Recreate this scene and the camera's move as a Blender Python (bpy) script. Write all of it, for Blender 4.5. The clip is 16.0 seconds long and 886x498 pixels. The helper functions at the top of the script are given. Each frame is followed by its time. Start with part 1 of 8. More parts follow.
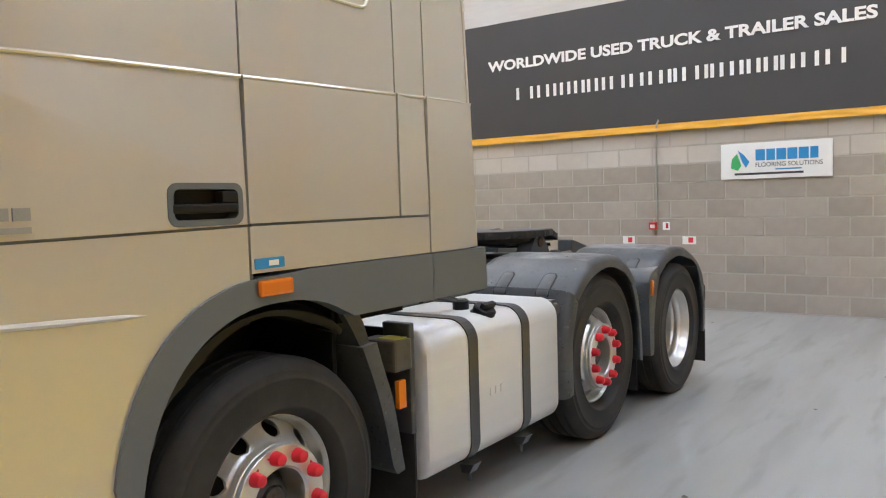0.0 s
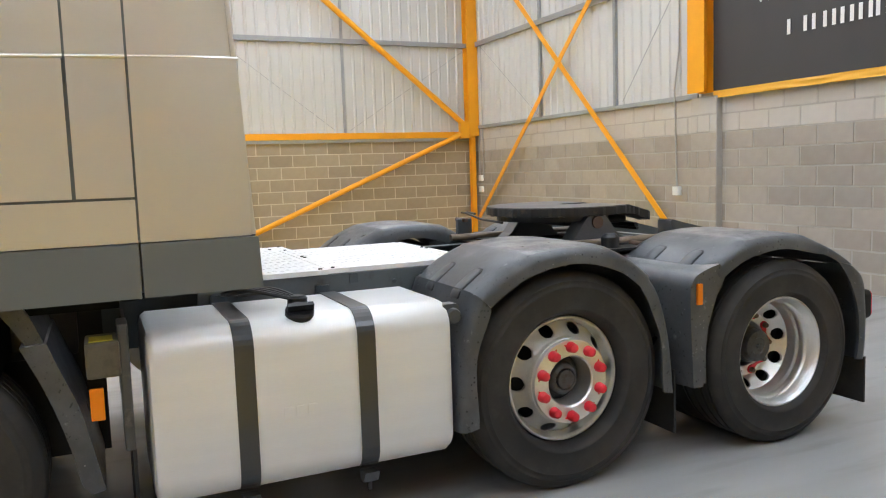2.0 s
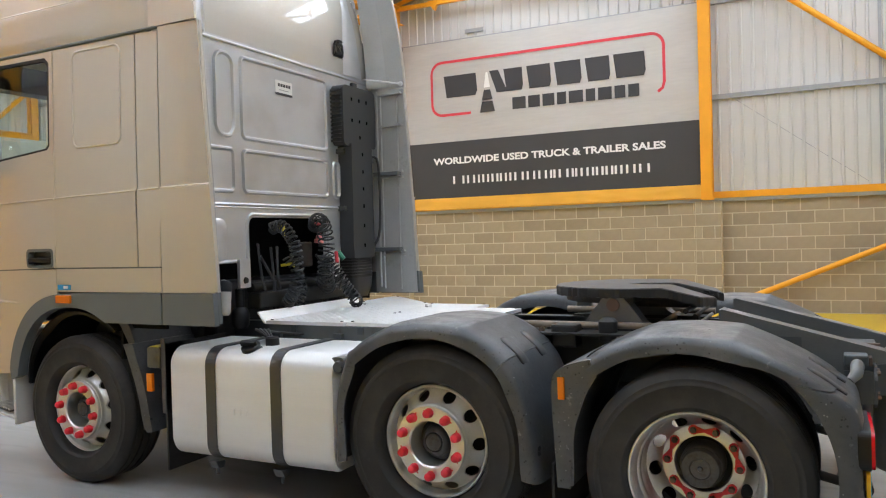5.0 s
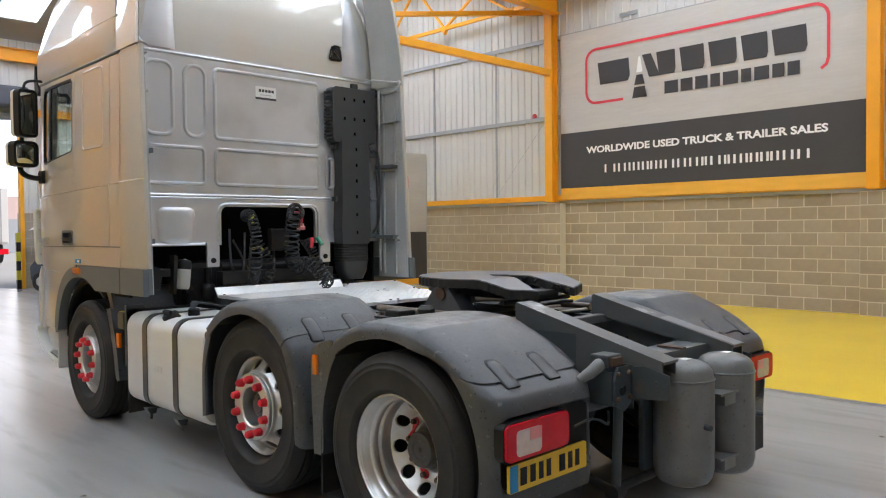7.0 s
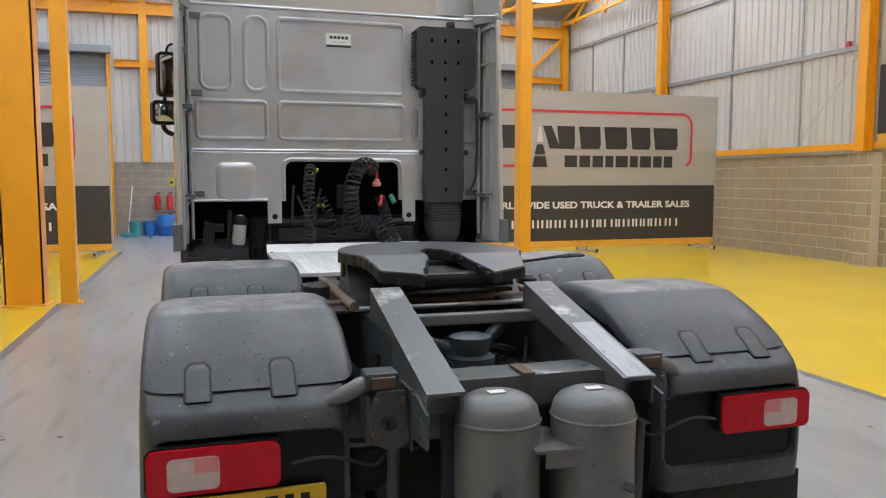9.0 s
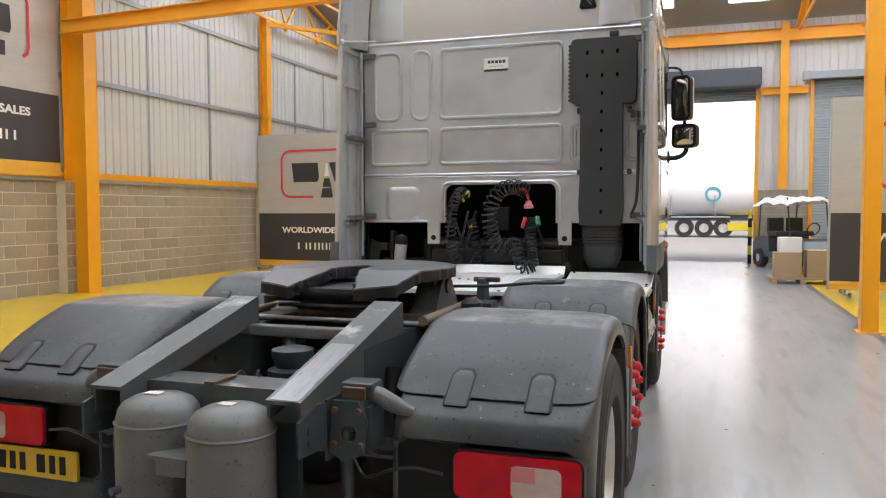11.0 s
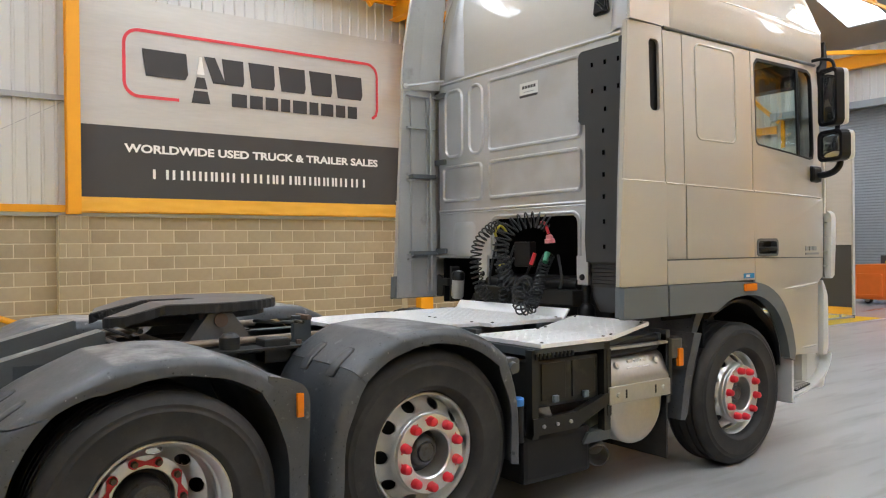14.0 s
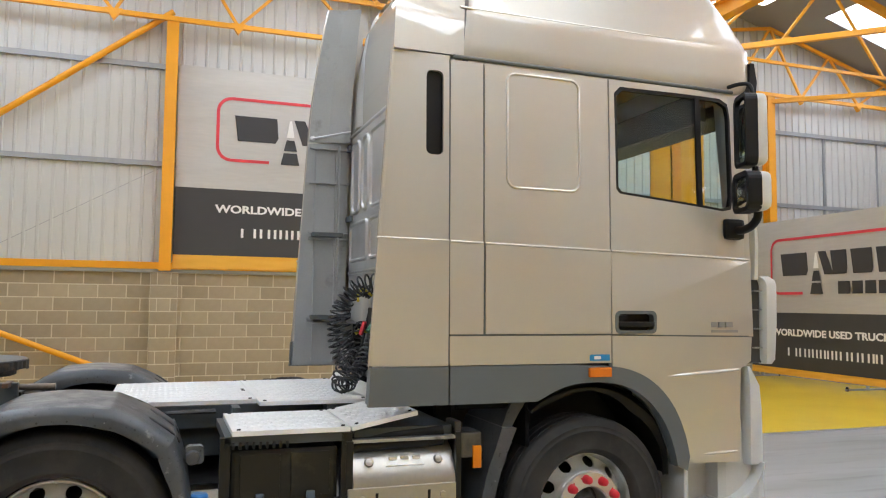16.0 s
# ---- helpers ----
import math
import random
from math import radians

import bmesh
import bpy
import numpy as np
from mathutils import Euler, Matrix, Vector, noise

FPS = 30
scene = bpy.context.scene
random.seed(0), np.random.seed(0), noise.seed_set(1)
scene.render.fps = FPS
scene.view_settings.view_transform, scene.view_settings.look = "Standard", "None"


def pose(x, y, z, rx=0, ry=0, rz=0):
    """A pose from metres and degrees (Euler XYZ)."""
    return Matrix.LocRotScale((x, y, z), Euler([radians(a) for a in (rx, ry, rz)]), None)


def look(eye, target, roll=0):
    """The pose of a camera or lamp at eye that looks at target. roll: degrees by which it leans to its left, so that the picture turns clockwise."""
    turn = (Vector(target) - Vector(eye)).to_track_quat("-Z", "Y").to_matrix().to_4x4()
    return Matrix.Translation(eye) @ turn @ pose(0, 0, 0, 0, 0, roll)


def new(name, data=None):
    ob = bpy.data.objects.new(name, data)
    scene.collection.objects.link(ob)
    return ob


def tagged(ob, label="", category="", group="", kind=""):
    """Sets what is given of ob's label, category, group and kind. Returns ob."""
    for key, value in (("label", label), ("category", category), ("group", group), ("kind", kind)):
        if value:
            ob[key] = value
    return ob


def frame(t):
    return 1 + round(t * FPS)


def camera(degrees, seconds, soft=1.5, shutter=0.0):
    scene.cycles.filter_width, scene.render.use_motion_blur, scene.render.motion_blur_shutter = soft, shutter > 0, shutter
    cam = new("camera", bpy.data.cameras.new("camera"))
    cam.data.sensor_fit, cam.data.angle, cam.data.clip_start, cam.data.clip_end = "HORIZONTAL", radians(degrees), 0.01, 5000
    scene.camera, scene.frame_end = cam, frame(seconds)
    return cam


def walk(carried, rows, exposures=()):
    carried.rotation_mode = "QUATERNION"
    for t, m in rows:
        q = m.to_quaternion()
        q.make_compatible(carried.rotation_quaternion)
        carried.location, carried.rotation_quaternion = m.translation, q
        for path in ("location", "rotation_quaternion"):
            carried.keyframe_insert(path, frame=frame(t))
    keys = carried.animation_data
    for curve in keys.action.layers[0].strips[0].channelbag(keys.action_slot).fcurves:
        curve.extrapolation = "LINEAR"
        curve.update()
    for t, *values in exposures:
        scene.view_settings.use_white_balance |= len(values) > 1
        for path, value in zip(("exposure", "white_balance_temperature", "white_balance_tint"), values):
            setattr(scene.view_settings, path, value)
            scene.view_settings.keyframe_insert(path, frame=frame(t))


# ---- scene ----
from mathutils.geometry import tessellate_polygon as tessellate

cam = camera(59.8, 16.0, 1.15)
PATH = [
    (0, (-3.078, 5.417, 1.433), (-1.914, 3.795, 1.308), -1.7),
    (0.5, (-3.34, 4.806, 1.417), (-2.059, 3.28, 1.245), -1.1),
    (1, (-3.568, 4.222, 1.428), (-2.127, 2.849, 1.235), -0.7),
    (1.5, (-3.849, 3.665, 1.438), (-2.189, 2.568, 1.24), -1.4),
    (2, (-4.011, 3.07, 1.437), (-2.196, 2.257, 1.233), -1.9),
    (2.5, (-4.225, 2.483, 1.449), (-2.298, 1.988, 1.24), -1.8),
    (3, (-4.344, 1.882, 1.45), (-2.362, 1.69, 1.26), -0.9),
    (3.5, (-4.513, 1.275, 1.483), (-2.524, 1.436, 1.342), -1.0),
    (4, (-4.586, 0.669, 1.481), (-2.643, 1.138, 1.405), -1.2),
    (4.2, (-4.598, 0.43, 1.504), (-2.682, 1.0, 1.443), -1.4),
    (6.3, (-4.008, -2.026, 1.507), (-2.459, -0.761, 1.484), -0.5),
    (6.5, (-3.861, -2.224, 1.492), (-2.355, -0.909, 1.469), -0.3),
    (7, (-3.445, -2.628, 1.483), (-2.049, -1.197, 1.431), -0.6),
    (7.5, (-2.896, -2.876, 1.499), (-1.638, -1.324, 1.405), -0.9),
    (8, (-2.303, -3.009, 1.506), (-1.211, -1.339, 1.364), -0.8),
    (8.5, (-1.665, -3.04, 1.509), (-0.778, -1.257, 1.323), -0.5),
    (9, (-1.032, -3.104, 1.539), (-0.445, -1.201, 1.36), -0.0),
    (9.5, (-0.422, -3.051, 1.57), (-0.192, -1.066, 1.484), 0.1),
    (10, (0.295, -3.082, 1.607), (0.201, -1.085, 1.57), -0.0),
    (10.2, (0.552, -3.061, 1.583), (0.34, -1.072, 1.546), 0.0),
    (12.3, (2.951, -2.421, 1.399), (1.78, -0.815, 1.176), -1.6),
    (12.5, (3.117, -2.262, 1.407), (1.88, -0.704, 1.196), -1.7),
    (13, (3.57, -1.88, 1.438), (2.173, -0.458, 1.283), -1.3),
    (13.5, (3.894, -1.407, 1.454), (2.363, -0.123, 1.38), -0.5),
    (14, (4.2, -0.864, 1.476), (2.581, 0.31, 1.468), -0.6),
    (14.5, (4.403, -0.253, 1.488), (2.716, 0.82, 1.523), -0.3),
    (15, (4.553, 0.383, 1.507), (2.802, 1.346, 1.59), -0.6),
    (15.5, (4.686, 1.002, 1.507), (2.875, 1.841, 1.627), 0.5),
    (16, (4.807, 1.629, 1.53), (2.929, 2.303, 1.672), 0.6),
]
walk(cam, [(t, look(eye, target, roll)) for t, eye, target, roll in PATH], [(0, 0.31, 6500, 13), (1, 0.34, 6480, 12), (3.5, 0.32, 6420, 11), (6.5, 0.0, 6420, 11.5), (8, 0.0, 6500, 11.5), (9.5, 0.04, 6660, 13.5), (13, 0.15, 6850, 12.5), (15, 0.08, 6570, 11), (16, 0.04, 6550, 11)])


# ---- world and light ----
world = bpy.data.worlds.new("overcast_sky")
scene.world = world
world.use_nodes = True
sky = world.node_tree.nodes.new("ShaderNodeTexSky")
sky.sky_type = "NISHITA"
sky.sun_disc = False
sky.sun_elevation, sky.sun_rotation = radians(56), radians(151)
sky.air_density, sky.dust_density = 1.0, 4.0
world.node_tree.nodes["Background"].inputs["Strength"].default_value = 0.15
world.node_tree.links.new(sky.outputs["Color"], world.node_tree.nodes["Background"].inputs["Color"])
sun_data = bpy.data.lights.new("sun", "SUN")
sun_data.energy, sun_data.angle, sun_data.color = 4.5, radians(35), (1, 0.97, 0.93)
sun = new("sun", sun_data)
sun.matrix_world = look((10, -10, 30), (0, 8, 0))
ROOFLIGHT, LAMP = 7.6, 8.0


# ---- materials ----
def mat(name, color, rough=0.6, metal=0.0, vary=0.12, scale=6.0, fine=90.0, bump=0.05, coat=0.0, random=0.0, stretch=(1, 1, 1), spec=0.5, dirt=None, rvary=0.1, spots=(), top_pale=None):
    """A surface with stains at a large scale, grain at a fine one, relief, and a tone of its own per object if random is set."""
    m = bpy.data.materials.new(name)
    m.use_nodes = True
    t = m.node_tree
    n, l = t.nodes, t.links
    b = n["Principled BSDF"]
    b.inputs["Metallic"].default_value = metal
    b.inputs["Coat Weight"].default_value = coat
    b.inputs["Coat Roughness"].default_value = 0.025
    b.inputs["Coat IOR"].default_value = 1.65
    b.inputs["Specular IOR Level"].default_value = spec
    tc = n.new("ShaderNodeTexCoord")
    mp = n.new("ShaderNodeMapping")
    mp.inputs["Scale"].default_value = stretch
    l.new(tc.outputs["Object"], mp.inputs["Vector"])
    big = n.new("ShaderNodeTexNoise")
    big.inputs["Scale"].default_value, big.inputs["Detail"].default_value = scale, 5
    sml = n.new("ShaderNodeTexNoise")
    sml.inputs["Scale"].default_value, sml.inputs["Detail"].default_value = fine, 3
    for x in (big, sml):
        l.new(mp.outputs["Vector"], x.inputs["Vector"])
    add = n.new("ShaderNodeMath")
    add.operation = "MULTIPLY_ADD"
    add.inputs[1].default_value = 0.45
    l.new(sml.outputs["Fac"], add.inputs[0])
    l.new(big.outputs["Fac"], add.inputs[2])
    fac = add.outputs[0]
    if random:
        oi = n.new("ShaderNodeObjectInfo")
        ra = n.new("ShaderNodeMath")
        ra.operation = "MULTIPLY_ADD"
        ra.inputs[1].default_value = random
        l.new(oi.outputs["Random"], ra.inputs[0])
        l.new(fac, ra.inputs[2])
        fac = ra.outputs[0]
    mid = 0.72 + random / 2
    mr = n.new("ShaderNodeMapRange")
    for i, v in enumerate((mid - 0.4 - random / 2, mid + 0.4 + random / 2, 1 - vary, 1 + vary)):
        mr.inputs[i + 1].default_value = v
    l.new(fac, mr.inputs[0])
    mul = n.new("ShaderNodeMix")
    mul.data_type, mul.blend_type = "RGBA", "MULTIPLY"
    mul.inputs[0].default_value = 1
    mul.inputs[6].default_value = (*color, 1)
    l.new(mr.outputs[0], mul.inputs[7])
    out = mul.outputs[2]
    for ds, dc, dlo, dhi, *soft in ([dirt] if isinstance(dirt, tuple) else dirt or []):
        dn = n.new("ShaderNodeTexNoise")
        dn.inputs["Scale"].default_value, dn.inputs["Detail"].default_value, dn.inputs["Roughness"].default_value = ds, soft[0] if soft else 8, 0.5 if soft else 0.65
        l.new(mp.outputs["Vector"], dn.inputs["Vector"])
        dr = n.new("ShaderNodeMapRange")
        dr.inputs[1].default_value, dr.inputs[2].default_value = dlo, dhi
        l.new(dn.outputs["Fac"], dr.inputs[0])
        dm = n.new("ShaderNodeMix")
        dm.data_type = "RGBA"
        dm.inputs[7].default_value = (*dc, 1)
        l.new(dr.outputs[0], dm.inputs[0])
        l.new(out, dm.inputs[6])
        out = dm.outputs[2]
    for vs, rad, vc, keep in spots:
        vn = n.new("ShaderNodeTexVoronoi")
        vn.inputs["Scale"].default_value = vs
        l.new(mp.outputs["Vector"], vn.inputs["Vector"])
        inside = n.new("ShaderNodeMapRange")
        inside.inputs[1].default_value, inside.inputs[2].default_value = rad, rad * 0.7
        l.new(vn.outputs["Distance"], inside.inputs[0])
        sep = n.new("ShaderNodeSeparateColor")
        l.new(vn.outputs["Color"], sep.inputs[0])
        some = n.new("ShaderNodeMath")
        some.operation = "LESS_THAN"
        some.inputs[1].default_value = keep
        l.new(sep.outputs[0], some.inputs[0])
        vf = n.new("ShaderNodeMath")
        vf.operation = "MULTIPLY"
        l.new(inside.outputs[0], vf.inputs[0])
        l.new(some.outputs[0], vf.inputs[1])
        vm = n.new("ShaderNodeMix")
        vm.data_type = "RGBA"
        vm.inputs[7].default_value = (*vc, 1)
        l.new(vf.outputs[0], vm.inputs[0])
        l.new(out, vm.inputs[6])
        out = vm.outputs[2]
    # Paler upward faces: dust, wear and caught roof light, all put into colour.
    if top_pale:
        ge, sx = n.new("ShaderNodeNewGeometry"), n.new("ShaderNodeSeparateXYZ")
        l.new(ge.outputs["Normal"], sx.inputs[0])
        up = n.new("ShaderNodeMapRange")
        up.inputs[1].default_value, up.inputs[2].default_value = top_pale[4:] or (0.93, 0.985)
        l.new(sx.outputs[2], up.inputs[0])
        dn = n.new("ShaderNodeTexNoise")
        dn.inputs["Scale"].default_value, dn.inputs["Detail"].default_value, dn.inputs["Roughness"].default_value = top_pale[1], 7, 0.7
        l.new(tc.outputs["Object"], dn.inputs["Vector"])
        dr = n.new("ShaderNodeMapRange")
        dr.inputs[1].default_value, dr.inputs[2].default_value = top_pale[2], top_pale[3]
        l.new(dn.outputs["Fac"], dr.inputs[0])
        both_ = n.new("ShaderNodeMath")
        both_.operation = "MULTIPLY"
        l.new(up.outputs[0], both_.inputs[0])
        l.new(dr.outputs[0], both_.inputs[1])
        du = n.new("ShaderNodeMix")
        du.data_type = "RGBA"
        du.inputs[7].default_value = (*top_pale[0], 1)
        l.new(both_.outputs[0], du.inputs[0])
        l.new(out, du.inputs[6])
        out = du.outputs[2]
    l.new(out, b.inputs["Base Color"])
    rr_ = n.new("ShaderNodeMapRange")
    rr_.inputs[3].default_value, rr_.inputs[4].default_value = max(0.02, rough - rvary), min(1, rough + rvary)
    l.new(big.outputs["Fac"], rr_.inputs[0])
    l.new(rr_.outputs[0], b.inputs["Roughness"])
    if bump:
        bp = n.new("ShaderNodeBump")
        bp.inputs["Strength"].default_value, bp.inputs["Distance"].default_value = bump, 0.01
        l.new(add.outputs[0], bp.inputs["Height"])
        l.new(bp.outputs["Normal"], b.inputs["Normal"])
    return m


def glow(name, color, strength):
    m = bpy.data.materials.new(name)
    m.use_nodes = True
    b = m.node_tree.nodes["Principled BSDF"]
    b.inputs["Base Color"].default_value = (*color, 1)
    b.inputs["Emission Color"].default_value = (*color, 1)
    b.inputs["Emission Strength"].default_value = strength
    return m


def glass(name, color=(0.9, 0.97, 0.95), rough=0.0):
    m = bpy.data.materials.new(name)
    m.use_nodes = True
    b = m.node_tree.nodes["Principled BSDF"]
    b.inputs["Base Color"].default_value = (*color, 1)
    b.inputs["Roughness"].default_value = rough
    b.inputs["Transmission Weight"].default_value = 1
    b.inputs["IOR"].default_value = 1.42
    return m


M_FLOOR = mat("grey_epoxy", (0.36, 0.359, 0.352), 0.225, spec=0.5, vary=0.06, scale=0.9, fine=9, bump=0, stretch=(1, 0.16, 1), dirt=[(0.6, (0.31, 0.307, 0.298), 0.4, 0.8, 2), (2.2, (0.27, 0.265, 0.255), 0.46, 0.82, 3), (7, (0.25, 0.245, 0.235), 0.54, 0.88, 3)], rvary=0.04)
M_YELLOW = mat("yellow_epoxy", (0.74, 0.50, 0.03), 0.23, vary=0.06, scale=0.8, fine=14, bump=0, dirt=(3, (0.5, 0.35, 0.05), 0.66, 0.85), rvary=0.03)
M_LINE = mat("dark_grey_line", (0.16, 0.16, 0.16), 0.4, vary=0.2)
M_BLOCK = mat("buff_block", (0.355, 0.292, 0.208), 0.9, vary=0.32, scale=5, fine=120, bump=0.35, random=0.5)
M_BLOCKG = mat("grey_block", (0.34, 0.30, 0.252), 0.9, vary=0.32, scale=5, fine=120, bump=0.35, random=0.5)
M_BLOCKL = mat("pale_block", (0.50, 0.46, 0.41), 0.9, vary=0.15, scale=5, fine=120, bump=0.35, random=0.5)
M_MORTAR = mat("cream_mortar", (0.60, 0.53, 0.40), 0.95, vary=0.1, fine=160, bump=0.3)
M_MORTARG = mat("grey_mortar", (0.42, 0.385, 0.34), 0.95, vary=0.1, fine=160, bump=0.3)
M_CLAD = mat("white_cladding", (0.555, 0.55, 0.535), 0.45, vary=0.05, scale=0.8, bump=0.02, dirt=(1.6, (0.55, 0.53, 0.49), 0.62, 0.85))
M_CEIL = mat("pale_ceiling", (0.29, 0.288, 0.28), 0.6, vary=0.06, scale=0.8)
M_STEEL = mat("orange_steel", (0.83, 0.36, 0.012), 0.42, vary=0.08, scale=3, bump=0.03, dirt=(9, (0.4, 0.16, 0.02), 0.72, 0.85))
M_GIRT = mat("galvanised_girt", (0.34, 0.35, 0.36), 0.45, metal=0.5, vary=0.12)
M_FLASH = mat("grey_flashing", (0.33, 0.345, 0.34), 0.5, metal=0.2, vary=0.08)
M_CONDUIT = mat("grey_conduit", (0.45, 0.45, 0.43), 0.45, metal=0.6)
M_WHITE = mat("white_plastic", (0.8, 0.8, 0.78), 0.4, vary=0.04)
M_RED = mat("red_enamel", (0.55, 0.02, 0.03), 0.3, vary=0.08, coat=0.3)
M_BLACK = mat("black_plastic", (0.008, 0.008, 0.009), 0.45, vary=0.2, fine=60, spec=0.3)
M_SILVERCLOTH = mat("silver_banner_cloth", (0.50, 0.485, 0.46), 0.42, metal=0.25, vary=0.14, scale=0.9, fine=8, bump=0.03, stretch=(0.4, 0.4, 3))
M_DARKCLOTH = mat("charcoal_banner_cloth", (0.045, 0.044, 0.045), 0.5, vary=0.12, scale=2, bump=0.04)
M_YELCLOTH = mat("amber_banner_hem", (0.80, 0.42, 0.05), 0.5, vary=0.1, scale=2, bump=0.04)
M_REDINK = mat("red_ink", (0.70, 0.05, 0.07), 0.5, vary=0.04)
M_DARKINK = mat("charcoal_ink", (0.035, 0.034, 0.036), 0.5, vary=0.06)
M_WHITEINK = mat("white_ink", (0.82, 0.82, 0.80), 0.5, vary=0.03)
M_SHUTTER = mat("grey_shutter", (0.30, 0.33, 0.35), 0.4, metal=0.4, vary=0.08)
M_ROOFLIGHT = glow("rooflight_sheet", (0.76, 0.865, 1.0), ROOFLIGHT)
M_LAMP = glow("lamp_diffuser", (1, 0.98, 0.94), LAMP)


# ---- mesh tools ----
def finish(bm, name, material, smooth=False):
    me = bpy.data.meshes.new(name)
    bmesh.ops.recalc_face_normals(bm, faces=bm.faces)
    if smooth:
        for f in bm.faces:
            f.smooth = True
    bm.to_mesh(me)
    bm.free()
    if material:
        me.materials.append(material)
    if smooth:
        me.set_sharp_from_angle(angle=radians(38))
    return me


def part(name, bm, material, parent=None, label="", smooth=False):
    ob = new(name, finish(bm, name, material, smooth))
    if parent is not None:
        ob.parent = parent
    if label:
        ob["label"] = label
    return ob


def thing(name, label, category, group="", kind="", at=None):
    ob = new(name)
    ob.empty_display_size = 0.1
    if at is not None:
        ob.matrix_world = at
    return tagged(ob, label, category, group, kind)


def box(bm, x0, x1, y0, y1, z0, z1, bevel=0.0, seg=2, m=None):
    vs = [bm.verts.new((x, y, z)) for z in (z0, z1) for y in (y0, y1) for x in (x0, x1)]
    fs = [bm.faces.new([vs[i] for i in q]) for q in ((0, 2, 3, 1), (4, 5, 7, 6), (0, 1, 5, 4), (2, 6, 7, 3), (0, 4, 6, 2), (1, 3, 7, 5))]
    if bevel:
        es = list({e for f in fs for e in f.edges})
        r = bmesh.ops.bevel(bm, geom=es, offset=bevel, segments=seg, affect="EDGES", profile=0.6)
        vs = list({v for f in r["faces"] for v in f.verts} | {v for v in vs if v.is_valid})
    if m is not None:
        bmesh.ops.transform(bm, matrix=m, verts=[v for v in vs if v.is_valid])
    return bm


def Box(*a, **k):
    return box(bmesh.new(), *a, **k)


def frame_of(d):
    d = Vector(d).normalized()
    a = d.cross(Vector((0, 0, 1)))
    if a.length < 1e-3:
        a = d.cross(Vector((0, 1, 0)))
    a.normalize()
    return a, d.cross(a).normalized()


def tube(bm, pts, r, seg=8, closed=False, caps=True):
    """A round tube along points; r is one radius or one per point."""
    pts = [Vector(p) for p in pts]
    rings, n = [], len(pts)
    a = None
    for i, p in enumerate(pts):
        d = pts[(i + 1) % n if closed else min(i + 1, n - 1)] - pts[(i - 1) % n if closed else max(i - 1, 0)]
        if d.length < 1e-9:
            d = Vector((0, 0, 1))
        d.normalize()
        if a is None:
            a, _ = frame_of(d)
        a = (a - d * a.dot(d))
        a = a.normalized() if a.length > 1e-6 else frame_of(d)[0]
        b = d.cross(a)
        q = r[i] if isinstance(r, (list, tuple)) else r
        rings.append([bm.verts.new(p + q * (math.cos(2 * math.pi * k / seg) * a + math.sin(2 * math.pi * k / seg) * b)) for k in range(seg)])
    for i in range(n if closed else n - 1):
        u, v = rings[i], rings[(i + 1) % n]
        for k in range(seg):
            bm.faces.new((u[k], u[(k + 1) % seg], v[(k + 1) % seg], v[k]))
    if caps and not closed:
        bm.faces.new(rings[0][::-1])
        bm.faces.new(rings[-1])
    return bm


def Tube(*a, **k):
    return tube(bmesh.new(), *a, **k)


def bar(bm, p0, p1, w, h, up=(0, 0, 1)):
    """A rectangular bar from p0 to p1, w across and h along up."""
    p0, p1 = Vector(p0), Vector(p1)
    d = (p1 - p0).normalized()
    s = d.cross(Vector(up)).normalized()
    u = s.cross(d)
    vs = [bm.verts.new(p + s * w * i / 2 + u * h * j / 2) for p in (p0, p1) for i, j in ((-1, -1), (1, -1), (1, 1), (-1, 1))]
    for q in ((3, 2, 1, 0), (4, 5, 6, 7), (0, 1, 5, 4), (1, 2, 6, 5), (2, 3, 7, 6), (3, 0, 4, 7)):
        bm.faces.new([vs[i] for i in q])
    return bm


def ibeam(bm, p0, p1, w, h, up=(0, 0, 1), t=0.014):
    """An I-section from p0 to p1: flanges w wide, h deep along up."""
    p0, p1 = Vector(p0), Vector(p1)
    d = (p1 - p0).normalized()
    s = d.cross(Vector(up)).normalized()
    u = s.cross(d)
    for k in (-1, 1):
        bar(bm, p0 + u * k * (h - t) / 2, p1 + u * k * (h - t) / 2, w, t, up)
    bar(bm, p0, p1, t, h - 2 * t, up)
    return bm


def lathe(bm, profile, at, axis=(1, 0, 0), seg=48):
    """Turns (radius, along) pairs about an axis through at."""
    ax = Vector(axis).normalized()
    a, b = frame_of(ax)
    at = Vector(at)
    rings = []
    for r, h in profile:
        if r < 1e-5:
            rings.append([bm.verts.new(at + ax * h)])
        else:
            rings.append([bm.verts.new(at + ax * h + r * (math.cos(2 * math.pi * k / seg) * a + math.sin(2 * math.pi * k / seg) * b)) for k in range(seg)])
    for u, v in zip(rings, rings[1:]):
        for k in range(seg):
            j = (k + 1) % seg
            q = [u[k % len(u)], u[j % len(u)], v[j % len(v)], v[k % len(v)]]
            q = list(dict.fromkeys(q))
            if len(q) > 2:
                bm.faces.new(q)
    return bm


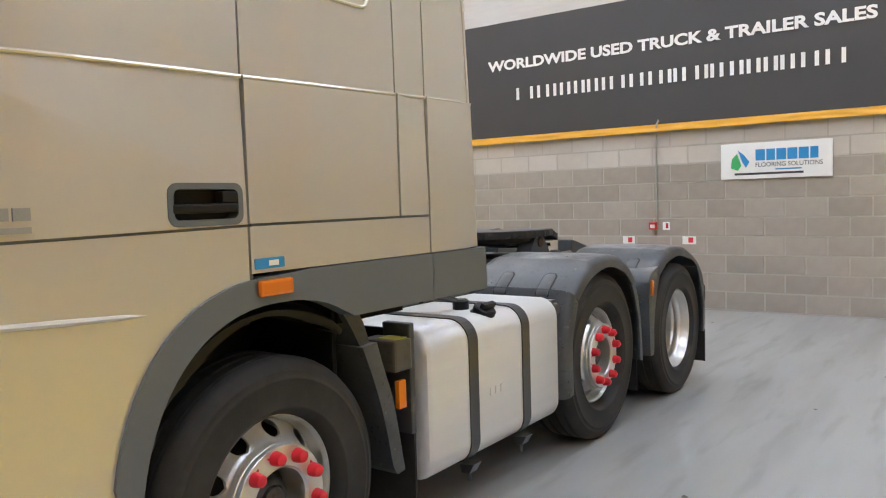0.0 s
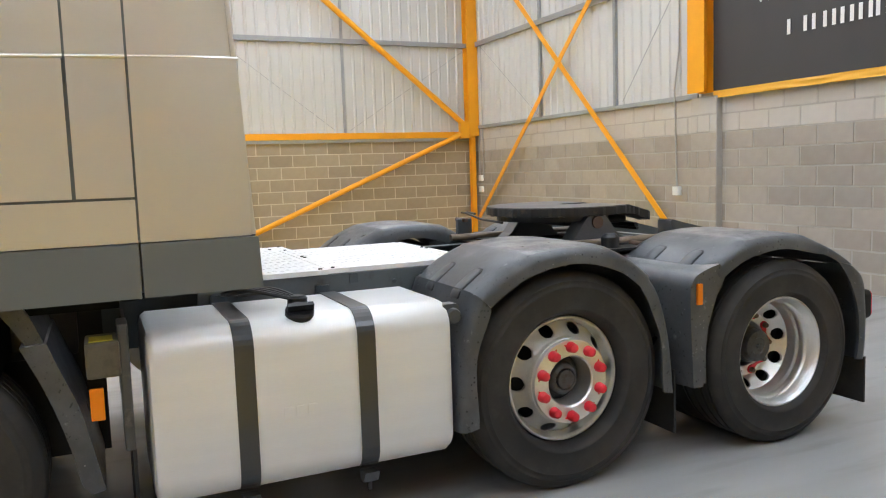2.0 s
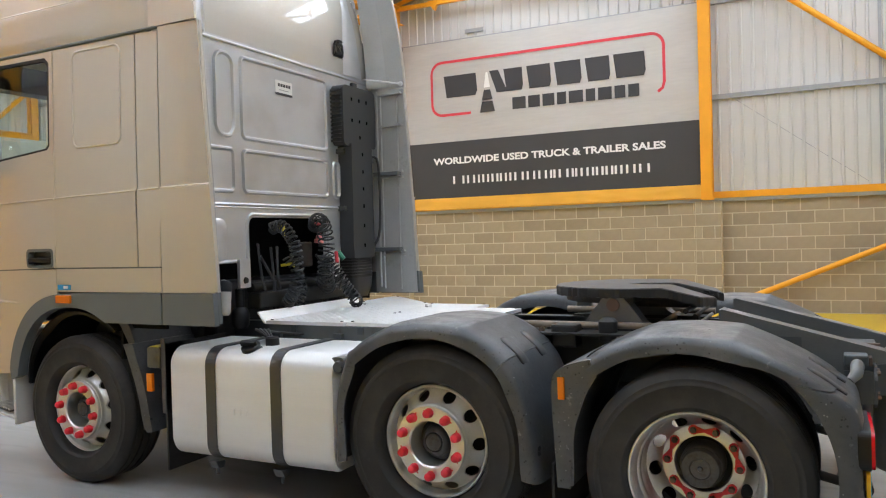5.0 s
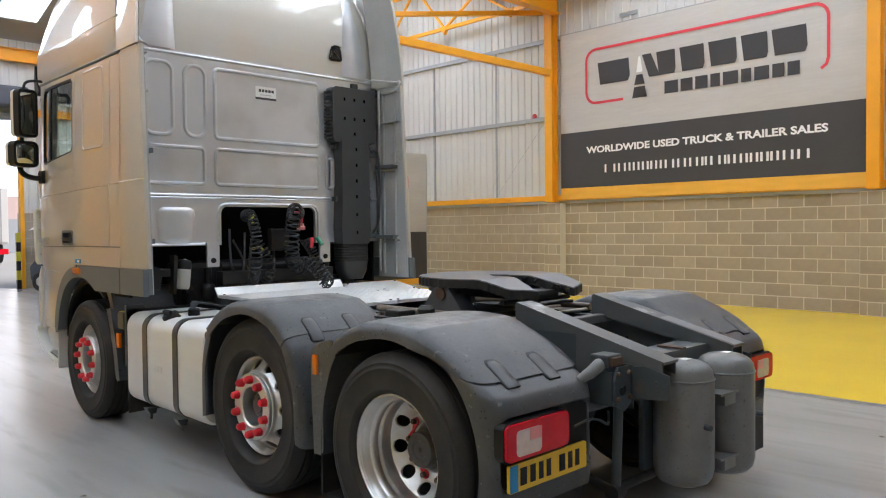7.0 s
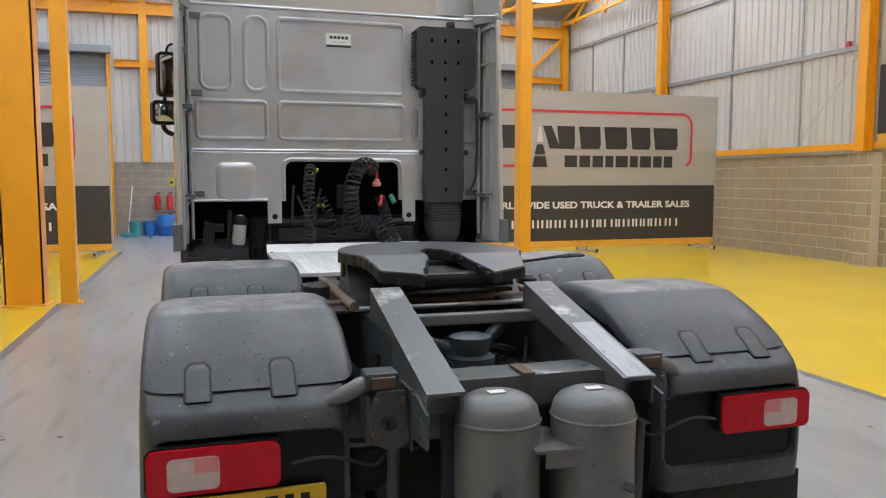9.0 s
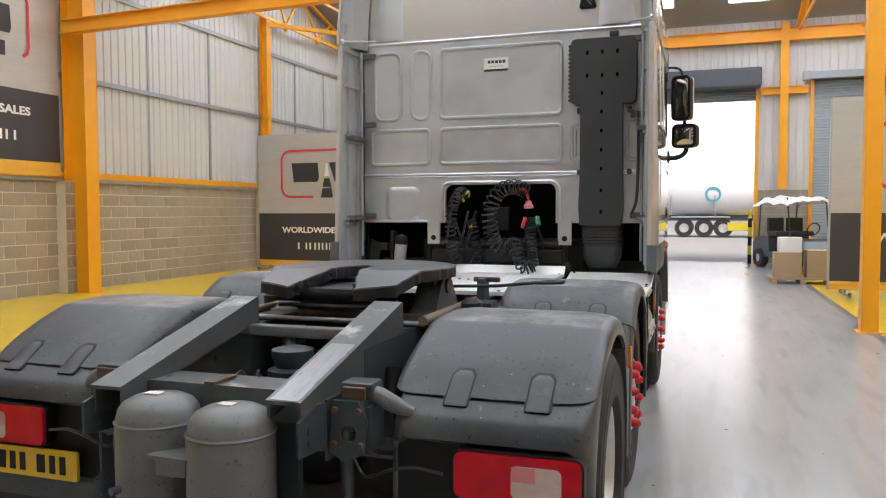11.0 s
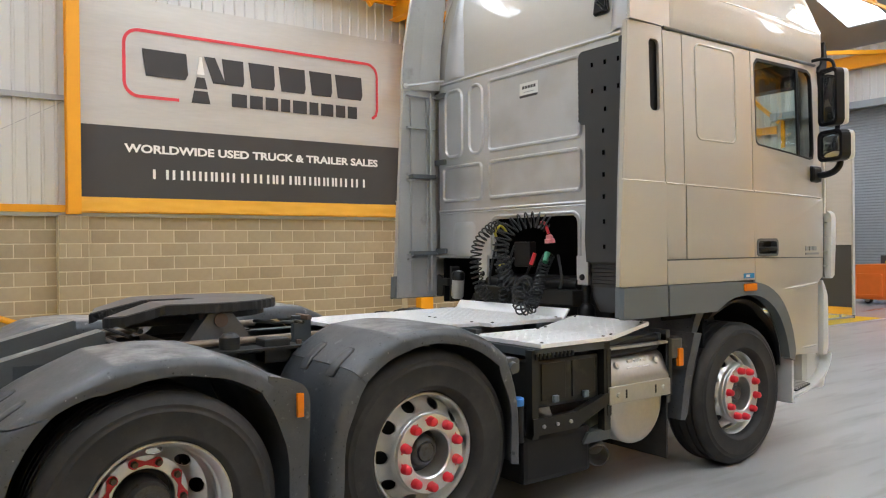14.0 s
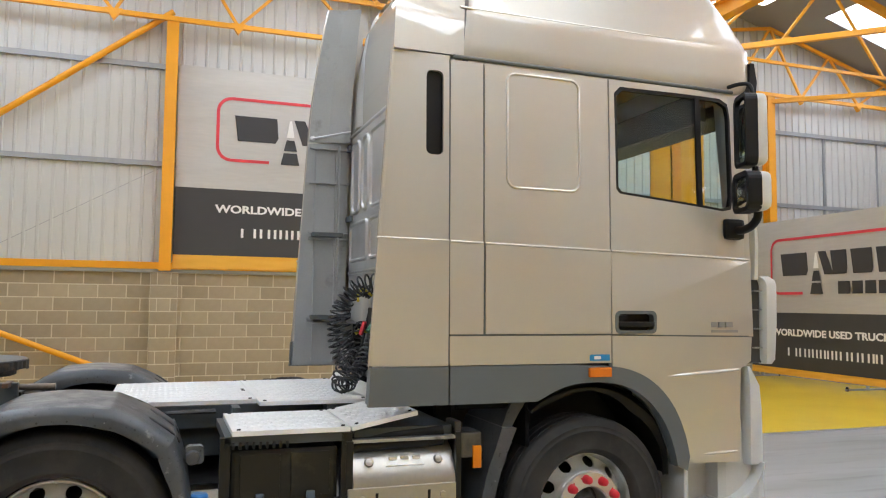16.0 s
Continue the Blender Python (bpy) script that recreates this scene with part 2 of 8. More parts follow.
def slab(bm, loops, axis, a, b):
    """A plate with holes: the first loop is its outline, the others holes; pairs in the plane across axis, from a to b along it."""
    def p(q, h):
        return {"x": (h, q[0], q[1]), "y": (q[0], h, q[1]), "z": (q[0], q[1], h)}[axis]
    flat = [q for lp in loops for q in lp]
    tris = tessellate([[Vector((q[0], q[1], 0)) for q in lp] for lp in loops])
    va, vb = [bm.verts.new(p(q, a)) for q in flat], [bm.verts.new(p(q, b)) for q in flat]
    for t in tris:
        try:
            bm.faces.new([va[i] for i in t])
            bm.faces.new([vb[i] for i in t][::-1])
        except ValueError:
            pass
    k = 0
    for lp in loops:
        n = len(lp)
        for i in range(n):
            j = (i + 1) % n
            bm.faces.new((va[k + i], va[k + j], vb[k + j], vb[k + i]))
        k += n
    return bm


def Slab(*a):
    return slab(bmesh.new(), *a)


def rr(u0, u1, v0, v1, r, n=5):
    """A rounded rectangle."""
    out = []
    for cu, cv, s in ((u1 - r, v0 + r, -90), (u1 - r, v1 - r, 0), (u0 + r, v1 - r, 90), (u0 + r, v0 + r, 180)):
        out += [(cu + r * math.cos(radians(s + 90 * k / n)), cv + r * math.sin(radians(s + 90 * k / n))) for k in range(n + 1)]
    return out


def rect(u0, u1, v0, v1):
    return [(u0, v0), (u1, v0), (u1, v1), (u0, v1)]


def letters(text, size, width, material, name, parent, m, weight=0.0):
    """Words in the built-in font as a flat mesh, stretched to a width."""
    cu = bpy.data.curves.new(name, "FONT")
    cu.body, cu.size, cu.offset, cu.extrude, cu.resolution_u = text, size, weight, 0.0015, 3
    tmp = new(name + "_outline", cu)
    bpy.context.view_layer.update()
    me = bpy.data.meshes.new_from_object(tmp.evaluated_get(bpy.context.evaluated_depsgraph_get()))
    bpy.data.objects.remove(tmp)
    xs = [v.co.x for v in me.vertices]
    k = width / (max(xs) - min(xs))
    for v in me.vertices:
        v.co.x = (v.co.x - min(xs)) * k
    me.materials.clear()
    me.materials.append(material)
    ob = new(name, me)
    ob.parent = parent
    ob.matrix_local = m
    return ob

# ---- the hall: x to the east, y to the north (the open door) ----
XW, XE, YS, YN = -9.48, 10.38, -4.18, 20.0
EAVE, RIDGE, VALLEY_Y = 6.6, 8.3, 7.7
BAYS_E, BAYS_W = (1.39, 7.88, 14.3), (1.60, 8.2, 14.7)

floor = part("floor", Slab([rect(-2.72, 3.45, YS - 0.2, YN + 0.3)], "z", -0.1, 0.0), M_FLOOR)
tagged(floor, "polished grey epoxy warehouse floor with tyre scuffs", "floor", kind="structure")
tagged(part("floor_north", Slab([rect(XW - 0.2, -2.72, 14.7, YN + 0.3)], "z", -0.1, 0.0), M_FLOOR), "polished grey epoxy floor before the roller door", "floor", kind="structure")
for x0, x1, y1, name in ((XW - 0.2, -2.82, 14.7, "floor_west"), (3.55, XE + 0.2, YN + 0.3, "floor_east")):
    tagged(part(name, Slab([rect(x0, x1, YS - 0.2, y1)], "z", -0.1, 0.0), M_YELLOW), "glossy yellow epoxy floor area beside the lane", "floor", kind="structure")
for x0, y1, name in ((-2.82, 14.7, "trim_west"), (3.45, YN + 0.3, "trim_east")):
    tagged(part(name, Slab([rect(x0, x0 + 0.1, YS - 0.2, y1)], "z", -0.1, 0.001), M_LINE), "dark grey line between grey and yellow floor", "floor line", kind="structure")

ribs = random.Random(4)


def block_wall(name, label, p0, p1, normal, courses, mats, mortar, near, gaps=(), pilasters=(), out=0.2):
    """Blockwork 0.2 thick from p0 to p1 with its face on that line. near: the stretch along it whose blocks are parts. gaps: (from, to) openings."""
    p0, p1, nn = Vector((*p0, 0)), Vector((*p1, 0)), Vector((*normal, 0))
    d = (p1 - p0)
    length = d.length
    d.normalize()
    top = courses * 0.225

    def to(u, w, z):
        q = p0 + d * u + nn * w
        return (q.x, q.y, z)

    def solid(bm, u0, u1, w0, w1, z0, z1):
        vs = [bm.verts.new(to(u, w, z)) for z in (z0, z1) for w in (w0, w1) for u in (u0, u1)]
        for q in ((0, 2, 3, 1), (4, 5, 7, 6), (0, 1, 5, 4), (2, 6, 7, 3), (0, 4, 6, 2), (1, 3, 7, 5)):
            bm.faces.new([vs[i] for i in q])
    bm = bmesh.new()
    edges = [0.0] + [e for g in gaps for e in g] + [length]
    for a, b in zip(edges[::2], edges[1::2]):
        if b - a > 0.01:
            solid(bm, a, b, -0.2, -0.005, 0, top)
    for u in pilasters:
        solid(bm, u - 0.225, u + 0.225, -0.006, out - 0.005, 0, top)
    wall = part(name, bm, mortar)
    tagged(wall, label, "wall", kind="structure")
    shapes = {}
    yaw = math.atan2(d.y, d.x)
    flip = nn.dot(Vector((d.y, -d.x, 0))) < 0
    rest = {}
    count = 0
    spans = []
    for c in range(courses):
        z = c * 0.225
        u = -0.225 if c % 2 else 0.0
        while u < length:
            a, b = max(u, 0) + 0.007, min(u + 0.45, length) - 0.007
            u += 0.45
            pieces = [(a, b)]
            for g0, g1 in gaps:
                pieces = [q for s0, s1 in pieces for q in ((s0, min(s1, g0 - 0.005)), (max(s0, g1 + 0.005), s1)) if q[1] - q[0] > 0.04]
            for s0, s1 in pieces:
                spans.append((s0, s1, 0.0, c))
        for k, pu in enumerate(pilasters):
            cut = [(-0.22, 0.22)] if c % 2 else [(-0.22, -0.115), (-0.105, 0.105), (0.115, 0.22)]
            spans += [(pu + s0, pu + s1, out, c) for s0, s1 in cut]
    for s0, s1, w, c in spans:
        m = mats[0] if c < courses - 2 else mats[1]
        if near[0] <= (s0 + s1) / 2 <= near[1] and count < 300:
            key = (round(s1 - s0, 3), m.name)
            if key not in shapes:
                h = key[0] / 2
                bm = bmesh.new()
                o = 0.004
                vs = [bm.verts.new(q) for q in ((-h, 0.012, 0), (h, 0.012, 0), (h, 0.012, 0.211), (-h, 0.012, 0.211), (-h + o, 0, o), (h - o, 0, o), (h - o, 0, 0.211 - o), (-h + o, 0, 0.211 - o))]
                for q in ((4, 5, 6, 7), (0, 1, 5, 4), (1, 2, 6, 5), (2, 3, 7, 6), (3, 0, 4, 7)):
                    bm.faces.new([vs[i] for i in q])
                shapes[key] = finish(bm, "block", m)
            ob = new("block", shapes[key])
            ob.parent = wall
            q = to((s0 + s1) / 2, w, c * 0.225 + 0.007)
            rz = yaw + (math.pi if flip else 0)
            ob.matrix_local = Matrix.LocRotScale(q, Euler((0, 0, rz)), None)
            count += 1
        else:
            bm = rest.setdefault(m.name, bmesh.new())
            solid(bm, s0, s1, w - 0.012, w, c * 0.225 + 0.007, c * 0.225 + 0.218)
    for k, bm in rest.items():
        ob = part("blockwork", bm, bpy.data.materials[k], wall)
        ob["kind"] = "stuff"
    return wall


def cladding(name, label, p0, p1, normal, z0, z1, gaps=()):
    """Ribbed white sheeting: ribs 0.2 apart. z1 may be a function of the distance along. gaps: (from, to, up to)."""
    p0, p1, nn = Vector((*p0, 0)), Vector((*p1, 0)), Vector((*normal, 0))
    d = p1 - p0
    length = d.length
    d.normalize()
    us, k = [], 0.0
    while k < length:
        us += [(k, 0.0), (k + 0.14, 0.0), (k + 0.155, 0.022), (k + 0.185, 0.022)]
        k += 0.2
    us = [(min(u, length), w) for u, w in us] + [(length, 0.0)]
    bm = bmesh.new()
    cols = []
    for u, w in us:
        low = z0
        for g0, g1, gz in gaps:
            if g0 <= u <= g1:
                low = gz
        hi = z1(u) if callable(z1) else z1
        q = p0 + d * u + nn * w
        cols.append((bm.verts.new((q.x, q.y, low)), bm.verts.new((q.x, q.y, hi))))
    for (a, b), (c, e) in zip(cols, cols[1:]):
        bm.faces.new((a, c, e, b))
    q0, q1 = p0 - nn * 0.1, p1 - nn * 0.1
    return tagged(part(name, bm, M_CLAD), label, "wall cladding", kind="structure")


def roof_z(y):
    mid = 1.7 if y < VALLEY_Y else 14.05
    half = (VALLEY_Y - YS) / 2 if y < VALLEY_Y else (YN - VALLEY_Y) / 2
    return EAVE + (RIDGE - EAVE) * max(0.0, 1 - abs(y - mid) / half)


LE, LS = YN - YS, XE - XW
block_wall("wall_east", "buff concrete block wall with cream mortar joints", (XE, YS), (XE, YN), (-1, 0), 9, (M_BLOCK, M_BLOCK), M_MORTAR, (0, 12.6), pilasters=[y - YS for y in BAYS_E])
block_wall("wall_west", "buff concrete block wall with cream mortar joints", (XW, YS), (XW, YN), (1, 0), 9, (M_BLOCK, M_BLOCK), M_MORTAR, (3.0, 15.5), pilasters=[y - YS for y in BAYS_W])
block_wall("wall_south", "grey concrete block wall with paler top courses", (XE, YS), (XW, YS), (0, 1), 10, (M_BLOCKG, M_BLOCKL), M_MORTARG, (0, 12.4), pilasters=[XE - 3.685], out=0.1)
DOORS = ((-7.85, -3.5), (-1.55, 2.85), (4.30, 8.68))
block_wall("wall_north", "grey block wall between the roller doors", (XW, YN), (XE, YN), (0, -1), 9, (M_BLOCKG, M_BLOCKG), M_MORTARG, (7, 8), gaps=[(a - XW, b - XW) for a, b in DOORS])
WB = 2.03
cladding("wall_cladding_east", "white ribbed steel wall cladding", (XE - 0.02, YS), (XE - 0.02, YN), (-1, 0), WB, lambda u: roof_z(YS + u))
cladding("wall_cladding_west", "white ribbed steel wall cladding", (XW + 0.02, YS), (XW + 0.02, YN), (1, 0), WB, lambda u: roof_z(YS + u))
cladding("wall_cladding_south", "white ribbed steel wall cladding", (XE, YS + 0.02), (XW, YS + 0.02), (0, 1), 2.25, EAVE)
cladding("wall_cladding_north", "white ribbed steel wall cladding", (XW, YN - 0.02), (XE, YN - 0.02), (0, -1), WB, EAVE, gaps=[(a - XW - 0.02, b - XW + 0.02, 5.0) for a, b in DOORS])
for name, x0, x1, y0, y1 in (("wall_outer_east", XE + 0.03, XE + 0.2, YS - 0.2, YN), ("wall_outer_west", XW - 0.2, XW - 0.03, YS - 0.2, YN), ("wall_outer_south", XW, XE, YS - 0.2, YS - 0.03)):
    tagged(part(name, Box(x0, x1, y0, y1, WB, RIDGE + 0.1), M_CLAD), "outer steel sheeting of the hall", "wall", kind="structure")

# roof sheets: two gabled spans with rooflight strips let in
LIGHTS = []
for a, b in ((YS, 1.7), (1.7, VALLEY_Y), (VALLEY_Y, 14.05), (14.05, YN)):
    for x in (-7.6, -5.1, -2.2, 0.2, 2.6, 4.75, 6.95, 9.0):
        m0, m1 = a + (b - a) * 0.20, a + (b - a) * 0.84
        LIGHTS.append((x - 0.5, x + 0.5, min(m0, m1), max(m0, m1)))
bm = bmesh.new()
for a, b in ((YS - 0.2, 1.7), (1.7, VALLEY_Y), (VALLEY_Y, 14.05), (14.05, YN + 0.2)):
    holes = [rect(x0, x1, y0, y1) for x0, x1, y0, y1 in LIGHTS if a < (y0 + y1) / 2 < b]
    n0 = len(bm.verts)
    slab(bm, [rect(XW - 0.2, XE + 0.2, a, b)] + holes, "z", 0.0, 0.08)
bm.verts.ensure_lookup_table()
for v in bm.verts:
    v.co.z += roof_z(v.co.y)
tagged(part("ceiling", bm, M_CEIL), "pale grey sheeted roof underside with rooflight strips", "ceiling", kind="structure")
for x0, x1, y0, y1 in LIGHTS:
    bm = bmesh.new()
    slab(bm, [rect(x0, x1, y0, y1)], "z", 0.03, 0.05)
    for v in bm.verts:
        v.co.z += roof_z(v.co.y)
    tagged(part("rooflight", bm, M_ROOFLIGHT), "translucent white rooflight sheet in the roof", "rooflight", group="rooflights")


def steel(name, label, *bars, category="steel beam", group="", profile=ibeam, material=M_STEEL):
    bm = bmesh.new()
    for b in bars:
        profile(bm, *b)
    return tagged(part(name, bm, material), label, category, group)


# wall columns stand on the block pilasters
for x, ys, s in ((XE, BAYS_E, -1), (XW, BAYS_W, 1)):
    for i, y in enumerate(ys):
        deep = x == XW and i == 1
        z0 = 0.0 if deep else WB + 0.02
        xc = x + s * (0.36 if deep else 0.2)
        bm = bmesh.new()
        ibeam(bm, (xc, y, z0), (xc, y, 6.5), 0.2 if not deep else 0.3, 0.22 if not deep else 0.5, (1, 0, 0), 0.016)
        tagged(part("wall_column", bm, M_STEEL), "orange painted steel wall column", "column", "wall columns")
for x, s in ((XE, -1), (XW, 1)):
    bm = bmesh.new()
    ibeam(bm, (x + s * 0.16, YS + 0.14, 0), (x + s * 0.16, YS + 0.14, 6.5), 0.1, 0.1, (1, 0, 0))
    ibeam(bm, (x + s * 0.16, YS + 0.14, 2.1), (x + s * 0.16, YS + 0.14, 6.5), 0.22, 0.22, (1, 0, 0))
    tagged(part("corner_column", bm, M_STEEL), "orange painted steel corner column", "column", "wall columns")
steel("wall_column", "orange painted steel wall column", ((3.685, YS + 0.13, 2.3), (3.685, YS + 0.13, 6.5), 0.3, 0.2, (0, 1, 0)), category="column", group="wall columns")
for x in (XW + 0.25, -2.53, 3.55, XE - 0.25):
    steel("wall_column", "orange painted steel wall column", ((x, YN - 0.15, 2.04), (x, YN - 0.15, 6.5), 0.2, 0.22, (0, 1, 0)), category="column", group="wall columns")
# sills between blockwork and sheeting
for x, s in ((XE, -1), (XW, 1)):
    tagged(part("sill_beam", Box(*sorted((x, x + s * 0.075)), YS, YN, 2.08, 2.2, 0.004), M_STEEL), "orange steel rail over the block wall", "rail")
    tagged(part("trim_flashing_" + ("east" if s < 0 else "west"), Box(*sorted((x, x + s * 0.06)), YS, YN, 2.02, 2.08), M_FLASH), "grey flashing on the block wall", "flashing", kind="structure")
tagged(part("trim_flashing_south", Box(3.85, XE, YS, YS + 0.05, 2.25, 2.31), M_FLASH), "grey flashing on the block wall", "flashing", kind="structure")
# girts on the sheeting
for z in (3.92, 5.65):
    for x, s in ((XE, -1), (XW, 1)):
        tagged(part("wall_girt", Box(*sorted((x - s * 0.0, x + s * 0.08)), YS, YN, z - 0.045, z + 0.045), M_GIRT), "galvanised steel girt along the cladding", "girt", "wall girts")
    tagged(part("wall_girt", Box(3.84, XE, YS, YS + 0.08, z - 0.045, z + 0.045), M_GIRT), "galvanised steel girt along the cladding", "girt", "wall girts")
for x, s, ys in ((XE, -1, (-1.39, 9.63, 11.77, 16.5, 18.3)), (XW, 1, (-1.3, 4.75, 10.4, 12.5, 16.5, 18.2))):
    for y in ys:
        tagged(part("wall_post", Box(*sorted((x, x + s * 0.06)), y - 0.025, y + 0.025, 2.1, 5.7), M_GIRT), "grey steel post on the cladding", "post", "wall posts")
for x in (7.68, 5.57):
    tagged(part("wall_post", Box(x - 0.03, x + 0.03, YS, YS + 0.07, 2.3, 5.7), M_GIRT), "grey steel post on the cladding", "post", "wall posts")
# braces
for x, s, y1 in ((XE, -1, 1.35), (XW, 1, 1.6)):
    xx = x + s * 0.17
    bm = bmesh.new()
    tube(bm, [(xx, YS + 0.25, 2.28), (xx, y1, 6.62)], 0.055, 10)
    tagged(part("wind_brace", bm, M_STEEL, smooth=True), "orange tubular wind brace", "brace", "braces")
    bm = bmesh.new()
    tube(bm, [(xx, YS + 0.25, 2.2), (xx, y1 - 0.28, 0.13)], 0.05, 10)
    tagged(part("wind_brace", bm, M_STEEL, smooth=True), "orange tubular wind brace running down to the floor", "brace", "braces")
    bm = Box(xx - 0.06, xx + 0.06, YS + 0.1, YS + 0.42, 2.06, 2.4, 0.004)
    tagged(part("gusset_box", bm, M_STEEL), "orange gusset where braces meet the column", "gusset")
for a, b in (((4.0, YS + 0.13, 0.28), (9.9, YS + 0.13, 5.92)), ((10.0, YS + 0.15, 0.42), (4.0, YS + 0.15, 5.79))):
    steel("cross_brace", "orange flat steel cross brace", (a, b, 0.014, 0.09), category="brace", group="braces", profile=bar)
# thin diagonal tie rods on the cladding
for a, b in (((XE - 0.03, 0.9, 3.85), (XE - 0.03, -1.2, 2.25)), ((XE - 0.03, -1.5, 2.25), (XE - 0.03, -4.0, 3.85)), ((4.1, YS + 0.05, 3.9), (5.4, YS + 0.05, 2.35)), ((7.8, YS + 0.05, 2.35), (10.0, YS + 0.05, 3.9)), ((XW + 0.03, -1.2, 2.3), (XW + 0.03, 1.55, 3.9)), ((XE - 0.03, 8.2, 3.85), (XE - 0.03, 9.6, 2.3))):
    tagged(part("tie_rod", Tube([a, b], 0.005, 6), M_GIRT), "thin grey tie rod across the cladding", "rod", "tie rods")

# lattice girders at eaves level along the side walls, and the beams over the columns
for x, s, ys in ((XE, -1, (YS, *BAYS_E, YN)), (XW, 1, (YS, *BAYS_W, YN))):
    xx = x + s * 0.3
    for y0, y1 in zip(ys, ys[1:]):
        bm = bmesh.new()
        bar(bm, (xx, y0, 6.45), (xx, y1, 6.45), 0.08, 0.08)
        n = 6
        for i in range(n):
            a, b = y0 + (y1 - y0) * i / n, y0 + (y1 - y0) * (i + 1) / n
            za, zb = (6.45, roof_z(b) - 0.1) if i % 2 else (roof_z(a) - 0.1, 6.45)
            bar(bm, (xx, a, za), (xx, b, zb), 0.05, 0.05)
            if i % 2:
                slab(bm, [[(a - 0.14, 6.5), (a + 0.14, 6.5), (a, 6.3)]], "x", xx - 0.05, xx + 0.05)
        bar(bm, (xx, y0, roof_z(y0 + 0.01) - 0.1), (xx, (y0 + y1) / 2, roof_z((y0 + y1) / 2) - 0.1), 0.07, 0.07)
        bar(bm, (xx, (y0 + y1) / 2, roof_z((y0 + y1) / 2) - 0.1), (xx, y1, roof_z(y1 - 0.01) - 0.1), 0.07, 0.07)
        tagged(part("lattice_girder", bm, M_STEEL), "orange lattice girder under the roof along the wall", "girder", "lattice girders")
COLX = ((-3.18, 0.44, 0.3), (-2.68, 0.19, 0.19), (3.45, 0.19, 0.19))
for x, w, dd in COLX:
    bm = bmesh.new()
    if w > 0.3:
        ibeam(bm, (x, 7.5, 0), (x, 7.5, 6.4), dd, w, (1, 0, 0), 0.02)
        box(bm, x - w / 2, x + w / 2, 7.5 - dd / 2, 7.5 - dd / 2 + 0.012, 0, 6.4)
    else:
        box(bm, x - w / 2, x + w / 2, 7.44 - dd / 2, 7.44 + dd / 2, 0, 6.4, 0.012)
    box(bm, x - w / 2 - 0.05, x + w / 2 + 0.05, 7.45 - dd / 2 - 0.05, 7.45 + dd / 2 + 0.05, 0, 0.012)
    tagged(part("column", bm, M_STEEL), "orange painted steel column standing at the lane's edge", "column", "lane columns")
steel("tie_beam", "orange steel tie beam between columns", ((XW + 0.3, 7.9, 4.7), (-3.35, 7.5, 4.7), 0.16, 0.24))
steel("tie_beam", "orange steel tie beam between columns", ((3.55, 7.45, 4.75), (XE - 0.2, 7.88, 4.88), 0.12, 0.13), profile=bar)
steel("valley_beam", "deep orange valley beam carrying the roof", ((XW + 0.2, VALLEY_Y, 6.3), (XE - 0.2, VALLEY_Y, 6.3), 0.22, 0.36))
steel("lane_beam", "orange beam over the lane between columns", ((-3.1, 7.5, 4.9), (3.5, 7.45, 4.9), 0.14, 0.2))
for x in (-6.9, -3.3, 0.3, 3.9, 7.3):
    bm = bmesh.new()
    for y0, y1, ym in ((YS + 0.1, VALLEY_Y, 1.7), (VALLEY_Y, YN - 0.1, 14.05)):
        bar(bm, (x, y0, EAVE - 0.14), (x, ym, RIDGE - 0.14), 0.12, 0.16)
        bar(bm, (x, ym, RIDGE - 0.14), (x, y1, EAVE - 0.14), 0.12, 0.16)
        bar(bm, (x, y0, EAVE - 0.3), (x, y1, EAVE - 0.3), 0.05, 0.06)
        for k in range(1, 4):
            a = y0 + (ym - y0) * k / 4
            b = y1 + (ym - y1) * k / 4
            bar(bm, (x, a, EAVE - 0.3), (x, a, roof_z(a) - 0.16), 0.05, 0.05)
            bar(bm, (x, b, EAVE - 0.3), (x, b, roof_z(b) - 0.16), 0.05, 0.05)
            bar(bm, (x, a, EAVE - 0.3), (x, a + (ym - y0) / 4, roof_z(a + (ym - y0) / 4) - 0.16), 0.05, 0.05)
            bar(bm, (x, b, EAVE - 0.3), (x, b + (ym - y1) / 4, roof_z(b + (ym - y1) / 4) - 0.16), 0.05, 0.05)
    tagged(part("roof_truss", bm, M_STEEL), "orange lattice roof truss under the sheeting", "truss", "roof trusses")
steel("north_beam", "orange steel beam over the roller doors", ((XW + 0.2, YN - 0.16, 6.18), (XE - 0.2, YN - 0.16, 6.18), 0.2, 0.34))
for a, b in ((XW + 0.2, -8.05), (-3.3, -1.7), (3.0, 4.15), (8.85, XE - 0.2)):
    steel("door_rail", "short orange steel rail beside a roller door", ((a, YN - 0.14, 4.70), (b, YN - 0.14, 4.70), 0.14, 0.2))
for (a, b) in (((XW + 0.25, YN - 0.2, 6.1), (-7.95, YN - 0.2, 4.9)), ((XE - 0.25, YN - 0.2, 6.1), (8.8, YN - 0.2, 4.9)), ((XW + 0.25, 14.7, 6.3), (-5.0, YN - 0.12, 6.3)), ((XE - 0.3, 14.3, 6.3), (5.4, YN - 0.12, 6.3)), ((XW + 0.3, 8.2, 6.2), (-4.5, 13.6, 6.35)), ((XE - 0.3, 8.0, 6.2), (5.0, 13.6, 6.35))):
    steel("knee_brace", "orange steel brace under the roof", (a, b, 0.1, 0.1), category="brace", group="braces", profile=bar)

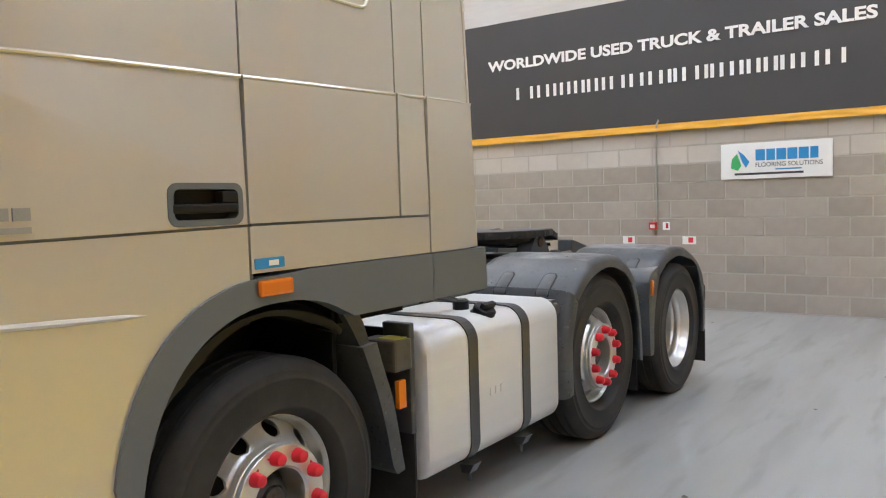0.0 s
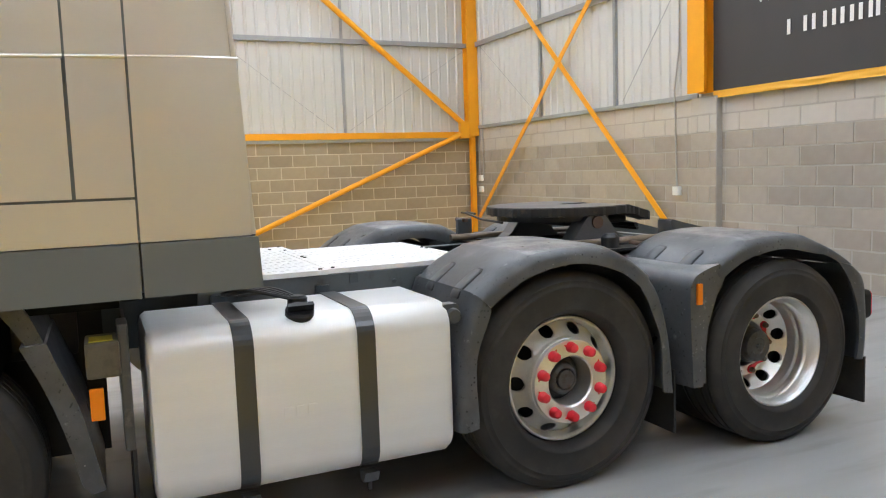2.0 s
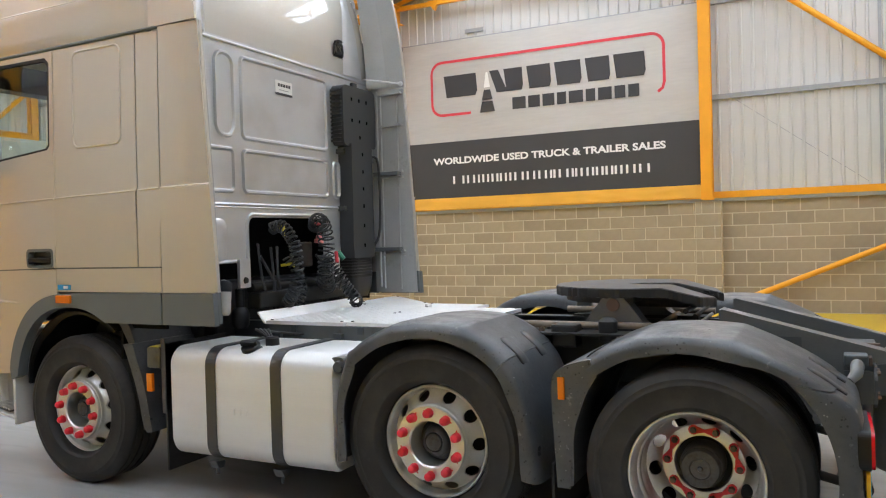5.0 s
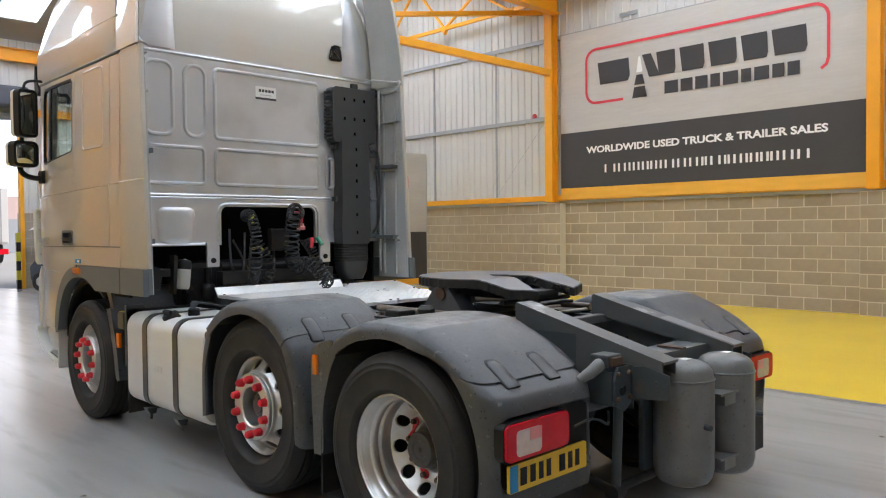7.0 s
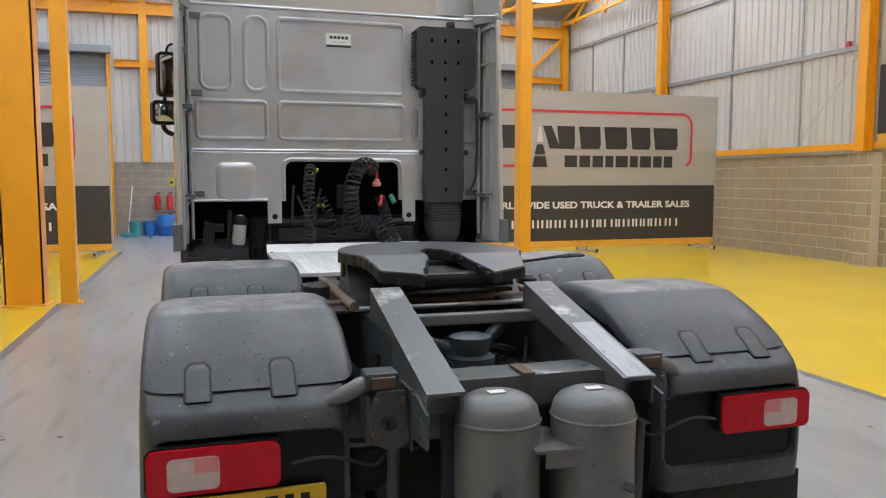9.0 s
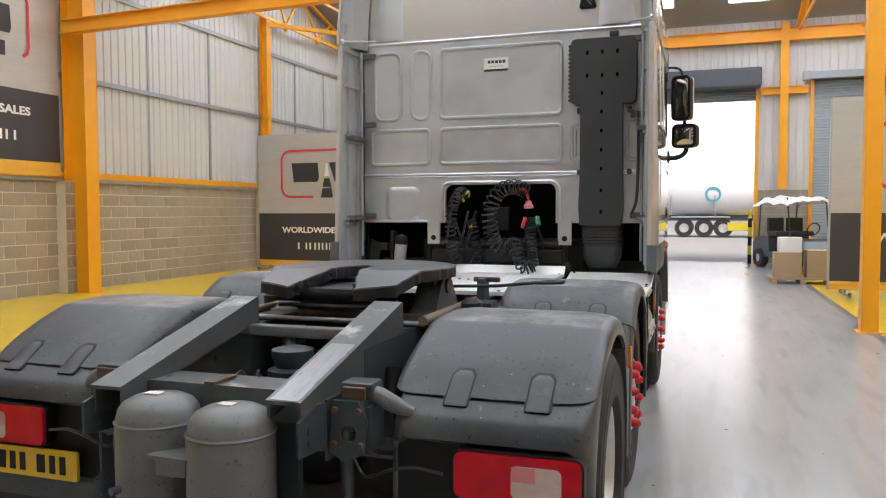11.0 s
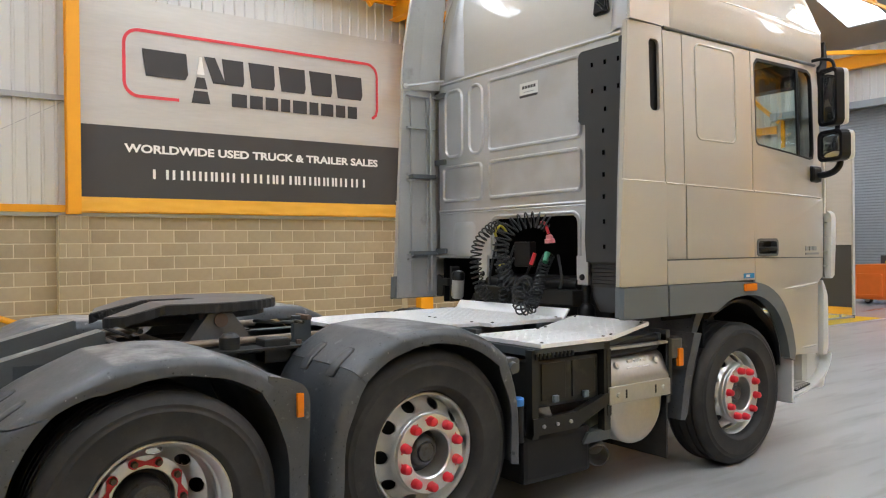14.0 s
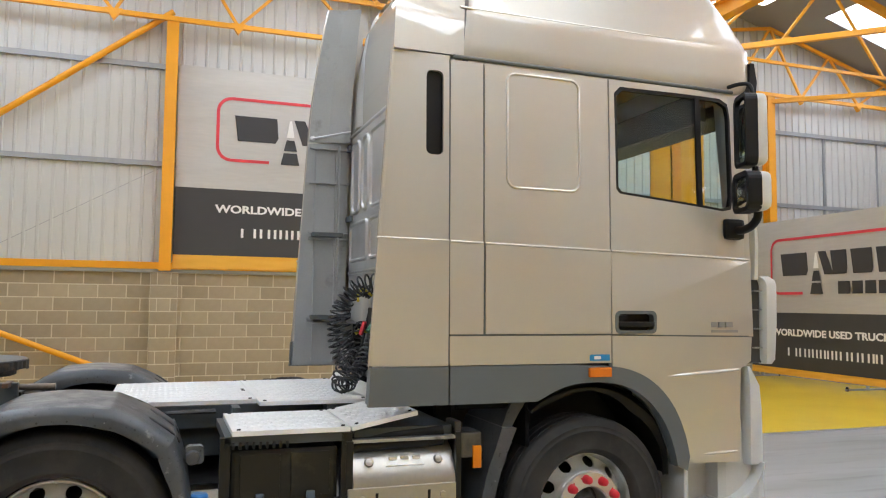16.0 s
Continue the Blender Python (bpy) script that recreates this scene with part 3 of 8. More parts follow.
# roller doors: two shut, the middle one rolled up
for i, (a, b) in enumerate(DOORS):
    bm = bmesh.new()
    lo = 4.47 if i == 1 else 0.0
    z = lo
    while z < 4.98:
        slab(bm, [[(YN - 0.03, z + 0.004), (YN - 0.03, z + 0.022), (YN - 0.002, z + 0.072), (YN + 0.004, z + 0.072), (YN + 0.004, z + 0.004)]], "x", a, b)
        z += 0.075
    shutter = tagged(part("door_%d" % (i + 1), bm, M_SHUTTER), "grey slatted roller door, " + ("rolled up and open" if i == 1 else "shut"), "roller door", kind="structure")
    # Sheet added behind the slats to stop light leaking between them.
    part("curtain", Box(a, b, YN + 0.0045, YN + 0.014, lo, 5.0), M_SHUTTER, shutter)
    if i == 1:
        # Darker copy of the shutter grey; backlit shade put into the colour.
        part("rolled_curtain", Box(a - 0.12, b + 0.12, YN - 0.62, YN - 0.06, 4.78, 5.3, 0.06, 3), mat("backlit_shutter_grey", (0.075, 0.08, 0.10), 0.5, vary=0.1), shutter, "rolled-up roller door, coloured dark for its backlit side")
    else:
        part("roller_box", Box(a - 0.12, b + 0.12, YN - 0.3, YN - 0.06, 4.95, 5.14, 0.01), M_SHUTTER, shutter, "grey steel roller box")
    part("guide", Box(a - 0.09, a, YN - 0.1, YN + 0.1, 0, 4.95), M_STEEL, shutter, "orange guide rail")
    part("guide", Box(b, b + 0.09, YN - 0.1, YN + 0.1, 0, 4.95), M_STEEL, shutter, "orange guide rail")
    part("motor", Box(a - 0.3, a - 0.1, YN - 0.32, YN - 0.1, 4.92, 5.16, 0.02), M_GIRT, shutter)

# lamps under the roof
for x, y in ((5.75, 15.8), (-5.3, 15.5), (5.2, 11.0), (-5.2, 11.0), (6.5, 3.0), (-6.5, 3.0)):
    z = min(roof_z(y) - 0.75, 6.78)
    up = roof_z(y) - z
    lamp = thing("high_bay_lamp", "white high bay lamp hanging under the roof", "lamp", "high bay lamps")
    part("housing", Box(x - 0.3, x + 0.3, y - 0.16, y + 0.16, z, z + 0.09, 0.01), M_WHITE, lamp)
    part("diffuser", Box(x - 0.26, x + 0.26, y - 0.12, y + 0.12, z - 0.02, z - 0.001), M_LAMP, lamp)
    for dx in (-0.22, 0.22):
        part("hanger", Tube([(x + dx, y, z + 0.09), (x + dx, y, z + up)], 0.006, 6), M_GIRT, lamp)


# ---- banners ----
def cloth(u0, u1, v0, v1, seed, amp=0.009, nu=64, nv=14):
    bm = bmesh.new()
    g = [[bm.verts.new((u0 + (u1 - u0) * i / nu, amp * noise.noise((i * 0.35 + seed, j * 0.16, seed)) - 0.012, v0 + (v1 - v0) * j / nv)) for i in range(nu + 1)] for j in range(nv + 1)]
    for j in range(nv):
        for i in range(nu):
            bm.faces.new((g[j][i], g[j][i + 1], g[j + 1][i + 1], g[j + 1][i]))
    return bm


def banner(m, width, hem, split, top, tag, web, logo, seed, label, legs=False):
    """A printed banner facing local -y; local x to the reader's right, z up from the dark panel's foot. tag, web, logo: heights of the print."""
    b = thing("banner", label, "banner", "banners", at=m)
    part("upper_panel", cloth(0, width, split, top, seed), M_SILVERCLOTH, b, "brushed silver printed panel", True)
    part("lower_panel", cloth(0, width, 0, split, seed + 3), M_DARKCLOTH, b, "charcoal printed panel", True)
    part("hem", cloth(0, width, -hem, 0, seed + 5, 0.012), M_YELCLOTH, b, "amber hem", True)
    part("backing", Box(0, width, 0.0, 0.02, -hem, top), M_DARKCLOTH, b)
    k = width / 6.23

    def ink(loop, material, name):
        part(name, Slab([[(u * k, v) for u, v in lp] for lp in loop], "y", -0.0265, -0.024), material, b)
    # red rounded outline, open at the lower edge
    r, t = 0.24, 0.055
    u0, u1, v0, v1 = 0.69, 5.60, logo, logo + 1.12
    path = [(1.6, v0), (u0 + r, v0)] + [(u0 + r - r * math.sin(radians(q)), v0 + r - r * math.cos(radians(q))) for q in range(15, 91, 15)]
    path += [(u0 + r - r * math.cos(radians(q)), v1 - r + r * math.sin(radians(q))) for q in range(0, 91, 15)]
    path += [(u1 - r + r * math.sin(radians(q)), v1 - r + r * math.cos(radians(q))) for q in range(0, 91, 15)]
    path += [(u1, v0 + 0.2), (u1 - 0.03, v0 + 0.09), (u1 - 0.12, v0 + 0.02)]
    bm = bmesh.new()
    prev = None
    for i, (u, v) in enumerate(path):
        a, c = path[max(i - 1, 0)], path[min(i + 1, len(path) - 1)]
        du, dv = c[0] - a[0], c[1] - a[1]
        ln = math.hypot(du, dv) or 1
        nu_, nv_ = -dv / ln * t / 2, du / ln * t / 2
        pair = (bm.verts.new(((u + nu_) * k, -0.0255, v + nv_)), bm.verts.new(((u - nu_) * k, -0.0255, v - nv_)))
        if prev:
            bm.faces.new((*prev, *pair[::-1]))
        prev = pair
    part("outline", bm, M_REDINK, b, "red rounded outline")
    # the mark: plain blocks where the name stands
    v0, v1 = logo + 0.36, logo + 0.82
    for u, w in ((0.98, 0.78), (2.36, 0.42), (2.86, 0.52), (3.45, 0.56), (4.08, 0.5), (4.64, 0.62)):
        ink([[(u, v1), (u + w * 0.96, v1), (u + w, v0 + 0.1), (u + w * 0.94, v0), (u + 0.06, v0)]], M_DARKINK, "mark")
    for lo, hi, a in ((-0.02, 0.2, 0.17), (0.24, 0.44, 0.12), (0.49, 0.8, 0.07)):
        c = 1.98
        ink([[(c - a, logo + lo), (c + a, logo + lo), (c + a - 0.05, logo + hi), (c - a + 0.05, logo + hi)]], M_WHITEINK if hi > 0.7 else M_DARKINK, "mark")
    ink([[(2.04, v1), (2.24, v1), (2.44, v0), (2.2, v0)]], M_DARKINK, "mark")
    u = 2.54
    for w in (0.34, 0.3, 0.3, 0.24, 0.34, 0.24, 0.32, 0.26, 0.26):
        ink([rect(u, u + w - 0.05, logo - 0.02, logo + 0.22)], M_DARKINK, "mark")
        u += w + 0.005
    # the web address becomes plain strokes
    u = 1.14
    for w in (0.32, 0.24, 0.2, 0.2, 0.18, 0.2, 0.26, 0.24, 0.24, 0.17, 0.26, 0.17, 0.22, 0.18, 0.18, 0.06, 0.21, 0.24, 0.26):
        for q in (0.0, w - 0.1) if w > 0.1 else (0.0,):
            ink([rect(u + q, u + q + 0.045, web, web + 0.165)], M_WHITEINK, "stroke")
        u += w + 0.01
    letters("WORLDWIDE USED TRUCK & TRAILER SALES", 0.19, 4.92 * k, M_WHITEINK, "lettering", b, pose(0.68 * k, -0.025, tag, 90), 0.0065)
    if legs:
        for u in (0.25, width / 2, width - 0.25):
            part("leg", Box(u - 0.02, u + 0.02, -0.45, 0.5, -hem - 0.09, -hem - 0.06), M_GIRT, b)
            part("post", Box(u - 0.02, u + 0.02, 0.021, 0.06, -hem - 0.06, top), M_GIRT, b)
            for dy in (-0.42, 0.47):
                part("foot", Tube([(u, dy, -hem - 0.1), (u, dy, -hem - 0.02)], 0.025, 8), M_BLACK, b)
        part("side_frame", Box(-0.03, 0, -0.015, 0.05, -hem, top), M_CONDUIT, b)
        part("side_frame", Box(width, width + 0.03, -0.015, 0.05, -hem, top), M_CONDUIT, b)
    return b


big = "silver and charcoal printed trade banner stretched above the block wall"
banner(pose(XE - 0.108, 7.68, 2.34, 0, 0, -90), 6.18, 0.24, 1.19, 3.32, 0.72, 0.29, 1.76, 1, big)
banner(pose(XW + 0.108, 1.72, 2.34, 0, 0, 90), 6.24, 0.24, 1.19, 3.37, 0.77, 0.33, 1.72, 11, big)
banner(pose(3.53, YS + 0.07, 2.31, 0, 0, 180), 6.2, 0.09, 1.6, 4.0, 0.94, 0.5, 2.25, 21, "silver and charcoal printed trade banner on the south wall")
stand = "silver and charcoal printed banner on a free-standing frame"
banner(pose(3.58, 11.5, 0.27), 6.17, 0.14, 1.15, 3.08, 0.68, 0.27, 1.55, 31, stand, True)
banner(pose(-8.99, 13.87, 0.27, 0, 0, -3.5), 6.17, 0.14, 1.15, 3.08, 0.68, 0.27, 1.55, 41, stand, True)

# ---- fittings on the south wall ----
sign = thing("flooring_sign", "white flooring company sign on the grey block wall", "sign", at=pose(-0.38, YS + 0.02, 1.585, 0, 0, 180))
part("board", Box(0, 1.22, -0.012, 0.0, 0, 0.42, 0.003), M_WHITE, sign)
M_BLUE = mat("blue_ink", (0.02, 0.25, 0.55), 0.5, vary=0.03)
M_GREENINK = mat("green_ink", (0.04, 0.4, 0.12), 0.5, vary=0.03)
part("mark", Slab([[(0.12, 0.13), (0.2, 0.1), (0.24, 0.16), (0.19, 0.3), (0.13, 0.24)]], "y", -0.016, -0.013), M_GREENINK, sign)
part("mark", Slab([[(0.2, 0.34), (0.27, 0.28), (0.33, 0.2), (0.29, 0.13), (0.25, 0.2)]], "y", -0.016, -0.013), M_BLUE, sign)
u = 0.4
for w in (0.12, 0.11, 0.12, 0.12, 0.12, 0.1):
    part("mark", Slab([rect(u, u + w - 0.015, 0.21, 0.34)], "y", -0.016, -0.013), M_BLUE, sign)
    u += w
letters("FLOORING SOLUTIONS", 0.075, 0.72, M_DARKINK, "lettering", sign, pose(0.4, -0.014, 0.135, 90), 0.0)
part("small_print", Slab([rect(0.16, 0.92, 0.045, 0.07)], "y", -0.016, -0.013), M_DARKINK, sign)
part("small_print", Slab([rect(0.62, 0.9, 0.095, 0.11)], "y", -0.016, -0.013), M_BLUE, sign)


def wire(name, label, pts, r=0.012, material=M_CONDUIT):
    return tagged(part(name, Tube(pts, r, 8), material, smooth=True), label, "conduit", "conduits")


yw = YS + 0.03
wire("conduit", "grey electrical conduit running down the block wall", [(0.36, yw + 0.07, 2.36), (0.39, yw + 0.07, 2.30), (0.42, yw, 2.2), (0.42, yw, 1.08)])
wire("conduit", "grey electrical conduit running down the wall", [(4.13, yw + 0.06, 5.5), (4.15, yw + 0.06, 2.9), (4.26, yw + 0.04, 2.4), (4.26, yw, 1.1)])
for dx in (0.25, 0.42):
    wire("conduit", "grey conduit beside the corner column", [(XE - dx, yw, 4.0), (XE - dx, yw, 1.25)])
point = thing("fire_call_point", "red fire alarm call point on the block wall", "alarm")
part("case", Box(0.42, 0.52, YS, YS + 0.06, 0.985, 1.08, 0.008), M_RED, point)
part("window", Box(0.44, 0.5, YS + 0.061, YS + 0.064, 1.005, 1.05), M_WHITE, point)
for x, z, w in ((0.31, 1.03, 0.09), (0.81, 0.85, 0.16), (0.02, 0.85, 0.17)):
    sg = thing("safety_sign", "small white and red fire safety sign", "sign", "safety signs")
    part("board", Box(x - w / 2, x + w / 2, YS + 0.001, YS + 0.006, z - 0.05, z + 0.05), M_WHITE, sg)
    part("symbol", Box(x - 0.3 * w, x + 0.06 * w, YS + 0.007, YS + 0.008, z - 0.03, z + 0.035), M_RED, sg)
for x, z in ((4.26, 1.05), (XE - 0.3, 1.25), (XE - 0.3, 1.02)):
    so = thing("socket_box", "white plastic socket box at the end of a conduit", "socket", "socket boxes")
    part("case", Box(x - 0.06, x + 0.06, YS, YS + 0.06, z - 0.06, z + 0.06, 0.006), M_WHITE, so)
    part("cover", Box(x - 0.045, x + 0.045, YS + 0.061, YS + 0.066, z - 0.045, z + 0.045), M_WHITE, so)
for x, z0, tall in ((0.64, 0.29, 0.44), (0.30, 0.25, 0.42)):
    ex = thing("fire_extinguisher", "red fire extinguisher hung on the block wall", "extinguisher", "fire extinguishers")
    yy = YS + 0.12
    part("cylinder", lathe(bmesh.new(), [(0, 0), (0.07, 0), (0.085, 0.015), (0.085, tall - 0.08), (0.06, tall - 0.03), (0.025, tall - 0.01), (0.025, tall + 0.02), (0, tall + 0.02)], (x, yy, z0), (0, 0, 1), 24), M_RED, ex, smooth=True)
    part("instruction_label", lathe(bmesh.new(), [(0.0865, 0.12), (0.0865, 0.24)], (x, yy, z0), (0, 0, 1), 24), M_WHITE if x < 0.4 else M_BLUE, ex, "printed instruction label")
    part("lever", Box(x - 0.015, x + 0.09, yy - 0.012, yy + 0.012, z0 + tall + 0.02, z0 + tall + 0.05, 0.004), M_BLACK, ex)
    part("hose", Tube([(x + 0.02, yy, z0 + tall + 0.02), (x + 0.13, yy, z0 + tall + 0.02), (x + 0.17, yy + 0.01, z0 + tall - 0.08), (x + 0.14, yy + 0.01, z0 + 0.1), (x + 0.11, yy, z0 + 0.06)], 0.012, 8), M_BLACK, ex, smooth=True)
    part("bracket", Box(x - 0.03, x + 0.03, YS, yy - 0.08, z0 + 0.2, z0 + 0.24), M_GIRT, ex)
vent = thing("wall_vent", "small dark louvred wall vent above the banner", "vent")
part("frame", Box(XE - 0.06, XE, 5.8, 6.22, 5.79, 5.87, 0.004), M_GIRT, vent)
beacon = thing("alarm_beacon", "small red alarm beacon on the girt", "alarm")
part("lens", lathe(bmesh.new(), [(0, 0), (0.05, 0), (0.05, 0.07), (0.03, 0.1), (0, 0.1)], (XE - 0.06, 8.46, 3.964), (0, 0, 1), 16), M_RED, beacon, smooth=True)

# ---- the tractor unit: rear axle at y = 0, front at +y ----
M_PAINT = mat("champagne_metallic_paint", (0.60, 0.577, 0.522), 0.34, metal=0.55, vary=0.035, scale=1.2, fine=400, bump=0, coat=1.0, rvary=0.05)
M_SILVER = mat("silver_cab_paint", (0.62, 0.632, 0.645), 0.32, metal=0.66, vary=0.06, scale=2.5, fine=300, bump=0, coat=0.3, rvary=0.03, dirt=(2.2, (0.44, 0.43, 0.415), 0.5, 0.9, 3))
M_INNER = mat("grey_fairing_inside", (0.38, 0.39, 0.383), 0.55, vary=0.12, scale=4, dirt=(5, (0.22, 0.22, 0.2), 0.58, 0.8))
M_SKIRT = mat("grey_plastic_skirt", (0.115, 0.13, 0.135), 0.42, vary=0.06, scale=3, fine=200, bump=0.03)
# Pale tops: dust plus caught roof light; pale specks: glints on water drops.
M_GUARD = mat("grey_plastic_mudguard", (0.053, 0.058, 0.063), 0.38, vary=0.25, scale=5, fine=220, bump=0.16, dirt=[(2.6, (0.10, 0.105, 0.11), 0.48, 0.75), (60, (0.02, 0.022, 0.024), 0.62, 0.66), (13, (0.22, 0.225, 0.23), 0.64, 0.74), (32, (0.13, 0.135, 0.14), 0.65, 0.71)], rvary=0.24, spec=0.45, spots=[(36, 0.19, (0.014, 0.015, 0.016), 0.4), (48, 0.17, (0.2, 0.205, 0.21), 0.05)], top_pale=((0.30, 0.298, 0.29), 7, 0.36, 0.66))
M_CLIP = mat("grey_plastic_clip", (0.05, 0.053, 0.056), 0.42, vary=0.2, fine=200, dirt=(18, (0.11, 0.105, 0.1), 0.58, 0.75))
M_CHASSIS = mat("dark_grey_chassis_paint", (0.05, 0.06, 0.065), 0.42, vary=0.2, scale=6, dirt=(7, (0.10, 0.075, 0.05), 0.62, 0.8))
M_RAMP = mat("worn_ramp_paint", (0.10, 0.108, 0.108), 0.36, metal=0.15, vary=0.2, scale=6, stretch=(5, 0.7, 2), dirt=[(3.3, (0.15, 0.095, 0.06), 0.62, 0.7)], top_pale=((0.42, 0.42, 0.41), 3.2, 0.55, 0.64, 0.85, 0.93))
M_WORN = mat("bright_worn_steel", (0.40, 0.40, 0.39), 0.4, metal=0.6, vary=0.25, scale=9, fine=60, bump=0.06, dirt=[(6, (0.16, 0.15, 0.14), 0.56, 0.68), (11, (0.25, 0.12, 0.05), 0.66, 0.74)])
M_RUBBER = mat("tyre_rubber", (0.026, 0.025, 0.024), 0.62, vary=0.25, scale=8, fine=150, bump=0.08, dirt=[(4, (0.05, 0.045, 0.04), 0.46, 0.75), (15, (0.04, 0.037, 0.034), 0.6, 0.75)], spec=0.28)
M_RIM = mat("silver_wheel_paint", (0.70, 0.70, 0.685), 0.32, metal=0.85, vary=0.1, scale=9, dirt=(14, (0.3, 0.28, 0.25), 0.66, 0.9), rvary=0.03)
M_LIP = mat("bright_rim_edge", (0.68, 0.68, 0.67), 0.33, metal=0.75, vary=0.12, scale=20)
M_HUB = mat("dark_hub_metal", (0.085, 0.087, 0.09), 0.42, metal=0.5, vary=0.25, scale=20, dirt=(30, (0.06, 0.045, 0.035), 0.5, 0.7))
M_NUT = mat("red_plastic_nut_cover", (0.62, 0.02, 0.035), 0.35, vary=0.05)
M_TANKM = mat("brushed_aluminium_tank", (0.70, 0.70, 0.69), 0.4, metal=0.25, vary=0.05, scale=3, fine=60, bump=0, stretch=(6, 0.6, 6), rvary=0.05)
M_STRAP = mat("black_steel_strap", (0.03, 0.032, 0.033), 0.37, vary=0.15, coat=0.3)
M_STEELC = mat("stainless_cover", (0.50, 0.485, 0.44), 0.36, metal=0.85, vary=0.14, scale=3, fine=40, bump=0.02)
M_ALU = mat("chequer_aluminium", (0.86, 0.86, 0.85), 0.38, metal=0.3, vary=0.08, scale=6, fine=60, dirt=(9, (0.5, 0.49, 0.47), 0.66, 0.82))
M_FIFTH = mat("worn_coupling_plate", (0.125, 0.13, 0.135), 0.36, metal=0.5, vary=0.25, scale=5, bump=0.1, dirt=(4, (0.17, 0.17, 0.17), 0.5, 0.8))
M_GREASE = mat("greasy_iron", (0.014, 0.014, 0.014), 0.5, vary=0.4, scale=15, bump=0.2, dirt=(9, (0.11, 0.07, 0.04), 0.6, 0.75))
M_RUST = mat("rusty_steel", (0.13, 0.085, 0.06), 0.6, metal=0.3, vary=0.3, scale=12, bump=0.15)
# The paler mottling stands in for soft reflections on the tanks.
M_AIRTANK = mat("grey_air_tank_paint", (0.15, 0.153, 0.15), 0.36, vary=0.2, scale=9, fine=60, dirt=[(11, (0.17, 0.175, 0.172), 0.5, 0.7), (24, (0.07, 0.068, 0.06), 0.62, 0.72)], spots=[(55, 0.16, (0.04, 0.042, 0.042), 0.25)])
M_CABLE = mat("black_cable", (0.02, 0.022, 0.024), 0.42, vary=0.15)
M_AMBER = mat("amber_lens", (0.68, 0.17, 0.01), 0.2, vary=0.06, coat=0.5)
M_REDLENS = mat("red_lens", (0.58, 0.004, 0.016), 0.16, vary=0.3, scale=14, fine=200, bump=0.03, coat=0.1, spec=0.25, rvary=0.05)
M_CLEARLENS = mat("pale_lens", (0.66, 0.50, 0.45), 0.2, vary=0.15, scale=30, coat=0.5)
M_PLATE = mat("yellow_plate", (0.80, 0.50, 0.02), 0.35, vary=0.04)
M_DARKIN = mat("dark_interior_trim", (0.035, 0.036, 0.04), 0.65, vary=0.15)
M_GREYIN = mat("grey_interior_trim", (0.16, 0.16, 0.165), 0.75, vary=0.1)
M_GLASS = glass("window_glass", (0.82, 0.92, 0.89))
M_MIRROR = mat("mirror_glass", (0.75, 0.78, 0.8), 0.03, metal=1.0, vary=0.02, bump=0, rvary=0.0)
M_YELCABLE = mat("yellow_connector", (0.5, 0.42, 0.03), 0.4, vary=0.1)
M_REDCABLE = mat("red_connector", (0.6, 0.04, 0.06), 0.4, vary=0.1)
M_PINK = mat("faded_red_connector", (0.72, 0.25, 0.25), 0.4, vary=0.1)
M_BEIGE = mat("filter_body", (0.42, 0.42, 0.40), 0.45, vary=0.15, scale=12)

truck = thing("tractor_unit", "champagne metallic six-wheel tractor unit with grey mudguards", "truck")
TR = truck

AX = (0.0, 1.22, 3.75)
WZ = 0.48


def mirrored(bm):
    """The bmesh mirrored across the truck's middle."""
    bmesh.ops.scale(bm, vec=(-1, 1, 1), verts=bm.verts)
    bmesh.ops.reverse_faces(bm, faces=bm.faces)
    return bm


# ---- wheels: built for the right-hand side, then turned ----
def tyre_mesh(width=0.3):
    w = width / 2
    prof = [(0.3025, -w + 0.078), (0.309, -w + 0.045), (0.318, -w + 0.022), (0.33, -w + 0.010), (0.334, -w + 0.0065), (0.339, -w + 0.006), (0.342, -w + 0.0075), (0.38, -w + 0.001), (0.425, -w + 0.004), (0.428, -w + 0.002), (0.433, -w + 0.0025), (0.436, -w + 0.005), (0.448, -w + 0.008), (0.451, -w + 0.007), (0.456, -w + 0.008), (0.459, -w + 0.012), (0.487, -w + 0.026), (0.4985, -w + 0.05)]
    groove = []
    for c in (-0.085, -0.03, 0.03, 0.085):
        groove += [(0.5, c - 0.008), (0.487, c - 0.006), (0.487, c + 0.006), (0.5, c + 0.008)]
    prof = prof + groove + [(r, -h) for r, h in prof[::-1]]
    bm = lathe(bmesh.new(), prof, (0, 0, 0), (1, 0, 0), 72)
    for v in bm.verts:
        r = math.hypot(v.co.y, v.co.z)
        k = (0.268 + (r - 0.292) * (WZ - 0.268) / 0.208) / r
        v.co.y *= k
        v.co.z *= k
    return finish(bm, "tyre", M_RUBBER, True)


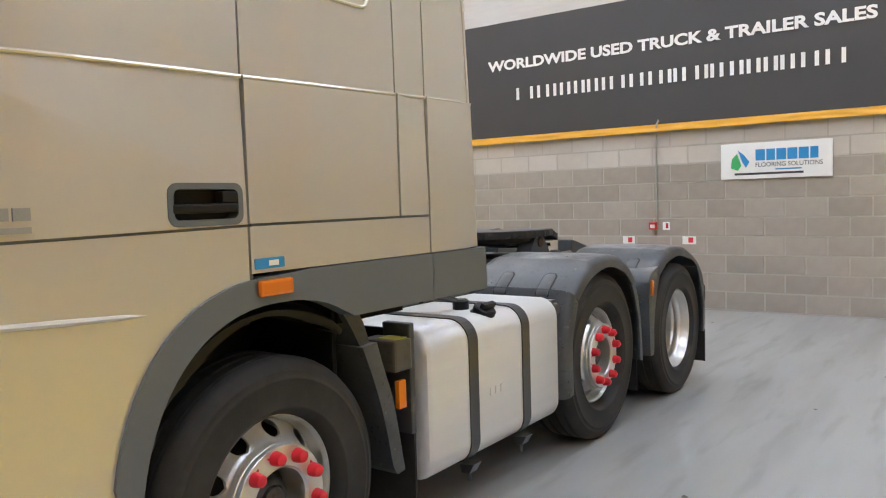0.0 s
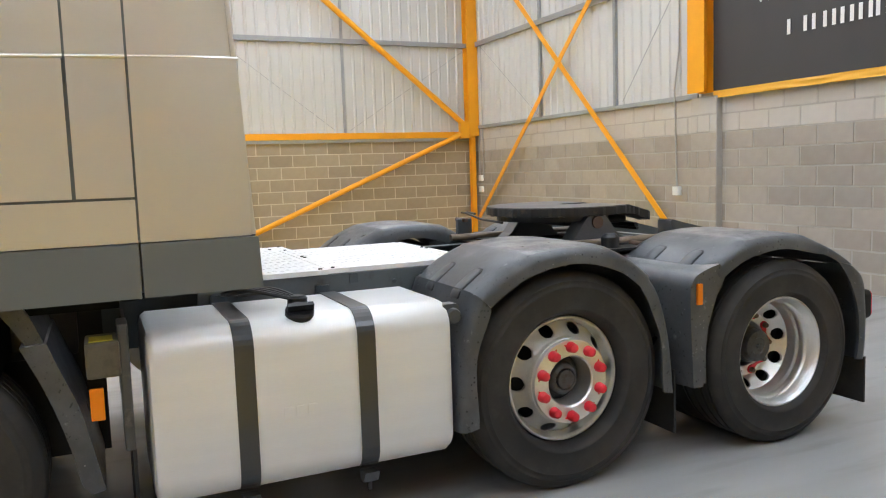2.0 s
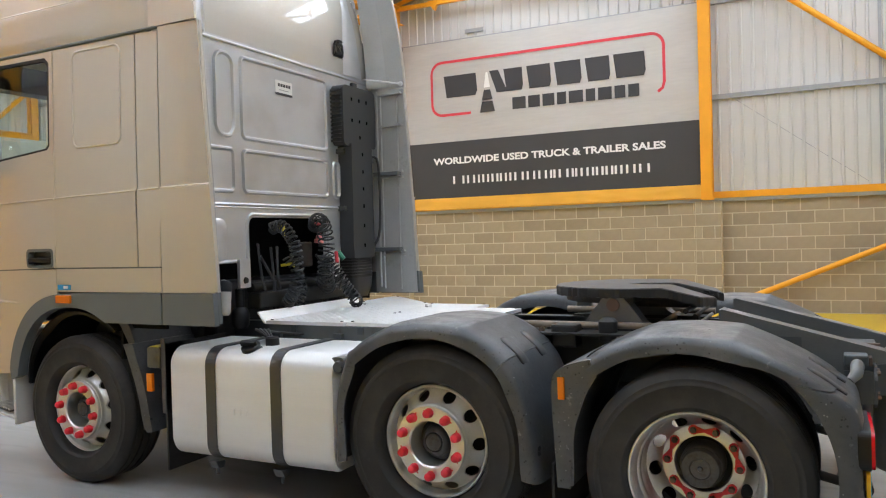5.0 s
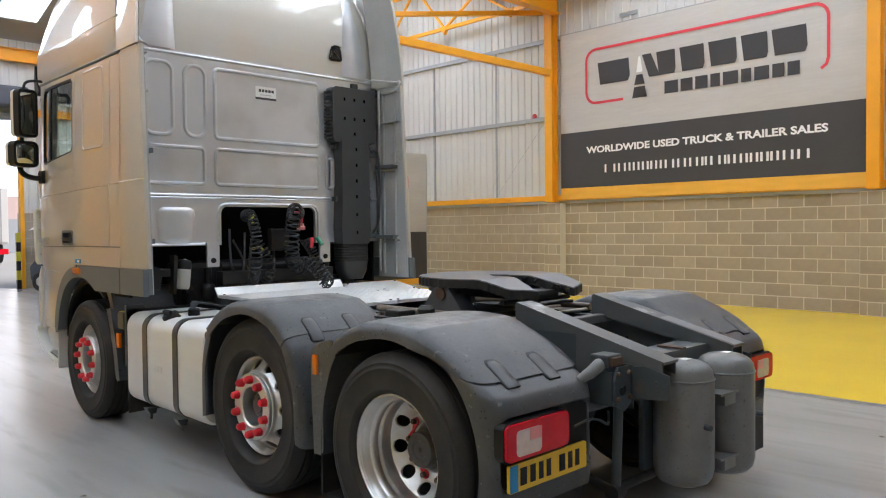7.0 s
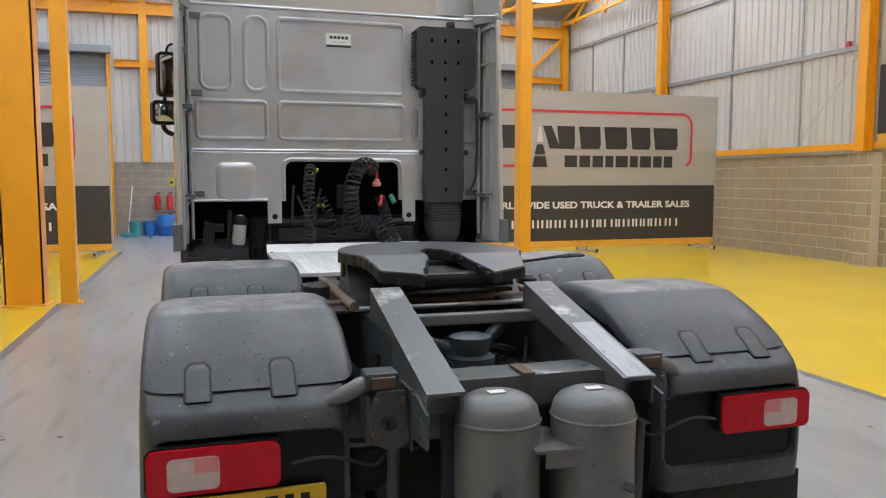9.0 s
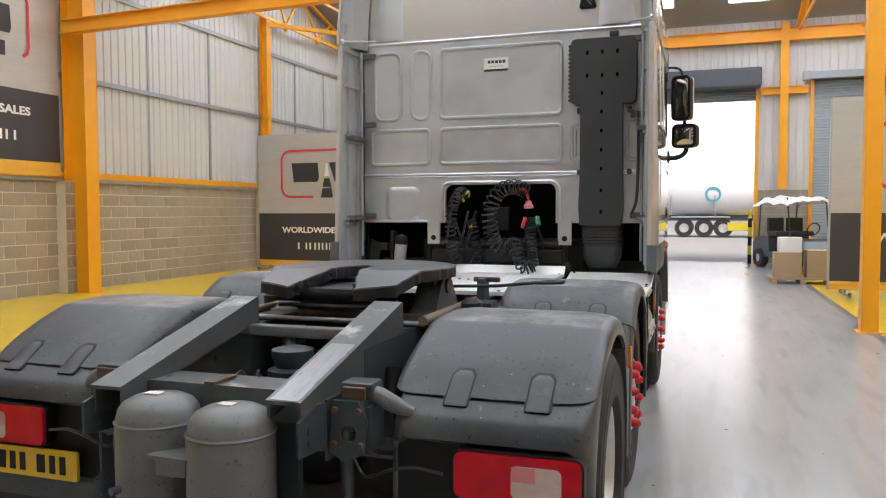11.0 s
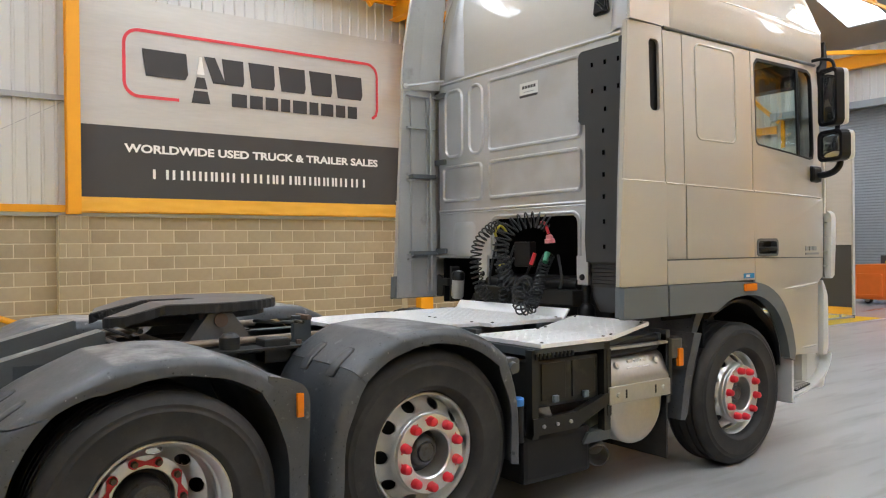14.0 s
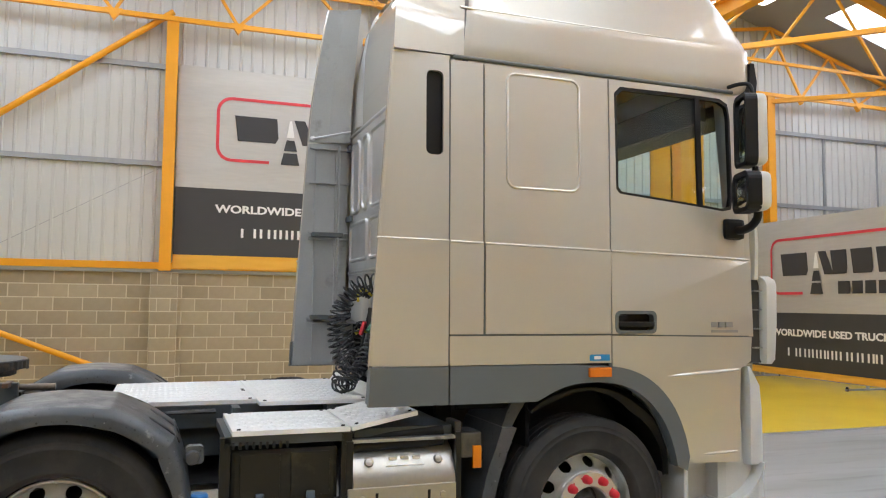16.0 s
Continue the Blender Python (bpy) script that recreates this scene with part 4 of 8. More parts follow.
def disc_with_holes(bm, r0, a0, r1, a1, n=10, hr=0.026, phase=0.0):
    """A conical wheel disc from (r0, a0) to (r1, a1) with n round holes."""
    for k in range(n):
        c = 2 * math.pi * (k + 0.5) / n + phase
        h = math.pi / n
        outer, inner = [], []
        seq = [(r1, -h + 2 * h * i / 6) for i in range(7)] + [((r1 * (3 - i) + r0 * i) / 3, h) for i in (1, 2)] + [(r0, h - 2 * h * i / 6) for i in range(7)] + [((r0 * (3 - i) + r1 * i) / 3, -h) for i in (1, 2)]
        rm = (r0 + r1) / 2
        for r, q in seq:
            def put(r_, q_):
                t = (r_ - r0) / (r1 - r0)
                al = a0 + (a1 - a0) * t
                return bm.verts.new((al, r_ * math.sin(c + q_), r_ * math.cos(c + q_)))
            outer.append(put(r, q))
            dv = Vector((rm * q, r - rm, 0))
            ang = math.atan2(dv.y, dv.x)
            inner.append(put(rm + hr * math.sin(ang), hr * 1.45 * math.cos(ang) / rm))
        m = len(seq)
        for i in range(m):
            j = (i + 1) % m
            bm.faces.new((outer[i], outer[j], inner[j], inner[i]))
        deep = [bm.verts.new((v.co.x - 0.012, v.co.y, v.co.z)) for v in inner]
        for i in range(m):
            j = (i + 1) % m
            bm.faces.new((inner[i], inner[j], deep[j], deep[i]))
    bmesh.ops.remove_doubles(bm, verts=bm.verts, dist=1e-4)
    return bm


def narrowed(me):
    """The turned wheel part drawn in towards its axle, less so at its rim."""
    for v in me.vertices:
        r = math.hypot(v.co.y, v.co.z)
        k = 0.922 + 0.037 * max(0.0, min(1.0, (r - 0.217) / 0.049))
        v.co.y *= k
        v.co.z *= k
    return me


TYRE_ME = tyre_mesh()
# front and middle wheels: the disc stands proud of the rim (local +x outwards, 0 at the tyre's middle)
bm = lathe(bmesh.new(), [(0.275, 0.072), (0.2705, 0.046), (0.2675, 0.033), (0.266, 0.026)], (0, 0, 0), (1, 0, 0), 72)
lathe(bm, [(0.264, -0.13), (0.266, 0.026)], (0, 0, 0), (1, 0, 0), 48)
disc_with_holes(bm, 0.217, 0.094, 0.266, 0.026, hr=0.0235)
lathe(bm, [(0.217, 0.094), (0.2125, 0.1), (0.2105, 0.108), (0.2085, 0.118), (0.2065, 0.121), (0.2045, 0.122), (0.204, 0.137), (0.201, 0.141), (0.128, 0.141), (0.125, 0.137), (0.12, 0.133), (0.118, 0.075), (0.115, 0.03)], (0, 0, 0), (1, 0, 0), 72)
RIM_A = finish(bm, "rim", M_RIM, True)
LIP_A = finish(lathe(bmesh.new(), [(0.2745, 0.068), (0.280, 0.080), (0.285, 0.0875), (0.291, 0.0865), (0.295, 0.08), (0.292, 0.066)], (0, 0, 0), (1, 0, 0), 72), "rim_edge", M_LIP, True)
LIP_ME = finish(lathe(bmesh.new(), [(0.2745, 0.1), (0.280, 0.111), (0.285, 0.1175), (0.291, 0.1165), (0.295, 0.11), (0.292, 0.1)], (0, 0, 0), (1, 0, 0), 72), "rim_edge", M_LIP, True)
# Dark disc added behind the hand holes so they read as unlit.
BACKING_ME = finish(lathe(bmesh.new(), [(0.185, 0.05), (0.2, 0.02), (0.232, -0.03), (0.247, -0.045), (0.247, -0.12)], (0, 0, 0), (1, 0, 0), 40), "brake_drum", M_GREASE, True)
HUB_A = finish(lathe(bmesh.new(), [(0.116, 0.028), (0.1, 0.045), (0.085, 0.05), (0.08, 0.08), (0.066, 0.095), (0.055, 0.098), (0.05, 0.092), (0.045, 0.105), (0, 0.107)], (0, 0, 0), (1, 0, 0), 40), "hub", M_HUB, True)
bm = lathe(bmesh.new(), [(0.0, 0.046), (0.012, 0.045), (0.021, 0.038), (0.025, 0.02), (0.027, 0.0)], (0, 0, 0), (1, 0, 0), 14)
slab(bm, [[(0.014, 0.01), (0.036, 0.002), (0.036, -0.002), (0.014, -0.01)]], "x", 0.0, 0.004)
NUT_ME = finish(bm, "nut_cover", M_NUT, True)
# drive wheels: the disc lies deep in the rim
bm = lathe(bmesh.new(), [(0.279, 0.11), (0.273, 0.088), (0.267, 0.079), (0.2655, 0.062), (0.262, 0.055), (0.257, 0.049), (0.2555, 0.024), (0.2585, 0.016), (0.2585, 0.010), (0.2545, 0.003), (0.252, -0.010), (0.251, -0.035), (0.2495, -0.05), (0.2485, -0.056)], (0, 0, 0), (1, 0, 0), 72)
disc_with_holes(bm, 0.192, -0.122, 0.2485, -0.056, hr=0.0245, phase=0.1)
lathe(bm, [(0.192, -0.122), (0.186, -0.124), (0.137, -0.122), (0.133, -0.126), (0.132, -0.2)], (0, 0, 0), (1, 0, 0), 60)
RIM_B = finish(bm, "rim", M_RIM, True)
HUB_B = finish(lathe(bmesh.new(), [(0.104, -0.2), (0.103, -0.085), (0.099, -0.07), (0.094, -0.066), (0.091, -0.036), (0.085, -0.028), (0.05, -0.026), (0.045, -0.031), (0.014, -0.031), (0.01, -0.024), (0, -0.024)], (0, 0, 0), (1, 0, 0), 40), "hub", M_HUB, True)
WELL_ME = finish(lathe(bmesh.new(), [(0.1345, -0.175), (0.1, -0.178)], (0, 0, 0), (1, 0, 0), 40), "hub_well", M_GREASE, True)
bm = lathe(bmesh.new(), [(0, 0.03), (0.012, 0.03), (0.015, 0.02), (0.015, 0.0)], (0, 0, 0), (1, 0, 0), 6)
NUT_BARE = finish(bm, "wheel_nut", M_RUST, False)
bm = bmesh.new()
slab(bm, [[(0.024 * math.cos(q * 0.63) + dy, 0.024 * math.sin(q * 0.63)) for q in range(10)] for dy in (0,)], "x", 0, 0.008)
slab(bm, [[(0.024 * math.cos(q * 0.63) + 0.1, 0.024 * math.sin(q * 0.63)) for q in range(10)]], "x", 0, 0.008)
slab(bm, [[(0.008, -0.02), (0.05, -0.007), (0.092, -0.02), (0.092, 0.02), (0.05, 0.007), (0.008, 0.02)]], "x", 0, 0.006)
LINK_ME = finish(bm, "nut_link", M_NUT, False)

for me in (RIM_A, LIP_A, LIP_ME, BACKING_ME, HUB_A, NUT_ME, RIM_B, HUB_B, WELL_ME, LINK_ME):
    narrowed(me)


def wheel(y, side, kind, turn, axle=WZ):
    """One wheel with its tyre, hub and nuts; its outer tyre face at 1.2 m from the truck's middle."""
    rim = new("wheel", RIM_A if kind == "A" else RIM_B)
    rim.parent = TR
    x = 1.07 if kind == "A" else 1.105
    rim.matrix_local = pose(side * x, y, axle, 0, 0, 0 if side > 0 else 180) @ Matrix.Rotation(turn, 4, "X")

    def sub(name, me, m=Matrix(), label=""):
        ob = new(name, me)
        ob.parent = rim
        ob.matrix_local = m
        if label:
            ob["label"] = label
    fit_ = Matrix.Diagonal((1, axle / WZ, axle / WZ, 1))
    sub("tyre", TYRE_ME, fit_, label="black truck tyre")
    sub("rim_edge", LIP_A if kind == "A" else LIP_ME)
    if kind == "A":
        sub("hub", HUB_A)
        sub("brake_drum", BACKING_ME, label="dark disc backing the hand holes")
    else:
        sub("hub", HUB_B)
        sub("tyre", TYRE_ME, pose(-0.33, 0, 0) @ fit_, "inner twin tyre")
        sub("hub_well", WELL_ME, label="dark gap round the hub")
    for k in range(10):
        a = 2 * math.pi * k / 10
        p = (0.138 if kind == "A" else -0.122, 0.1545 * math.sin(a), 0.1545 * math.cos(a))
        if kind == "A":
            sub("nut_cover", NUT_ME, Matrix.Translation(p) @ Matrix.Rotation(-a + (0.3 if k % 2 else math.pi - 0.3), 4, "X"), "red nut cover")
        else:
            sub("wheel_nut", NUT_BARE, Matrix.Translation(p))
            if k % 2 == 0:
                sub("nut_link", LINK_ME, Matrix.Translation(p) @ Matrix.Rotation(math.pi - 2 * math.pi * (k + 0.5) / 10 + math.pi, 4, "X"), "red nut link")
    return rim


for s in (-1, 1):
    wheel(AX[2], s, "A", 0.15, 0.472)
    wheel(AX[1], s, "A", 0.0, 0.493)
    wheel(AX[0] - 0.03, s, "B", 0.25, 0.468)


# ---- mudguards ----
def guard(path, x0=0.55, x1=1.25, lip=0.09, level=False):
    """A plastic mudguard shell swept along (y, z) points, the wheel on the inner side; right-hand side. Level brings its last edge to lie flat."""
    n = len(path)
    bm = bmesh.new()
    prof = [(x0, -0.1), (x0 + 0.004, -0.05), (x0 + 0.02, -0.02), (x0 + 0.045, -0.006), (x0 + 0.09, 0.0), (x1 - 0.16, 0.0), (x1 - 0.08, -0.005), (x1 - 0.04, -0.012), (x1 - 0.02, -0.021), (x1 - 0.006, -0.034), (x1, -0.05), (x1, -lip), (x1 - 0.014, -lip), (x1 - 0.018, -0.055), (x1 - 0.07, -0.026), (x0 + 0.08, -0.014), (x0 + 0.03, -0.034), (x0 + 0.014, -0.1)]
    rings = []
    far = [math.hypot(y - GC[0], z - GC[1]) for y, z in path]
    for i, (y, z) in enumerate(path):
        k = min(7, i, n - 1 - i)
        even = sum(far[i - k:i + k + 1]) / (2 * k + 1)
        # the edge runs evenly round the wheel
        nv = Vector((y - GC[0], z - GC[1])) * (far[i] - even + lip) / (far[i] * lip)
        if level and i > n - 11:
            nv = (Vector((y, z)) - arch(66 - 15.5 * (i - n + 11) / 10)) / lip
        rings.append([bm.verts.new((x, y + nv.x * h, z + nv.y * h)) for x, h in prof])
    m = len(prof)
    for u, v in zip(rings, rings[1:]):
        for k in range(m):
            j = (k + 1) % m
            bm.faces.new((u[k], u[j], v[j], v[k]))
    bm.faces.new(rings[0])
    bm.faces.new(rings[-1][::-1])
    return bm


def arch(deg):
    """Edge of the drive-axle arch at an angle over the axle."""
    r = 0.557 - 0.045 * min(1.0, max(0.0, 50.5 - deg) / 60) - 0.025 * max(0.0, deg - 50.5) / 15.5
    return Vector((-0.045 - r * math.cos(radians(deg)), 0.468 + r * math.sin(radians(deg))))


def smoothed(path, k=3):
    """Catmull-Rom through the points."""
    out = []
    n = len(path)
    for i in range(n - 1):
        p = [Vector(path[max(0, min(n - 1, i + q))]) for q in (-1, 0, 1, 2)]
        for j in range(k):
            t = j / k
            out.append(tuple(0.5 * (2 * p[1] + (p[2] - p[0]) * t + (2 * p[0] - 5 * p[1] + 4 * p[2] - p[3]) * t * t + (3 * p[1] - p[0] - 3 * p[2] + p[3]) * t ** 3)))
    return out + [tuple(path[-1])]


def clip(path, i0, i1, x, grow=0.0):
    """A flat retaining clip lying on the mudguard, rounded at its upper end."""
    pts = smoothed(path, 14)
    n = len(pts)
    bm = bmesh.new()
    rings = []
    a0, a1 = int(i0 * (n - 1)), int(i1 * (n - 1))
    for i in range(a0, a1 + 1):
        y, z = pts[i]
        d = (Vector(pts[min(i + 1, n - 1)]) - Vector(pts[max(i - 1, 0)])).normalized()
        nv = Vector((-d.y, d.x))
        if nv.dot(Vector((y - GC[0], z - GC[1]))) < 0:
            nv = -nv
        f = (i - a0) / max(1, a1 - a0)
        w = grow + 0.036 * min(1.0, math.sqrt(0.3 + 6 * f), 0.85 + 2 * (1 - f))
        top = 0.0045 if not grow else 0.0018
        rings.append([bm.verts.new((x + u, y + nv.x * h, z + nv.y * h)) for u, h in ((-w - 0.001, -0.006), (-w, top - 0.0015), (-w + 0.003, top), (w - 0.003, top), (w, top - 0.0015), (w + 0.001, -0.006))])
    for u, v in zip(rings, rings[1:]):
        for k in range(5):
            bm.faces.new((u[k], u[k + 1], v[k + 1], v[k]))
    bm.faces.new(rings[0])
    bm.faces.new(rings[-1][::-1])
    return bm


def both(name, make, material, label="", smooth=True, parent=None):
    out = []
    for s in (1, -1):
        bm = make()
        out.append(part(name, bm if s > 0 else mirrored(bm), material, parent or TR, label, smooth))
    return out


MID_PATH = [(1.69, 0.93), (1.58, 1.01), (1.45, 1.07), (1.40, 1.082), (1.22, 1.096), (1.04, 1.084), (0.99, 1.07), (0.88, 1.01), (0.79, 0.938)]
REAR_PATH = [(0.45, 0.94), (0.36, 1.0), (0.23, 1.05), (0.18, 1.06), (0.02, 1.07), (-0.16, 1.061), (-0.21, 1.049), (-0.3, 1.01), (-0.42, 0.954), (-0.505, 0.905), (-0.567, 0.861)]
GC = (AX[1], WZ)
both("mudguard", lambda: guard(smoothed(MID_PATH)), M_GUARD)
both("mudguard_foot", lambda: guard(smoothed([(1.78, 0.35), (1.775, 0.55), (1.755, 0.75), (1.70, 0.92), (1.69, 0.932)]), x1=1.246), M_GUARD)
both("mudguard_foot", lambda: guard(smoothed([(0.80, 0.942), (0.735, 0.85), (0.69, 0.7), (0.66, 0.52), (0.645, 0.36)]), x1=1.246), M_GUARD)
GC = (AX[0], WZ)
both("mudguard", lambda: guard(smoothed(REAR_PATH), level=True), M_GUARD)
both("mudguard_foot", lambda: guard(smoothed([(0.575, 0.37), (0.56, 0.55), (0.53, 0.75), (0.47, 0.915), (0.455, 0.942)]), x1=1.246), M_GUARD)
CLIPS = [(AX[1], [(1.50, 1.047), (1.58, 1.01), (1.69, 0.93), (1.715, 0.878)], 0.38, 0.88), (AX[1], [(0.95, 1.05), (0.88, 1.01), (0.79, 0.938), (0.745, 0.868)], 0.38, 0.86),
         (AX[0], [(0.28, 1.032), (0.36, 1.0), (0.45, 0.94), (0.49, 0.868)], 0.38, 0.86), (AX[0], [(-0.33, 0.997), (-0.42, 0.954), (-0.505, 0.905), (-0.567, 0.861), (-0.61, 0.831)], 0.4, 0.94)]
for x in (0.80, 1.07):
    for ax, way, u0, u1 in CLIPS:
        GC = (ax, WZ)
        both("guard_clip", lambda: clip(way, u0, u1, x), M_CLIP)
        both("clip_recess", lambda: clip(way, u0 - 0.03, u1, x, 0.007), M_BLACK, "dark groove round the clip")
for y, z in ((1.765, 0.84),):
    both("guard_mount", lambda: lathe(bmesh.new(), [(0, 0.022), (0.028, 0.02), (0.032, 0.01), (0.034, 0)], (1.175, y, z), (1, 0, 0), 16), M_GUARD)
    both("guard_stay", lambda: Slab([rr(y - 0.03, y + 0.05, z - 0.03, z + 0.05, 0.02, 3)], "x", 1.12, 1.175), M_GUARD, smooth=False)
# shelf with the side marker between the two wheels
def foot_shell():
    """Rounded block in front of the drive axle that closes its mudguard and carries the side marker."""
    bm = Slab([smoothed([(0.40, 0.952), (0.47, 0.935), (0.535, 0.91), (0.565, 0.88), (0.578, 0.83), (0.576, 0.70), (0.566, 0.50), (0.56, 0.372)]) + [(0.50, 0.372), (0.495, 0.5), (0.47, 0.66), (0.42, 0.80), (0.37, 0.88)]], "x", 0.56, 1.248)
    bmesh.ops.bevel(bm, geom=[e for e in bm.edges if e.calc_face_angle(0) > 1.0 and e.verts[0].co.x > 1.2 and e.verts[1].co.x > 1.2], offset=0.014, segments=3, affect="EDGES")
    return bm


both("marker_bracket", foot_shell, M_GUARD)
both("side_marker", lambda: Box(1.24, 1.262, 0.515, 0.545, 0.77, 0.87, 0.004), M_AMBER, "amber side marker lamp")


# rear lamp housings carry the drive-axle mudguards down to the flaps
GC = (AX[0], WZ)
def housing():
    """One shell that rolls over behind the mudguard and drops down to the flap, following the arch at its side, with a rounded recess for the lamp."""
    path = smoothed([(-0.573, 0.851), (-0.606, 0.829), (-0.634, 0.806), (-0.651, 0.775), (-0.659, 0.74), (-0.662, 0.70), (-0.661, 0.62), (-0.659, 0.53), (-0.656, 0.45), (-0.652, 0.39), (-0.648, 0.352)], 6)
    run = [0.0]
    for p, q in zip(path, path[1:]):
        run.append(run[-1] + math.dist(p, q))
    x0, x1 = 0.585, 1.25
    cols = [(x0, 0.85), (x0 + 0.004, 0.5), (x0 + 0.012, 0.26), (x0 + 0.022, 0.12), (x0 + 0.036, 0.04)]
    cols += [(x0 + 0.05 + (1.205 - x0 - 0.05) * i / 52, 0.0) for i in range(53)]
    bm = bmesh.new()
    rings = []
    for (y, z), a in zip(path, run):
        f = a / run[-1]
        inner = arch(50.5 - 62 * f)
        way = inner - Vector((y, z))
        soft = min(1.0, f * 5)
        edge = [(x1 - 0.036, 0.13), (x1 - 0.024, 0.21), (x1 - 0.013, 0.32), (x1 - 0.005, 0.46), (x1, 0.62), (x1, 1.0), (x1 - 0.014, 1.0), (x1 - 0.018, 0.66), (x1 - 0.05, 0.3), (x0 + 0.06, 0.3), (x0 + 0.03, 0.45), (x0 + 0.014, 0.85)]
        ring = []
        for k, (x, h) in enumerate(cols + edge):
            if k < len(cols):
                h += 0.11 * max(0.0, (x - x1 + 0.16) / 0.124) ** 2.4
            yy, zz = y + way.x * h, z + way.y * h
            if k < len(cols):
                dx, dz = max(abs(x - 0.9045) - 0.251, 0.0), max(abs(z - 0.587) - 0.098, 0.0)
                yy += 0.034 * max(0.0, min(1.0, (0.052 - math.hypot(dx, dz)) / 0.014))
            elif x < x1 - 0.04:
                yy = max(yy, y + 0.045)
            ring.append(bm.verts.new((x, yy, zz)))
        rings.append(ring)
    m = len(rings[0])
    for u, v in zip(rings, rings[1:]):
        for k in range(m):
            j = (k + 1) % m
            bm.faces.new((u[k], u[j], v[j], v[k]))
    bm.faces.new(rings[0])
    bm.faces.new(rings[-1][::-1])
    return bm


both("lamp_housing", housing, M_GUARD)
both("lamp_recess", lambda: Slab([rr(0.612, 1.196, 0.445, 0.728, 0.04)], "y", -0.629, -0.6255), M_BLACK, "black lamp recess", False)
LX = (0.825, 1.225)
for s in (1, -1):
    x0, x1 = (LX if s > 0 else (-LX[1], -LX[0]))
    bm = Slab([rr(x0, x1, 0.574, 0.718, 0.025)], "y", -0.69, -0.63)
    bmesh.ops.bevel(bm, geom=[e for e in bm.edges if e.verts[0].co.y < -0.68 and e.verts[1].co.y < -0.68 and e.calc_face_angle(0) > 0.9], offset=0.009, segments=3, affect="EDGES")
    lamp = part("rear_lamp", bm, M_REDLENS, TR, "red rear lamp cluster", True)
    xa, xb = (1.01, 1.165) if s > 0 else (-1.165, -1.01)
    part("reversing_lens", Slab([rr(xa, xb, 0.588, 0.692, 0.02)], "y", -0.6925, -0.6905), M_CLEARLENS, lamp, "pale reversing lens")
    part("fog_lens", Slab([rect(*sorted((s * 1.012, s * 1.085)), 0.643, 0.69)], "y", -0.6945, -0.693), M_PINK, lamp, "faded pink lens")
    part("lamp_rim", Slab([rr(x0 - 0.006, x1 + 0.006, 0.568, 0.724, 0.03), rr(x0, x1, 0.574, 0.718, 0.025)], "y", -0.677, -0.631), M_BLACK, lamp)
plate = part("number_plate", Slab([rr(-1.19, -0.68, 0.444, 0.556, 0.008)], "y", -0.674, -0.66), M_PLATE, TR, "yellow number plate")
part("plate_band", Slab([rect(-1.188, -1.14, 0.447, 0.553)], "y", -0.6765, -0.6745), M_BLUE, plate)
u = -1.126
for w in (0.062, 0.055, 0.05, 0.05, 0.035, 0.062, 0.05, 0.05):
    if w != 0.035:
        part("bar", Slab([rect(u, u + w - 0.022, 0.465, 0.535)], "y", -0.6765, -0.6745), M_BLACK, plate)
    u += w
both("mud_flap", lambda: Slab([[(0.65, 0.12), (1.245, 0.12), (1.245, 0.37), (0.65, 0.37)]], "y", -0.625, -0.612), M_RUBBER, "black rubber mud flap", False)
M_GOLD = mat("faded_gold_print", (0.42, 0.33, 0.18), 0.6, vary=0.2, scale=30)
for x0 in (0.72, -1.12):
    for i in range(3):
        part("flap_mark", Slab([[(x0 + i * 0.125, 0.185), (x0 + i * 0.125 + 0.1, 0.185), (x0 + i * 0.125 + 0.11, 0.255), (x0 + i * 0.125 + 0.01, 0.255)]], "y", -0.628, -0.6255), M_GOLD, TR)
    part("flap_mark", Slab([rect(x0, x0 + 0.37, 0.138, 0.162)], "y", -0.628, -0.6255), M_GOLD, TR)
both("mud_flap", lambda: Slab([[(0.62, 0.14), (1.17, 0.14), (1.17, 0.45), (0.62, 0.45)]], "y", 0.60, 0.612), M_RUBBER, "black rubber mud flap", False)

# ---- chassis ----
def rail():
    bm = bmesh.new()
    box(bm, 0.392, 0.4, -0.42, 4.5, 0.70, 0.97)
    for z in (0.7, 0.962):
        box(bm, 0.32, 0.392, -0.42, 4.5, z, z + 0.008)
    return bm


both("chassis_rail", rail, M_CHASSIS, "dark grey chassis rail", False)
for y in (0.62, 1.75, 2.6):
    part("cross_member", Box(-0.39, 0.39, y - 0.05, y + 0.05, 0.74, 0.92, 0.01), M_CHASSIS, TR)
part("cross_bar", Box(-0.37, 0.37, -0.13, -0.07, 0.942, 0.988, 0.008), M_AIRTANK, TR, "grey square cross bar")
part("cross_pipe", Tube([(-0.6, 0.3, 0.985), (0.6, 0.3, 0.985)], 0.02, 12), M_RUST, TR, "rusty brown cross pipe", True)
part("cross_pipe", Tube([(-0.44, 0.1, 0.99), (0.44, 0.1, 0.99)], 0.011, 10), M_WORN, TR, smooth=True)
bm = Slab([[(-0.40, 0.78), (0.40, 0.78), (0.40, 0.855), (0.25, 0.885), (-0.25, 0.885), (-0.40, 0.855)]], "y", -0.76, -0.60)
bmesh.ops.bevel(bm, geom=[e for e in bm.edges if e.calc_face_angle(0) > 0.9], offset=0.022, segments=3, affect="EDGES")
part("rear_cross_member", bm, M_RAMP, TR, smooth=True)
part("tow_tab", Box(-0.03, 0.01, -0.775, -0.64, 0.888, 0.897), M_RUST, TR)
